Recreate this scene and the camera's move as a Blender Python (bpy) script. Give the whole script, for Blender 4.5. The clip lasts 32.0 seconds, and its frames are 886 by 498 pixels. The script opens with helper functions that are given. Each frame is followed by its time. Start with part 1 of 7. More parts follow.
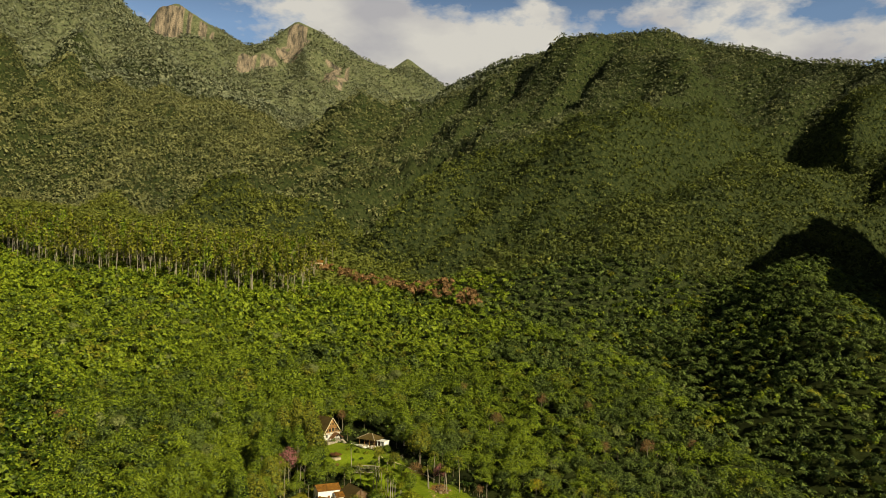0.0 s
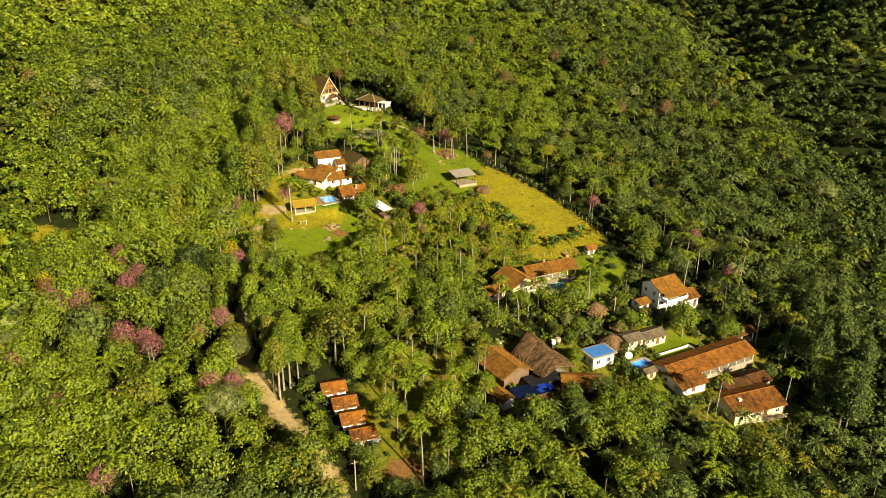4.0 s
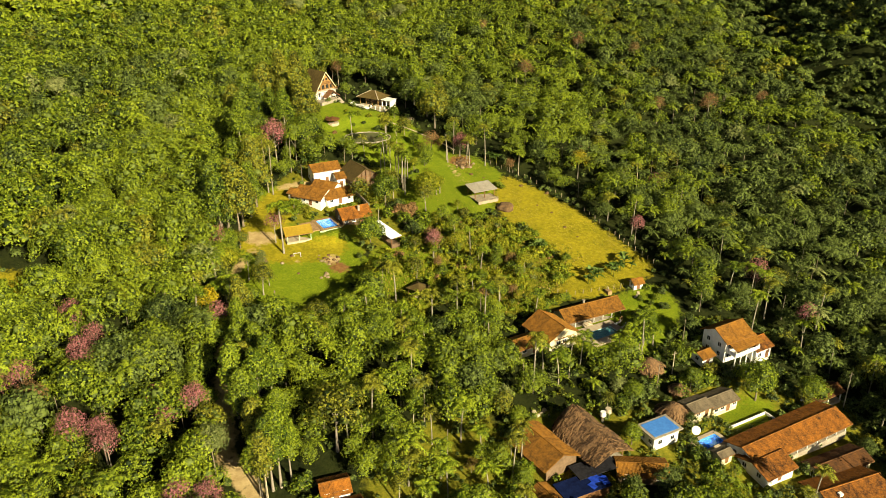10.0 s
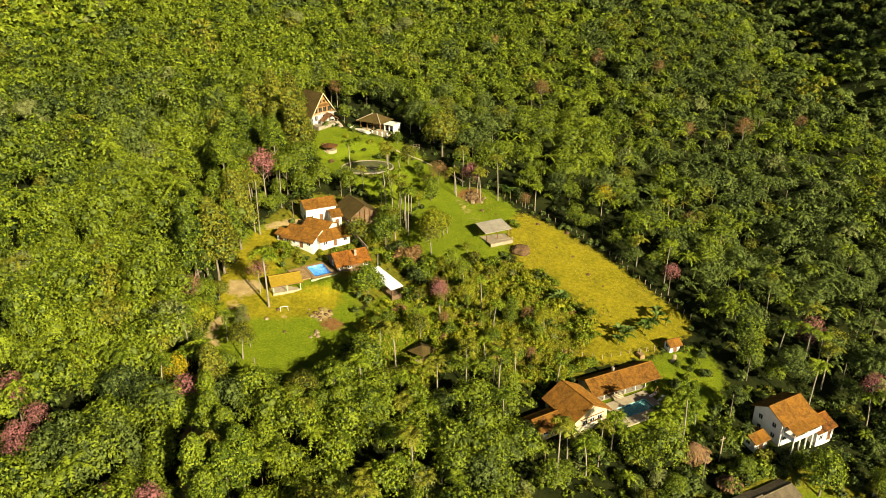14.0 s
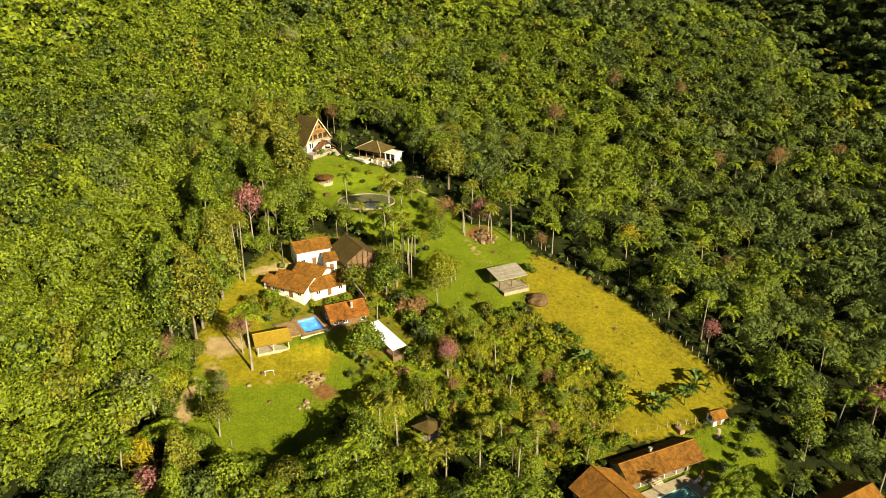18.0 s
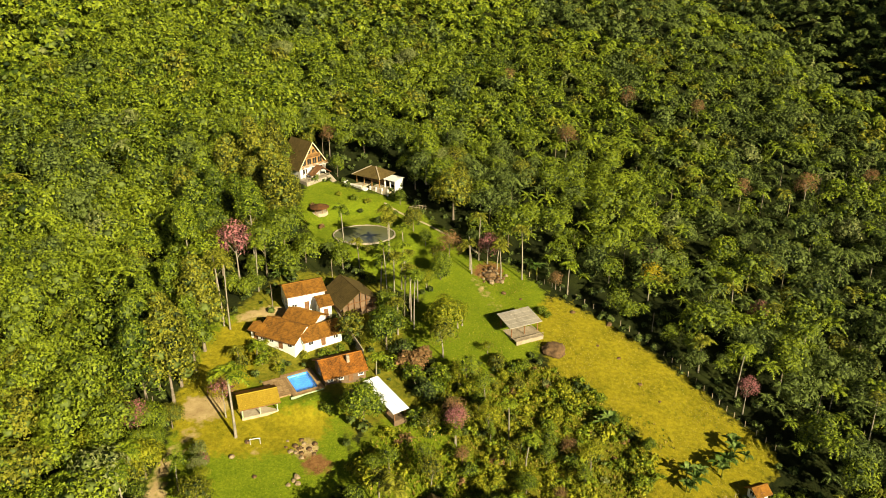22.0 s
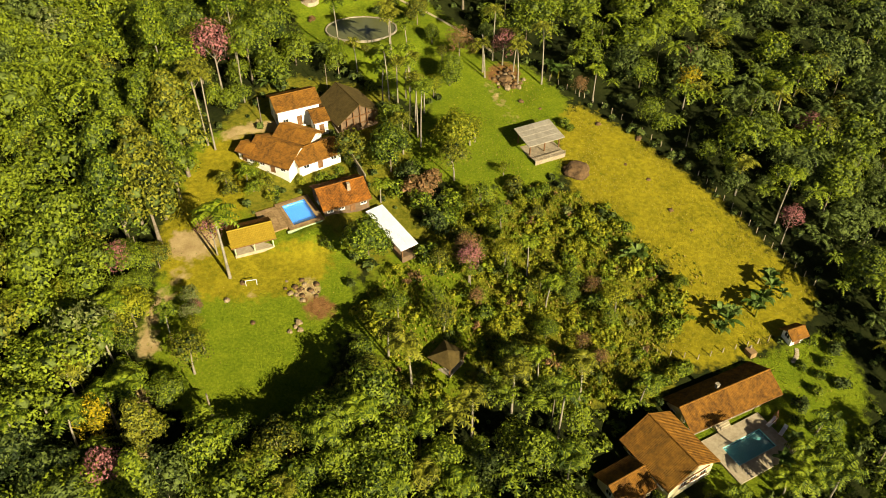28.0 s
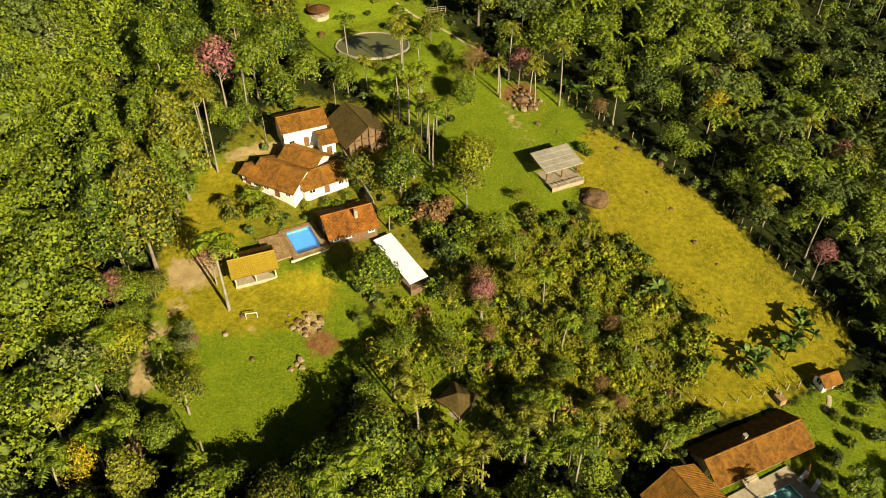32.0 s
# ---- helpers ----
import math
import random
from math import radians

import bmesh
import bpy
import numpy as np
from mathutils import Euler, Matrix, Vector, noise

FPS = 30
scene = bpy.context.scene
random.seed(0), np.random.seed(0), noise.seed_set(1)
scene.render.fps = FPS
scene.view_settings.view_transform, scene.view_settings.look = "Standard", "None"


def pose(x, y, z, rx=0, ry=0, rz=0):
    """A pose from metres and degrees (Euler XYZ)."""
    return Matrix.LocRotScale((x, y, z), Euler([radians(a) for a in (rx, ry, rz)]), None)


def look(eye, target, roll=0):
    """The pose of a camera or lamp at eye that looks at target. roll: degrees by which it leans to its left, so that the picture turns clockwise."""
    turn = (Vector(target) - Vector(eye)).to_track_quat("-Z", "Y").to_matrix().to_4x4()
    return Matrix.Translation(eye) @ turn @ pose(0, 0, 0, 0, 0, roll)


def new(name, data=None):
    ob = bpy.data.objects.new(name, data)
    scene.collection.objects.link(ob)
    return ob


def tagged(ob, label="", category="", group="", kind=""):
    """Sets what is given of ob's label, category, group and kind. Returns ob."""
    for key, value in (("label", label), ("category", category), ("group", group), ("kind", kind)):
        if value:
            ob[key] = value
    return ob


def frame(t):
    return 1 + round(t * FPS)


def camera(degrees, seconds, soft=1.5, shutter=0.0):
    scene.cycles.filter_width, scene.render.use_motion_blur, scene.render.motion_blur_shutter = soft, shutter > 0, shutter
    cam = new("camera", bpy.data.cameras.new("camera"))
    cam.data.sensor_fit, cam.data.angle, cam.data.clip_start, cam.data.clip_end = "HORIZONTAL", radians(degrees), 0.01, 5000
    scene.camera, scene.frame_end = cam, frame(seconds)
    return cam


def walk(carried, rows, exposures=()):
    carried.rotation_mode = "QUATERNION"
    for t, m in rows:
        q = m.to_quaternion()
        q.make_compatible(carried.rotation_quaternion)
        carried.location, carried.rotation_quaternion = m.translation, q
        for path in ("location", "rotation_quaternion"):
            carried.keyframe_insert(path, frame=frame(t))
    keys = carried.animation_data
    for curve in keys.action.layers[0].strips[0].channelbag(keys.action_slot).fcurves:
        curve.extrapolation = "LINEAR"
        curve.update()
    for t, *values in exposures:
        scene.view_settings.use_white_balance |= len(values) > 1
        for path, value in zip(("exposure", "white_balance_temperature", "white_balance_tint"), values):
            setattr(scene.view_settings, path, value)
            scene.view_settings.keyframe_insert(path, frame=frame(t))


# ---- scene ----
# ---- camera -----------------------------------------------------------------
cam = camera(59.0, 32.0, soft=0.6)
# seconds, x, y, z, tilt from straight down, lean, turn
ROWS = (
    (0, 0.13, 0.04, 101.31, 92.60, -0.49, -0.24),
    (0.5, -0.28, 3.97, 101.48, 90.08, -0.47, -0.33),
    (1, -0.71, 7.85, 101.60, 86.30, -0.49, -0.44),
    (1.5, -1.08, 11.61, 101.69, 82.70, -0.47, -0.54),
    (2, -1.39, 15.29, 101.80, 78.94, -0.39, -0.60),
    (2.5, -1.65, 18.99, 101.85, 75.27, -0.39, -0.61),
    (3, -1.87, 22.71, 101.82, 73.28, -0.35, -0.52),
    (3.5, -2.07, 26.37, 101.80, 70.11, -0.34, -0.40),
    (4, -2.28, 29.90, 101.77, 67.18, -0.28, -0.31),
    (4.5, -2.53, 33.41, 101.74, 64.82, -0.20, -0.25),
    (6.5, -4.35, 48.09, 102.20, 64.85, 0.17, -0.44),
    (8, -5.39, 58.69, 102.66, 64.88, 0.30, -0.44),
    (9.5, -6.24, 69.19, 102.96, 64.96, 0.35, -0.42),
    (11, -7.00, 79.64, 103.31, 65.03, 0.29, -0.39),
    (13, -6.51, 94.47, 102.84, 65.23, 0.35, 0.05),
    (16.5, -7.34, 118.28, 100.63, 66.07, -0.02, 0.39),
    (18, -8.49, 127.06, 100.77, 66.26, 0.10, 0.27),
    (19.5, -9.49, 135.05, 101.08, 66.40, 0.09, 0.15),
    (21, -10.30, 142.51, 101.69, 66.46, 0.03, 0.07),
    (22, -10.53, 147.33, 102.07, 66.43, -0.06, 0.12),
    (22.5, -10.55, 149.64, 102.22, 65.88, -0.14, 0.19),
    (23, -10.54, 151.81, 102.33, 64.74, -0.17, 0.23),
    (23.5, -10.56, 153.70, 102.38, 63.69, -0.23, 0.28),
    (24, -10.59, 155.51, 102.35, 62.52, -0.27, 0.35),
    (24.5, -10.62, 157.35, 102.27, 60.17, -0.35, 0.40),
    (25, -10.70, 159.20, 102.18, 55.57, -0.32, 0.45),
    (25.5, -10.88, 160.89, 102.21, 50.23, -0.43, 0.44),
    (27.5, -12.46, 167.66, 102.75, 49.09, 0.13, -0.07),
    (28.5, -12.76, 170.44, 102.84, 49.04, 0.16, 0.07),
    (30, -13.03, 174.06, 102.70, 49.09, 0.15, 0.30),
    (31, -13.06, 175.97, 102.32, 49.23, 0.14, 0.55),
    (32, -12.76, 177.53, 101.73, 49.42, 0.04, 1.14),
)
EXPOSURES = ((0.0, 0.38, 6250, 10), (1.0, 0.74, 6300, 10), (2.0, 1.16, 6250, 10), (4.0, 1.12, 6500, 13), (9.0, 1.09, 6500, 13), (10.0, 1.18, 6500, 12), (21.0, 1.15, 6500, 12), (24.0, 1.10, 6500, 13), (32.0, 1.00, 6500, 13))
walk(cam, [(t, pose(x, y, z, a, b, c)) for t, x, y, z, a, b, c in ROWS], exposures=EXPOSURES)

# ---- sun and sky --------------------------------------------------------------
SUN_HIGH, SUN_EAST = radians(26), radians(142)      # elevation; bearing clockwise from +y
sun_way = Vector((math.sin(SUN_EAST) * math.cos(SUN_HIGH), math.cos(SUN_EAST) * math.cos(SUN_HIGH), math.sin(SUN_HIGH)))
sun = new("sun", bpy.data.lights.new("sun", "SUN"))
sun.data.energy, sun.data.angle, sun.data.color = 5.0, radians(0.5), (1.0, 0.87, 0.57)
sun.matrix_world = look(sun_way * 300 + Vector((0, 250, 0)), (0, 250, 0))

world = bpy.data.worlds.new("sky")
scene.world = world
world.use_nodes = True
wt = world.node_tree
wt.nodes.clear()


def wnode(kind, **values):
    n = wt.nodes.new(kind)
    for key, value in values.items():
        n.inputs[key].default_value = value
    return n


sky = wt.nodes.new("ShaderNodeTexSky")
sky.sky_type, sky.sun_disc, sky.sun_elevation, sky.sun_rotation = "NISHITA", False, SUN_HIGH, SUN_EAST
tex = wt.nodes.new("ShaderNodeTexCoord")
stretch = wt.nodes.new("ShaderNodeMapping")
stretch.inputs["Scale"].default_value = (1.0, 1.0, 1.9)
stretch.inputs["Location"].default_value = (0.35, 0.0, 0.12)
puffs = wnode("ShaderNodeTexNoise", Scale=4.6, Detail=12.0, Roughness=0.58)
edge = wt.nodes.new("ShaderNodeValToRGB")
edge.color_ramp.elements[0].position, edge.color_ramp.elements[1].position = 0.455, 0.53
shade = wnode("ShaderNodeTexNoise", Scale=7.0, Detail=6.0)
tone = wt.nodes.new("ShaderNodeValToRGB")
tone.color_ramp.elements[0].position, tone.color_ramp.elements[0].color = 0.34, (40.0, 38.0, 37.0, 1)
tone.color_ramp.elements[1].position, tone.color_ramp.elements[1].color = 0.56, (60.0, 56.0, 48.0, 1)
# the clouds gather low over the mountains; higher up the sky is clear
split, low = wt.nodes.new("ShaderNodeSeparateXYZ"), wt.nodes.new("ShaderNodeMapRange")
low.inputs["From Min"].default_value, low.inputs["From Max"].default_value = 0.41, 0.34
pale, lit = wt.nodes.new("ShaderNodeMapRange"), wt.nodes.new("ShaderNodeVectorMath")          # the sky pales towards the horizon
lit.operation = "SCALE"
pale.inputs["From Min"].default_value, pale.inputs["From Max"].default_value = 0.44, 0.31
pale.inputs["To Min"].default_value, pale.inputs["To Max"].default_value = 1.0, 9.0
cover = wt.nodes.new("ShaderNodeMath")
cover.operation = "MULTIPLY"
mixed = wt.nodes.new("ShaderNodeMixRGB")
back = wnode("ShaderNodeBackground", Strength=0.0085)
wout = wt.nodes.new("ShaderNodeOutputWorld")
for a, b in ((tex.outputs["Generated"], stretch.inputs["Vector"]), (stretch.outputs[0], puffs.inputs["Vector"]), (stretch.outputs[0], shade.inputs["Vector"]),
             (puffs.outputs["Fac"], edge.inputs[0]), (shade.outputs["Fac"], tone.inputs[0]), (edge.outputs["Color"], cover.inputs[0]), (tex.outputs["Generated"], split.inputs[0]), (split.outputs["Z"], low.inputs["Value"]),
             (low.outputs[0], cover.inputs[1]), (cover.outputs[0], mixed.inputs[0]),
             (split.outputs["Z"], pale.inputs["Value"]), (sky.outputs[0], lit.inputs[0]), (pale.outputs[0], lit.inputs["Scale"]), (lit.outputs[0], mixed.inputs[1]), (tone.outputs[0], mixed.inputs[2]), (mixed.outputs[0], back.inputs["Color"]), (back.outputs[0], wout.inputs["Surface"])):
    wt.links.new(a, b)


# ---- materials ----------------------------------------------------------------
def material(name, dark, light, rough=0.7, grain=2.0, patch=0.25, bump=0.0, bump_scale=8.0, island=0.0, through_leaf=0.0, metal=0.0, space="Object", spec=0.3, each=0.0):
    """A surface whose colour drifts between two tones at two scales, with a fine relief."""
    m = bpy.data.materials.new(name)
    m.use_nodes = True
    t = m.node_tree
    t.nodes.clear()
    link = t.links.new
    out, skin = t.nodes.new("ShaderNodeOutputMaterial"), t.nodes.new("ShaderNodeBsdfPrincipled")
    place = t.nodes.new("ShaderNodeTexCoord")
    fine, wide = t.nodes.new("ShaderNodeTexNoise"), t.nodes.new("ShaderNodeTexNoise")
    fine.inputs["Scale"].default_value, fine.inputs["Detail"].default_value = grain, 5
    wide.inputs["Scale"].default_value, wide.inputs["Detail"].default_value = patch, 3
    for n in (fine, wide):
        link(place.outputs[space], n.inputs["Vector"])
    add = t.nodes.new("ShaderNodeMath")
    add.operation = "ADD"
    link(fine.outputs["Fac"], add.inputs[0])
    link(wide.outputs["Fac"], add.inputs[1])
    last = add.outputs[0]
    for kind, socket, amount in (("ShaderNodeNewGeometry", "Random Per Island", island), ("ShaderNodeObjectInfo", "Random", each)):
        if amount:
            source, scaled = t.nodes.new(kind), t.nodes.new("ShaderNodeMath")
            scaled.operation = "MULTIPLY_ADD"
            scaled.inputs[1].default_value = amount
            link(source.outputs[socket], scaled.inputs[0])
            link(last, scaled.inputs[2])
            shift = t.nodes.new("ShaderNodeMath")
            shift.operation = "SUBTRACT"
            shift.inputs[1].default_value = amount / 2
            link(scaled.outputs[0], shift.inputs[0])
            last = shift.outputs[0]
    ramp = t.nodes.new("ShaderNodeValToRGB")
    ramp.color_ramp.elements[0].position, ramp.color_ramp.elements[0].color = 0.33, (*dark, 1)
    ramp.color_ramp.elements[1].position, ramp.color_ramp.elements[1].color = 0.67, (*light, 1)
    half = t.nodes.new("ShaderNodeMath")
    half.operation = "MULTIPLY"
    half.inputs[1].default_value = 0.5
    link(last, half.inputs[0])
    link(half.outputs[0], ramp.inputs[0])
    link(ramp.outputs[0], skin.inputs["Base Color"])
    skin.inputs["Roughness"].default_value, skin.inputs["Metallic"].default_value = rough, metal
    skin.inputs["Specular IOR Level"].default_value = spec
    if bump:
        rise, grit = t.nodes.new("ShaderNodeBump"), t.nodes.new("ShaderNodeTexNoise")
        grit.inputs["Scale"].default_value, grit.inputs["Detail"].default_value = bump_scale, 6
        link(place.outputs[space], grit.inputs["Vector"])
        link(grit.outputs["Fac"], rise.inputs["Height"])
        rise.inputs["Strength"].default_value, rise.inputs["Distance"].default_value = 0.8, bump
        link(rise.outputs[0], skin.inputs["Normal"])
    if through_leaf:
        glow, both = t.nodes.new("ShaderNodeBsdfTranslucent"), t.nodes.new("ShaderNodeMixShader")
        both.inputs[0].default_value = through_leaf
        link(ramp.outputs[0], glow.inputs["Color"])
        link(skin.outputs[0], both.inputs[1])
        link(glow.outputs[0], both.inputs[2])
        link(both.outputs[0], out.inputs["Surface"])
    else:
        link(skin.outputs[0], out.inputs["Surface"])
    return m


def ribbed(m, per_metre, depth, axis="X", mix_dark=0.0):
    """Adds ribs, such as rows of roof tiles, along the thing's own axis."""
    t = m.node_tree
    skin = next(n for n in t.nodes if n.type == "BSDF_PRINCIPLED")
    place = next(n for n in t.nodes if n.type == "TEX_COORD")
    wave, rise = t.nodes.new("ShaderNodeTexWave"), t.nodes.new("ShaderNodeBump")
    wave.wave_type, wave.bands_direction = "BANDS", axis
    wave.inputs["Scale"].default_value = per_metre * math.pi / 10
    wave.inputs["Distortion"].default_value = 0.6
    rise.inputs["Strength"].default_value, rise.inputs["Distance"].default_value = 1.0, depth
    t.links.new(place.outputs["Object"], wave.inputs["Vector"])
    t.links.new(wave.outputs["Fac"], rise.inputs["Height"])
    t.links.new(rise.outputs[0], skin.inputs["Normal"])
    if mix_dark:
        source = skin.inputs["Base Color"].links[0].from_socket
        groove, tint = t.nodes.new("ShaderNodeMixRGB"), t.nodes.new("ShaderNodeMapRange")
        groove.blend_type = "MULTIPLY"
        groove.inputs[2].default_value = (0.55, 0.5, 0.5, 1)
        tint.inputs["From Min"].default_value, tint.inputs["From Max"].default_value = 0.35, 0.0
        tint.inputs["To Max"].default_value = mix_dark
        t.links.new(wave.outputs["Fac"], tint.inputs["Value"])
        t.links.new(tint.outputs[0], groove.inputs[0])
        t.links.new(source, groove.inputs[1])
        t.links.new(groove.outputs[0], skin.inputs["Base Color"])
    return m


def leaf(name, dark, light, far=False):
    """Foliage; the far kind carries the tufts of a whole crown as relief."""
    return material(name, dark, light, rough=0.55, grain=2.8 if not far else 0.30, patch=0.07 if not far else 0.012, island=1.1 if not far else 0.5, through_leaf=0.06, spec=0.16, each=0.35 if not far else 0.0,
                    bump=1.2 if far else 0.30, bump_scale=0.6 if far else 2.6)


LEAVES = [
    leaf("leaf_mid", (0.024, 0.046, 0.003), (0.178, 0.227, 0.012)),
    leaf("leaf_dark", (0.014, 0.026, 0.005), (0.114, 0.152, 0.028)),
    leaf("leaf_bright", (0.040, 0.070, 0.003), (0.213, 0.266, 0.013)),
    leaf("leaf_olive", (0.037, 0.045, 0.004), (0.213, 0.216, 0.016)),
    leaf("leaf_pink", (0.10, 0.048, 0.036), (0.37, 0.145, 0.145)),
    leaf("leaf_rust", (0.11, 0.070, 0.022), (0.27, 0.15, 0.065)),
    leaf("leaf_yellow", (0.20, 0.17, 0.006), (0.50, 0.38, 0.010)),
    leaf("leaf_pale", (0.075, 0.098, 0.020), (0.20, 0.22, 0.07)),
    leaf("leaf_herb", (0.070, 0.092, 0.003), (0.285, 0.290, 0.013)),
]
# haze put into the leaf colours: paler and greyer the farther off
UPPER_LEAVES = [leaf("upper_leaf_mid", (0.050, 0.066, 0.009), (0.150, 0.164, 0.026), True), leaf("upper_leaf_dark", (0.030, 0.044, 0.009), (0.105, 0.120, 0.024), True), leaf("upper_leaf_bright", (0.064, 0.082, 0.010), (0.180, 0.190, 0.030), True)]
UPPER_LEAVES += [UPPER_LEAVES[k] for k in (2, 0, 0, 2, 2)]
HAZED_MOUNTAIN_LEAVES = [leaf("hazed_mountain_leaf_mid", (0.075, 0.086, 0.034), (0.205, 0.206, 0.082), True), leaf("hazed_mountain_leaf_dark", (0.050, 0.063, 0.030), (0.150, 0.160, 0.070), True), leaf("hazed_mountain_leaf_bright", (0.090, 0.100, 0.036), (0.235, 0.232, 0.086), True)]
HAZED_MOUNTAIN_LEAVES += [HAZED_MOUNTAIN_LEAVES[k] for k in (2, 0, 0, 2, 2)]
HAZED_HIGH_LEAVES = [leaf("hazed_high_leaf_mid", (0.100, 0.116, 0.066), (0.185, 0.195, 0.115), True), leaf("hazed_high_leaf_dark", (0.080, 0.096, 0.058), (0.150, 0.162, 0.100), True), leaf("hazed_high_leaf_bright", (0.115, 0.130, 0.068), (0.205, 0.212, 0.118), True)]
HAZED_HIGH_LEAVES += [HAZED_HIGH_LEAVES[k] for k in (2, 0, 0, 2, 2)]
BARK = material("bark", (0.10, 0.08, 0.055), (0.30, 0.25, 0.18), rough=0.9, grain=3, patch=0.6, bump=0.04, bump_scale=9)
BARK_PALE = material("bark_pale", (0.15, 0.13, 0.095), (0.36, 0.32, 0.24), rough=0.85, grain=3, patch=0.7, bump=0.03)
# ---- the lie of the land -------------------------------------------------
def hash2(ix, iy, seed):
    """A repeatable random value from 0 to 1 for each cell of a lattice."""
    n = (ix.astype(np.int64) * 374761393 + iy.astype(np.int64) * 668265263 + seed * 974634777) & 0x7FFFFFFF
    n = ((n ^ (n >> 13)) * 1274126177) & 0x7FFFFFFF
    return ((n ^ (n >> 16)) & 0xFFFF) / 65535.0


def vnoise(x, y, seed=0):
    ix, iy = np.floor(x), np.floor(y)
    u, v = x - ix, y - iy
    u, v = u * u * (3 - 2 * u), v * v * (3 - 2 * v)
    a, b = hash2(ix, iy, seed), hash2(ix + 1, iy, seed)
    c, d = hash2(ix, iy + 1, seed), hash2(ix + 1, iy + 1, seed)
    return (a * (1 - u) + b * u) * (1 - v) + (c * (1 - u) + d * u) * v


def fbm(x, y, octaves=4, seed=0):
    total, amp = 0 * x, 0.5
    for k in range(octaves):
        total = total + amp * (vnoise(x, y, seed + k) - 0.5)
        x, y, amp = x * 2.03 + 7.1, y * 2.03 - 3.7, amp * 0.5
    return total


def ridged(x, y, octaves=4, seed=0):
    total, amp = 0 * x, 0.5
    for k in range(octaves):
        total = total + amp * (1 - np.abs(2 * vnoise(x, y, seed + k) - 1) - 0.5)
        x, y, amp = x * 2.1 + 3.3, y * 2.1 + 9.2, amp * 0.5
    return total


# Crest lines of the mountains: x, y, height above the village
CREST_EAST = ((-60, 2760, 700), (57, 2599, 774), (205, 2391, 806), (390, 2240, 790), (518, 2138, 800), (646, 2050, 752), (768, 1900, 690),
              (864, 1748, 622), (925, 1602, 575), (1100, 1100, 480), (1200, 500, 380), (1150, -200, 300))
CREST_NORTH = ((-2300, 2300, 1180), (-1845, 2736, 1290), (-1451, 3185, 1330), (-1436, 3626, 1270), (-1400, 3850, 1490), (-1330, 3880, 1515),
               (-1130, 3940, 1360), (-1013, 3973, 1330), (-800, 3950, 1340), (-735, 3937, 1440), (-640, 3940, 1405), (-508, 3967, 1300),
               (-300, 4050, 1250), (-43, 4100, 1150), (300, 4150, 1050))
CREST_WEST = ((-1451, 3185, 1325), (-1020, 2714, 930), (-700, 2380, 640), (-540, 2180, 480), (-440, 1900, 330))
CREST_SPUR = ((-508, 3900, 1230), (-560, 3500, 960), (-640, 3050, 700), (-600, 2750, 520))
CREST_SOUTH = ((830, 690, 425), (690, 570, 392), (560, 440, 296), (480, 330, 235), (455, 200, 170), (520, -300, 110))
CREST_BANK = ((222, 395, 30), (250, 470, 72), (285, 600, 102), (335, 730, 125))
PEAK_FAR = ((-192, 4396, 1385), (-191, 4430, 1370))


def crest(x, y, line, fall):
    """The height under a mountain crest, falling off to both sides, and how far off the crest a place lies."""
    best, away = np.full(np.shape(x), -1e9), np.full(np.shape(x), 1e9)
    for (ax, ay, az), (bx, by, bz) in zip(line[:-1], line[1:]):
        dx, dy = bx - ax, by - ay
        s = np.clip(((x - ax) * dx + (y - ay) * dy) / (dx * dx + dy * dy), 0, 1)
        d = np.hypot(x - ax - s * dx, y - ay - s * dy)
        best, away = np.maximum(best, az + s * (bz - az) - fall * d), np.minimum(away, d)
    return best, np.clip(away / 260, 0.06, 1)


# Bare cliffs: x, y of the brink, breadth, drop
CLIFFS = ((-1345, 3850, 135, 230), (-1215, 3870, 100, 120), (-735, 3915, 75, 90), (-520, 3790, 85, 150), (-930, 3700, 40, 60), (-1560, 3120, 80, 60), (-850, 3750, 60, 50))


def cliffs(x, y):
    """How deep the cliffs cut in, and where bare rock shows."""
    cut, bare = 0 * x, 0 * x
    for px, py, broad, drop in CLIFFS:
        side = np.exp(-(((x - px + 25 * fbm(x / 60, y / 60, 2, 91)) / broad) ** 2))
        step = np.clip((py - y) / 45, 0, 1)
        heal = 1 - np.clip((py - 110 - y) / 320, 0, 1)
        cut = cut + drop * side * step * heal
        bare = np.maximum(bare, side * (y < py + 6) * (y > py - 60 - 0.7 * drop) * np.clip(0.85 + 2.4 * fbm(x / 22, y / 70, 3, 93), 0, 1.2))
    return cut, bare


def smooth_max(a, b, k):
    h = np.clip(0.5 + 0.5 * (a - b) / k, 0, 1)
    return b * (1 - h) + a * h + k * h * (1 - h)


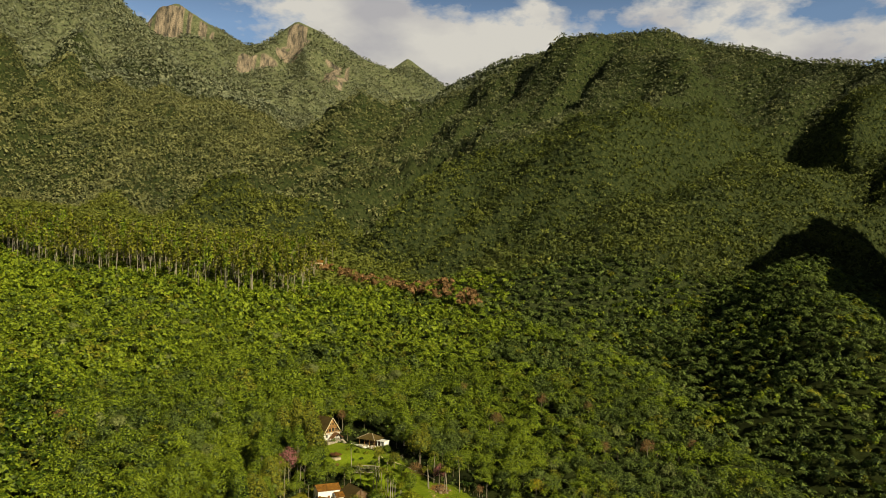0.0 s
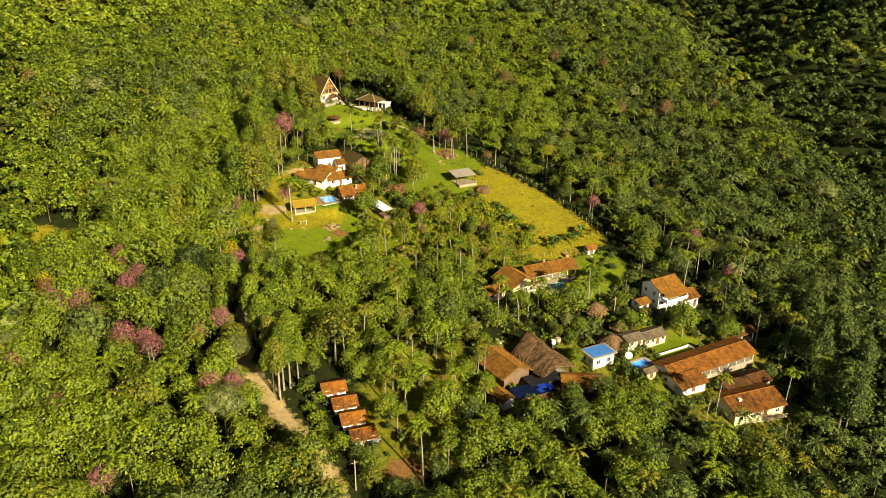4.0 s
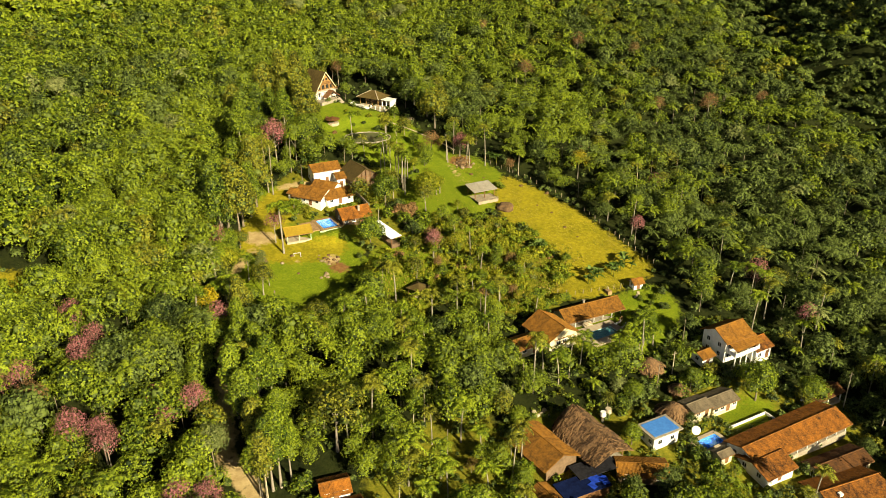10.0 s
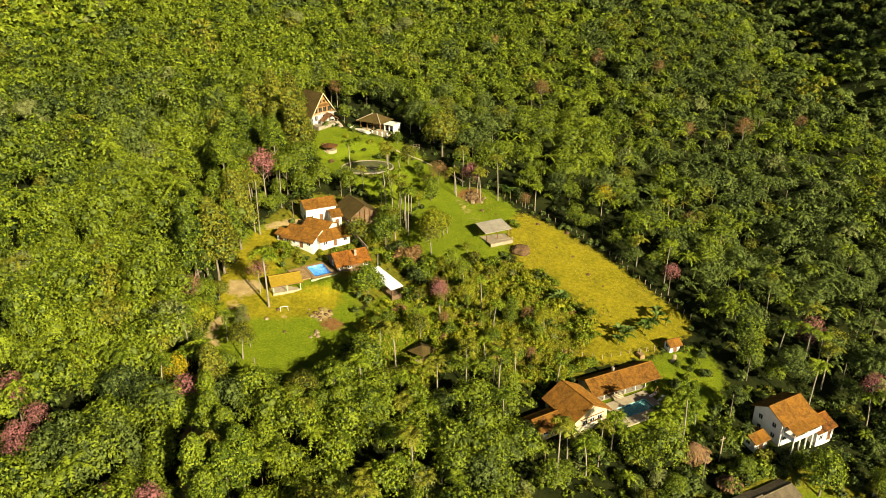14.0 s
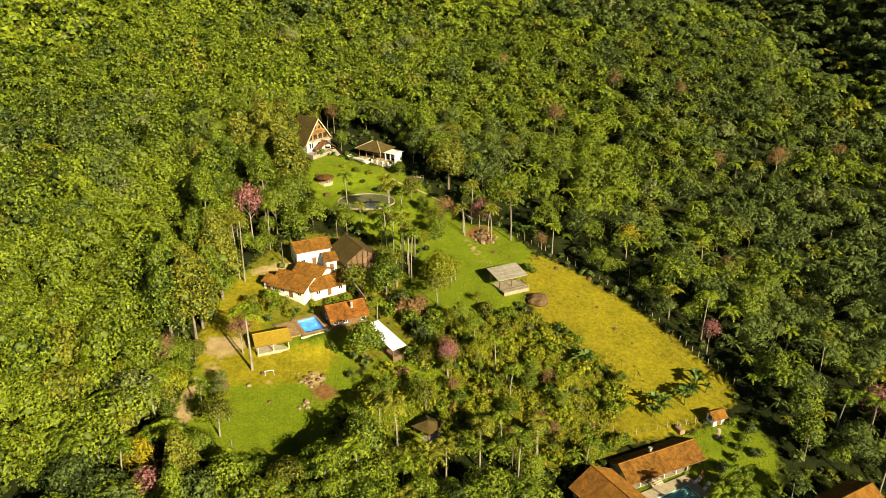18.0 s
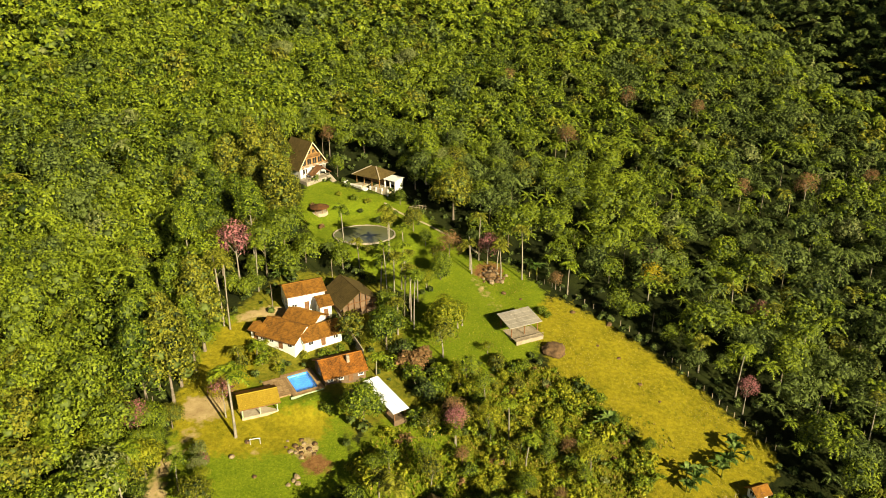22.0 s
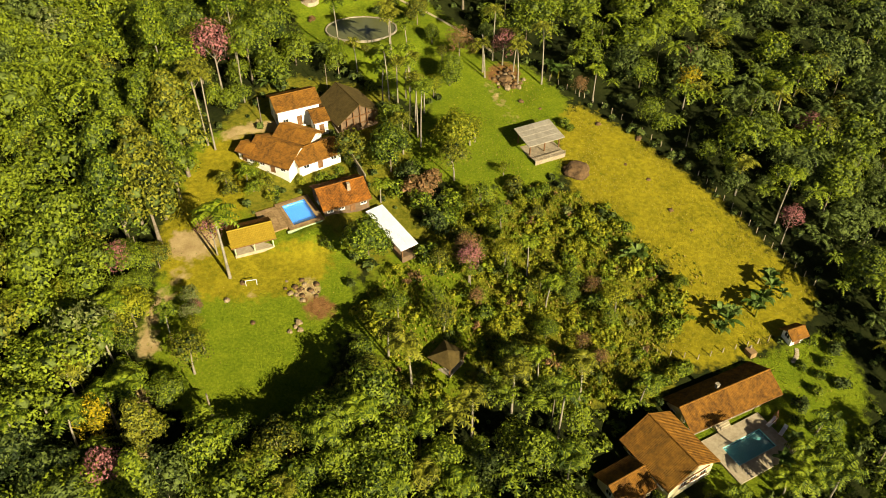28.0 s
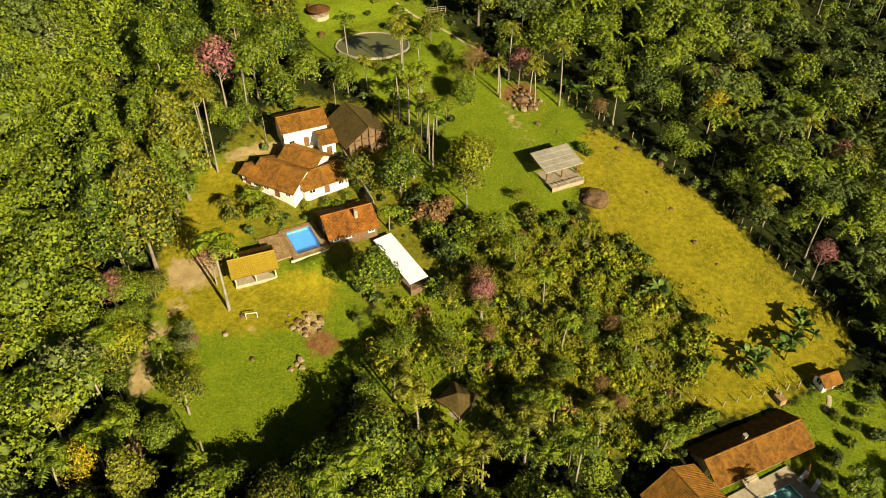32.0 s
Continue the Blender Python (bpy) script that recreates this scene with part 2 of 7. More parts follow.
def land(x, y):
    """Height of the bare ground."""
    x, y = np.asarray(x, float), np.asarray(y, float)
    fore = -3.5 + 0.153 * (y - 190) - 0.065 * x - 0.055 * np.minimum(x + 100, 0)
    fore = fore - 0.10 * np.maximum(y - 1050, 0) - 0.06 * np.maximum(170 - y, 0)
    fore = fore + 9 * fbm(x / 90, y / 90, 3, 11) * np.clip((np.hypot(x, y - 270) - 120) / 150, 0, 1)
    edge = np.interp(y, (100, 330, 550, 760, 1050, 1400), (125, 140, 135, 25, -140, -300))
    over = np.maximum(x - edge, 0)
    fore = fore - 0.48 * over - 0.10 * np.maximum(x - 60, 0) * np.clip((330 - y) / 100, 0, 1)
    warp = 90 * fbm(x / 420, y / 420, 3, 21)
    gully = ridged((x + warp) / 480, (y - warp) / 480, 5, 31) - 0.30
    east, off = crest(x, y, CREST_EAST, 0.47)
    rise = np.clip((np.hypot(x, y) - 500) / 900, 0, 1)
    ribs = ridged((0.66 * x - 0.75 * y + warp) / 330, (0.75 * x + 0.66 * y) / 1000, 3, 51) - 0.28
    ribs, gully = np.minimum(ribs, 0.12), np.minimum(gully, 0.14)
    cuts = np.minimum(ridged((0.66 * x - 0.75 * y + 1.6 * warp) / 170, (0.75 * x + 0.66 * y) / 620, 4, 53) - 0.22, 0.16)
    east = east + (190 * gully + 400 * ribs + 300 * cuts) * rise * off
    north, off = crest(x, y, CREST_NORTH, 0.62)
    folds = ridged((x + 0.3 * y + warp) / 330, y / 1300, 3, 57) - 0.28
    north = north + (240 * gully + 380 * folds + 110 * (ridged(x / 170, y / 170, 3, 41) - 0.2)) * off - cliffs(x, y)[0]
    west, off = crest(x, y, CREST_WEST, 0.52)
    west = west + (120 * gully + 300 * folds) * off
    spur, off = crest(x, y, CREST_SPUR, 0.60)
    spur = spur + 160 * gully * off
    far = crest(x, y, PEAK_FAR, 0.80)[0]
    high = smooth_max(smooth_max(smooth_max(north, west, 20), spur, 20), far, 3)
    south = crest(x, y, CREST_SOUTH, 1.10)[0] + 70 * fbm(x / 70, y / 70, 3, 99)
    bank = crest(x, y, CREST_BANK, 0.54)[0] + 26 * fbm(x / 60, y / 60, 3, 97)
    return smooth_max(smooth_max(smooth_max(smooth_max(fore, high, 25), east, 14), south, 12), bank, 10)


# ---- ground -----------------------------------------------------------------------
PADS = ((-32, 341.5, 11, 21.8, 7), (-39.2, 282.3, 6, 13.6, 5), (33.6, 239.2, 8, 1.9, 5), (50.8, 205.0, 5, -4.3, 4), (61, 212.5, 6, -4.6, 4))


def ground_z(x, y):
    """The ground with the levelled places for pond and pools."""
    x, y = np.asarray(x, float), np.asarray(y, float)
    z = land(x, y)
    for px, py, r, level, soft in PADS:
        w = np.clip((r + soft - np.hypot(x - px, y - py)) / soft, 0, 1)
        w = w * w * (3 - 2 * w)
        z = z * (1 - w) + level * w
    return z


def gz(x, y):
    return float(ground_z(x, y))


def inside(x, y, poly):
    hit = np.zeros(np.shape(x), bool)
    n = len(poly)
    for k in range(n):
        (ax, ay), (bx, by) = poly[k], poly[(k + 1) % n]
        if ay != by:
            hit ^= ((ay > y) != (by > y)) & (x < (bx - ax) * (y - ay) / (by - ay) + ax)
    return hit


def near_line(x, y, line):
    best = np.full(np.shape(x), 1e9)
    for (ax, ay), (bx, by) in zip(line[:-1], line[1:]):
        dx, dy = bx - ax, by - ay
        s = np.clip(((x - ax) * dx + (y - ay) * dy) / (dx * dx + dy * dy), 0, 1)
        best = np.minimum(best, np.hypot(x - ax - s * dx, y - ay - s * dy))
    return best


FIELD = ((15, 319), (21, 314.5), (28, 308), (34.5, 300), (40, 292), (44.5, 285), (47.5, 279.5), (50.5, 275), (54, 269), (46, 261), (41, 257.5), (30.5, 252.5), (25, 252.5), (22.5, 256.5), (28.5, 261.5), (29.5, 269), (25.5, 277.5), (20.5, 284.5), (12.5, 291), (11.6, 297.7), (11.4, 307.7))
MEADOW = ((-2, 331), (6, 331), (12.5, 322), (15, 319), (11.4, 307.7), (11.6, 297.7), (6, 293), (-3, 287), (-11, 291), (-20, 299), (-18, 310), (-11, 319))
LAWN = ((-61.7, 272.7), (-62, 287), (-62.4, 297), (-61, 301.5), (-55, 305), (-50.5, 302.5), (-50, 299), (-50, 284), (-47, 278.5), (-33, 278), (-28, 273), (-30, 266), (-26.5, 259), (-30.6, 255), (-31, 248), (-33, 242), (-42, 240.5), (-50, 240.5), (-54.3, 243.5), (-58.7, 250), (-61.5, 256), (-60.5, 264))
POND_LAWN = ((-52, 367), (-45, 371), (-39, 366), (-25, 363), (-17, 355), (-18, 336), (-30, 324), (-44, 335), (-51, 352))
LOW_POND_LAWN = ((-34, 334), (-30, 323), (-19, 315), (-8, 320), (-3, 332), (-10, 345), (-16, 352), (-19, 340))
# wood given lighter leaf kinds so that it looks sunlit
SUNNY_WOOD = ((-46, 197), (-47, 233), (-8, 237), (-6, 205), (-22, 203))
ORCHARD = ((-13, 163), (-19, 176), (-22, 190), (-16, 206), (4, 212), (7, 190), (3, 168))
POOL_LAWN = ((22, 240), (35, 254), (46, 258), (54, 262), (56, 248), (44, 232), (32, 231), (26, 231))
VILLAGE = ((5, 201), (10, 209), (21, 213), (33, 212), (54, 222), (65, 226), (87, 224), (87, 192), (82, 184), (66, 184), (54, 190), (36, 197), (29, 196), (26, 187), (12, 184))
VILLAGE_LAWN = ((54, 215), (66, 222), (71, 216), (58, 208))
COTTAGE_LAWN = ((14, 209), (17, 211), (26, 198), (22, 195))
HOUSE_YARD = ((56, 230), (74, 228), (78, 244), (60, 246))
CLEARING = ((-135, 255), (-110, 250), (-102, 246), (-106, 238), (-130, 232))
CENTRE_LAWN = ((-20, 277), (-6, 268), (-5, 258), (-14, 240), (-22, 250), (-28, 262))
SCRUB = ((-28, 262), (-20, 275), (-8, 291), (6, 293), (12.5, 291), (20.5, 284.5), (25.5, 277.5), (29.5, 269), (28.5, 261.5), (22.5, 256.5), (25, 252.5), (22, 247), (6, 245), (-4, 250), (-14, 240))
ROAD = ((-57, 235), (-54, 215), (-49, 196), (-43, 188), (-37, 179), (-30, 171), (-25, 164), (-21, 157), (-14, 146), (-5, 130), (0, 100))
DRY_LAWN = ((-61.7, 271), (-56.7, 276), (-43, 273.5), (-33, 276), (-32.5, 268.5), (-36, 264), (-50, 262.5), (-59, 264))
LANE = ((-57, 270), (-59.7, 262), (-60, 255), (-58.5, 246), (-57, 235))
SOIL = ((-13, 167), (-9, 170), (-4, 167), (-5, 161), (-12, 161))


def spaced(low, high, a, b, fine, coarse, growth):
    """Grid lines: close together from a to b, wider and wider beyond."""
    line, step = list(np.arange(a, b + fine / 2, fine)), fine
    while line[-1] < high:
        step = min(step * growth, coarse)
        line.append(line[-1] + step)
    step = fine
    while line[0] > low:
        step = min(step * growth, coarse)
        line.insert(0, line[0] - step)
    return np.array(line)


gx, gy = spaced(-2700, 2000, -110, 110, 1.6, 19, 1.05), spaced(-500, 4750, 145, 385, 1.6, 19, 1.05)
X, Y = np.meshgrid(gx, gy)
Z = ground_z(X, Y)
pond_in = ((X + 32) / 8.2) ** 2 + ((Y - 341.5) / 6.4) ** 2
Z = Z - np.where(pond_in < 1.15, 0.8, 0)
for px, py, ang, lx, ly in ((-39.2, 282.3, 29, 4.2, 6.2), (33.6, 238.9, 29, 7.6, 3.6), (50.8, 205.0, 29, 5.6, 2.8)):
    c, s = math.cos(radians(ang)), math.sin(radians(ang))
    u, v = (X - px) * c + (Y - py) * s, -(X - px) * s + (Y - py) * c
    Z = Z - np.where((abs(u) < lx / 2 + 0.7) & (abs(v) < ly / 2 + 0.7), 1.7, 0)
# beds of small relief where nobody walks
wild = 1.0 - (inside(X, Y, LAWN) | inside(X, Y, POND_LAWN) | inside(X, Y, VILLAGE) | inside(X, Y, POOL_LAWN))
Z = Z + 0.5 * fbm(X / 6, Y / 6, 3, 61) * wild * (np.hypot(X, Y - 270) < 400)
rows_n, cols_n = X.shape


def sheet(name, X, Y, Z, mat):
    me = bpy.data.meshes.new(name)
    n, m = X.shape
    me.vertices.add(n * m)
    me.vertices.foreach_set("co", np.stack([X, Y, Z], -1).ravel())
    i = (np.arange(n - 1)[:, None] * m + np.arange(m - 1)[None]).ravel()
    quads = np.stack([i, i + 1, i + m + 1, i + m], -1)
    me.loops.add(quads.size)
    me.loops.foreach_set("vertex_index", quads.ravel())
    me.polygons.add(len(quads))
    me.polygons.foreach_set("loop_start", np.arange(0, quads.size, 4))
    me.polygons.foreach_set("use_smooth", np.ones(len(quads), bool))
    me.update(calc_edges=True)
    me.materials.append(mat)
    return new(name, me)


def ground_material():
    """Forest soil, lawn, dry pasture, earth and rock, each where it lies."""
    m = bpy.data.materials.new("ground")
    m.use_nodes = True
    t = m.node_tree
    t.nodes.clear()
    link = t.links.new
    out, skin, place = (t.nodes.new(k) for k in ("ShaderNodeOutputMaterial", "ShaderNodeBsdfPrincipled", "ShaderNodeTexCoord"))
    skin.inputs["Roughness"].default_value = 0.95
    skin.inputs["Specular IOR Level"].default_value = 0.1

    def tones(a, b, scale, detail=6):
        n, r = t.nodes.new("ShaderNodeTexNoise"), t.nodes.new("ShaderNodeValToRGB")
        n.inputs["Scale"].default_value, n.inputs["Detail"].default_value = scale, detail
        n.inputs["Roughness"].default_value = 0.7
        r.color_ramp.elements[0].position, r.color_ramp.elements[0].color = 0.36, (*a, 1)
        r.color_ramp.elements[1].position, r.color_ramp.elements[1].color = 0.64, (*b, 1)
        link(place.outputs["Object"], n.inputs["Vector"])
        link(n.outputs["Fac"], r.inputs[0])
        return r.outputs[0]

    def streaks(a, b):
        tall, n, r = t.nodes.new("ShaderNodeMapping"), t.nodes.new("ShaderNodeTexNoise"), t.nodes.new("ShaderNodeValToRGB")
        tall.inputs["Scale"].default_value = (1.0, 0.5, 0.16)
        n.inputs["Scale"].default_value, n.inputs["Detail"].default_value, n.inputs["Roughness"].default_value = 0.055, 8, 0.72
        r.color_ramp.elements[0].position, r.color_ramp.elements[0].color = 0.40, (*a, 1)
        r.color_ramp.elements[1].position, r.color_ramp.elements[1].color = 0.60, (*b, 1)
        link(place.outputs["Object"], tall.inputs["Vector"])
        link(tall.outputs[0], n.inputs["Vector"])
        link(n.outputs["Fac"], r.inputs[0])
        return r.outputs[0]

    # forest soil, kept nearly black so the gaps between trees look shaded
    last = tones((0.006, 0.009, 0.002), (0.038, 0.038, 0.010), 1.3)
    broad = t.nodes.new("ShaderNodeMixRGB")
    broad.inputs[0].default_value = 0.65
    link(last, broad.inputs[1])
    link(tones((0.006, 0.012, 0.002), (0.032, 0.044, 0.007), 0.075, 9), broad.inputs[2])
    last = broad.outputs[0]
    ragged = t.nodes.new("ShaderNodeTexNoise")
    ragged.inputs["Scale"].default_value, ragged.inputs["Detail"].default_value = 0.8, 6
    link(place.outputs["Object"], ragged.inputs["Vector"])
    # the far heights get pale scrub with distance haze in its colour
    for key, a, b, scale in (("canopy", (0.010, 0.018, 0.005), (0.050, 0.060, 0.018), 0.14), ("hazy_heath", (0.060, 0.074, 0.034), (0.150, 0.158, 0.080), 0.05), ("scrub", (0.085, 0.110, 0.006), (0.24, 0.215, 0.018), 0.7), ("lawn", (0.090, 0.152, 0.005), (0.215, 0.265, 0.011), 0.25), ("pasture", (0.155, 0.150, 0.006), (0.365, 0.305, 0.014), 0.16),
                             ("earth", (0.33, 0.235, 0.100), (0.50, 0.380, 0.180), 0.35), ("soil", (0.15, 0.075, 0.024), (0.27, 0.140, 0.050), 0.9), ("rock", (0.045, 0.042, 0.034), (0.27, 0.215, 0.150), 0.045)):
        mask, sum_, cut, mix = (t.nodes.new(k) for k in ("ShaderNodeAttribute", "ShaderNodeMath", "ShaderNodeMapRange", "ShaderNodeMixRGB"))
        mask.attribute_name = key
        sum_.operation = "ADD"
        link(mask.outputs["Fac"], sum_.inputs[0])
        link(ragged.outputs["Fac"], sum_.inputs[1])
        cut.inputs["From Min"].default_value, cut.inputs["From Max"].default_value = 0.82, 1.12
        link(sum_.outputs[0], cut.inputs["Value"])
        link(cut.outputs[0], mix.inputs[0])
        link(last, mix.inputs[1])
        tone = streaks(a, b) if key == "rock" else tones(a, b, scale, 10)
        if key in ("lawn", "pasture", "scrub"):          # tufts and bare spots over the broad patches
            tuft = t.nodes.new("ShaderNodeMixRGB")
            tuft.inputs[0].default_value = 0.5
            link(tone, tuft.inputs[1])
            link(tones(tuple(0.62 * v for v in a), tuple(1.12 * v for v in b), 2.4 if key == "lawn" else 1.1, 8), tuft.inputs[2])
            tone = tuft.outputs[0]
        link(tone, mix.inputs[2])
        last = mix.outputs[0]
    link(last, skin.inputs["Base Color"])
    rise, grit = t.nodes.new("ShaderNodeBump"), t.nodes.new("ShaderNodeTexNoise")
    grit.inputs["Scale"].default_value, grit.inputs["Detail"].default_value = 2.6, 10
    grit.inputs["Roughness"].default_value = 0.75
    rise.inputs["Strength"].default_value, rise.inputs["Distance"].default_value = 1.0, 0.35
    link(place.outputs["Object"], grit.inputs["Vector"])
    link(grit.outputs["Fac"], rise.inputs["Height"])
    # the rough canopy of the far flanks
    bulge, mound, far = t.nodes.new("ShaderNodeBump"), t.nodes.new("ShaderNodeTexNoise"), t.nodes.new("ShaderNodeAttribute")
    mound.inputs["Scale"].default_value, mound.inputs["Detail"].default_value = 0.13, 6
    far.attribute_name = "canopy"
    bulge.inputs["Distance"].default_value = 7.0
    link(place.outputs["Object"], mound.inputs["Vector"])
    link(mound.outputs["Fac"], bulge.inputs["Height"])
    link(far.outputs["Fac"], bulge.inputs["Strength"])
    link(rise.outputs[0], bulge.inputs["Normal"])
    link(bulge.outputs[0], skin.inputs["Normal"])
    link(skin.outputs[0], out.inputs["Surface"])
    return m


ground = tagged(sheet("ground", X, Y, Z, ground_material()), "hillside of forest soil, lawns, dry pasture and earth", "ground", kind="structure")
steep = np.hypot(*np.gradient(Z, gy, gx))
MASKS = {
    "scrub": inside(X, Y, SCRUB) | inside(X, Y, ((-58, 306), (-48, 322), (-26, 320), (-18, 300), (-18, 280), (-30, 268), (-50, 275))) | inside(X, Y, VILLAGE) | inside(X, Y, ORCHARD),
    "lawn": inside(X, Y, LAWN) | inside(X, Y, LOW_POND_LAWN) | inside(X, Y, MEADOW) | inside(X, Y, POND_LAWN) | inside(X, Y, POOL_LAWN) | inside(X, Y, VILLAGE_LAWN) | inside(X, Y, COTTAGE_LAWN) | inside(X, Y, CENTRE_LAWN),
    "pasture": inside(X, Y, FIELD) | inside(X, Y, DRY_LAWN) | inside(X, Y, CLEARING) | inside(X, Y, ((-63, 270), (-61, 296), (-54, 306), (-47, 306), (-50, 296), (-50, 280), (-52, 268))),
    "earth": (near_line(X, Y, ROAD) < 1.7) | ((near_line(X, Y, LANE) < 1.0) & (near_line(X, Y, LANE) > 0.3)) | (np.hypot((X + 57) / 1.5, Y - 274) < 3.2) | (near_line(X, Y, ((-56, 302), (-50, 306.5), (-46, 305.5))) < 1.3) | (near_line(X, Y, ((-4, 327), (-1, 319), (2, 312))) < 0.7) | (near_line(X, Y, ((-52, 262.2), (-43.7, 263.6))) < 0.4) | (np.hypot((X + 36) / 1.3, Y - 265) < 1.9),
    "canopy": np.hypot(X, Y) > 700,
    "hazy_heath": Y + 0.25 * np.abs(X) + 500 * fbm(X / 300, Y / 300, 3, 45) > 2900,
    "soil": inside(X, Y, SOIL) | (np.hypot((X + 33.8) / 1.6, Y - 261.6) < 2.0) | (np.hypot(X + 45.4, Y - 258.1) < 1.1) | (np.hypot(X + 51.8, Y - 251) < 0.9) | (np.hypot(X - 1, Y - 327) < 4),
    "rock": cliffs(X, Y)[1] + 0.25 * fbm(X / 40, Y / 40, 3, 71) > 0.55,
}


def soften(mask, rounds):
    """Lets the kinds of ground run into one another."""
    m = mask.astype(float)
    for _ in range(rounds):
        m[1:-1, 1:-1] = 0.2 * (m[1:-1, 1:-1] + m[:-2, 1:-1] + m[2:, 1:-1] + m[1:-1, :-2] + m[1:-1, 2:])
    return m


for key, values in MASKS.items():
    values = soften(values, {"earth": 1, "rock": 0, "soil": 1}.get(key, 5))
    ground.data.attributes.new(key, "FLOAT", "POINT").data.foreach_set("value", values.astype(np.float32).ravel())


# ---- trees ------------------------------------------------------------------------
def soup(name, points, faces, mats, slots=None, smooth=False):
    """A mesh object from arrays: points (n, 3), faces (m, 3 or 4), slots: the material of each face."""
    me = bpy.data.meshes.new(name)
    points, faces = np.asarray(points, np.float32), np.asarray(faces, np.int32)
    me.vertices.add(len(points))
    me.vertices.foreach_set("co", points.ravel())
    me.loops.add(faces.size)
    me.loops.foreach_set("vertex_index", faces.ravel())
    me.polygons.add(len(faces))
    me.polygons.foreach_set("loop_start", np.arange(0, faces.size, faces.shape[1]))
    if slots is not None:
        me.polygons.foreach_set("material_index", np.asarray(slots, np.int32))
    if smooth:
        me.polygons.foreach_set("use_smooth", np.ones(len(faces), bool))
    me.update(calc_edges=True)
    for m in mats:
        me.materials.append(m)
    return me


def unit(v):
    return v / np.maximum(np.linalg.norm(v, axis=-1, keepdims=True), 1e-6)


def leaf_cards(rng, centres, out, size, long=1.5):
    """Pointed leaf tufts, one triangle each, facing roughly outwards."""
    n = len(centres)
    side = unit(np.cross(out, rng.normal(size=(n, 3))))
    along = unit(np.cross(side, out))
    s = size * rng.uniform(0.6, 1.3, (n, 1))
    a = centres + along * s * long * 0.6
    b = centres - along * s * 0.5 + side * s * 0.55
    c = centres - along * s * 0.5 - side * s * 0.55
    return np.stack([a, b, c], 1).reshape(-1, 3), np.arange(3 * n).reshape(-1, 3)


GOLD = (1 + 5**0.5) / 2
BALL = unit(np.array([(-1, GOLD, 0), (1, GOLD, 0), (-1, -GOLD, 0), (1, -GOLD, 0), (0, -1, GOLD), (0, 1, GOLD), (0, -1, -GOLD), (0, 1, -GOLD), (GOLD, 0, -1), (GOLD, 0, 1), (-GOLD, 0, -1), (-GOLD, 0, 1)], float))
BALL_F = np.array([(0, 11, 5), (0, 5, 1), (0, 1, 7), (0, 7, 10), (0, 10, 11), (1, 5, 9), (5, 11, 4), (11, 10, 2), (10, 7, 6), (7, 1, 8), (3, 9, 4), (3, 4, 2), (3, 2, 6), (3, 6, 8), (3, 8, 9), (4, 9, 5), (2, 4, 11), (6, 2, 10), (8, 6, 7), (9, 8, 1)])

KNOT = 1.2 * np.array([(1, 0, 0), (-1, 0, 0), (0, 1, 0), (0, -1, 0), (0, 0, 1), (0, 0, -1)], float)
KNOT_F = np.array([(0, 2, 4), (2, 1, 4), (1, 3, 4), (3, 0, 4), (2, 0, 5), (1, 2, 5), (3, 1, 5), (0, 3, 5)])


def crown(seed, leaves, size, radius, height, base, lobes, droop=0.0, taper=0.0, heart=0.60):
    """A domed crown of several lobes set with leaf tufts: points and triangles."""
    rng = np.random.default_rng(seed)
    u = (np.arange(lobes) + rng.uniform(0.1, 0.9, lobes)) / lobes
    ang = rng.uniform(0, 6.28) + np.arange(lobes) * 2.4 + rng.normal(size=lobes) * 0.3
    reach = radius * 0.66 * np.sqrt(np.clip(1 - 0.92 * u**1.6, 0, 1)) * rng.uniform(0.75, 1.1, lobes) * (1 - taper * u)
    mid = np.stack([reach * np.cos(ang), reach * np.sin(ang), base + height * (0.20 + 0.60 * u)], 1)
    big = radius * rng.uniform(0.32, 0.52, lobes) * (1 - 0.6 * taper * u)
    share = big**2 / np.sum(big**2)
    pick = rng.choice(lobes, leaves, p=share)
    way = unit(rng.normal(size=(leaves, 3)) + np.array([0, 0, 0.55]))
    stretch = np.array([1, 1, 0.80])
    spots = mid[pick] + way * big[pick, None] * stretch * rng.uniform(0.80, 1.10, (leaves, 1))
    bulk = unit((spots - np.array([0, 0, base + 0.25 * height])) / np.array([radius, radius, height]))
    face = unit(0.8 * way + 0.6 * bulk + 0.52 * rng.normal(size=(leaves, 3)) + np.array([0, 0, 0.15 - droop]))
    p1, f1 = leaf_cards(rng, spots, face, size)
    if heart <= 0:
        return p1, f1
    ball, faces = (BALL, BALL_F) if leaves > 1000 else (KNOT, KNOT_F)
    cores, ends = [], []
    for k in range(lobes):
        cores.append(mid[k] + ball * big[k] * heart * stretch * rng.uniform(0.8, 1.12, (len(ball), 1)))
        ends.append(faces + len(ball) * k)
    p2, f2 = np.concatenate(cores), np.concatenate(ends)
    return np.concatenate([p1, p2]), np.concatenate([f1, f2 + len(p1)])


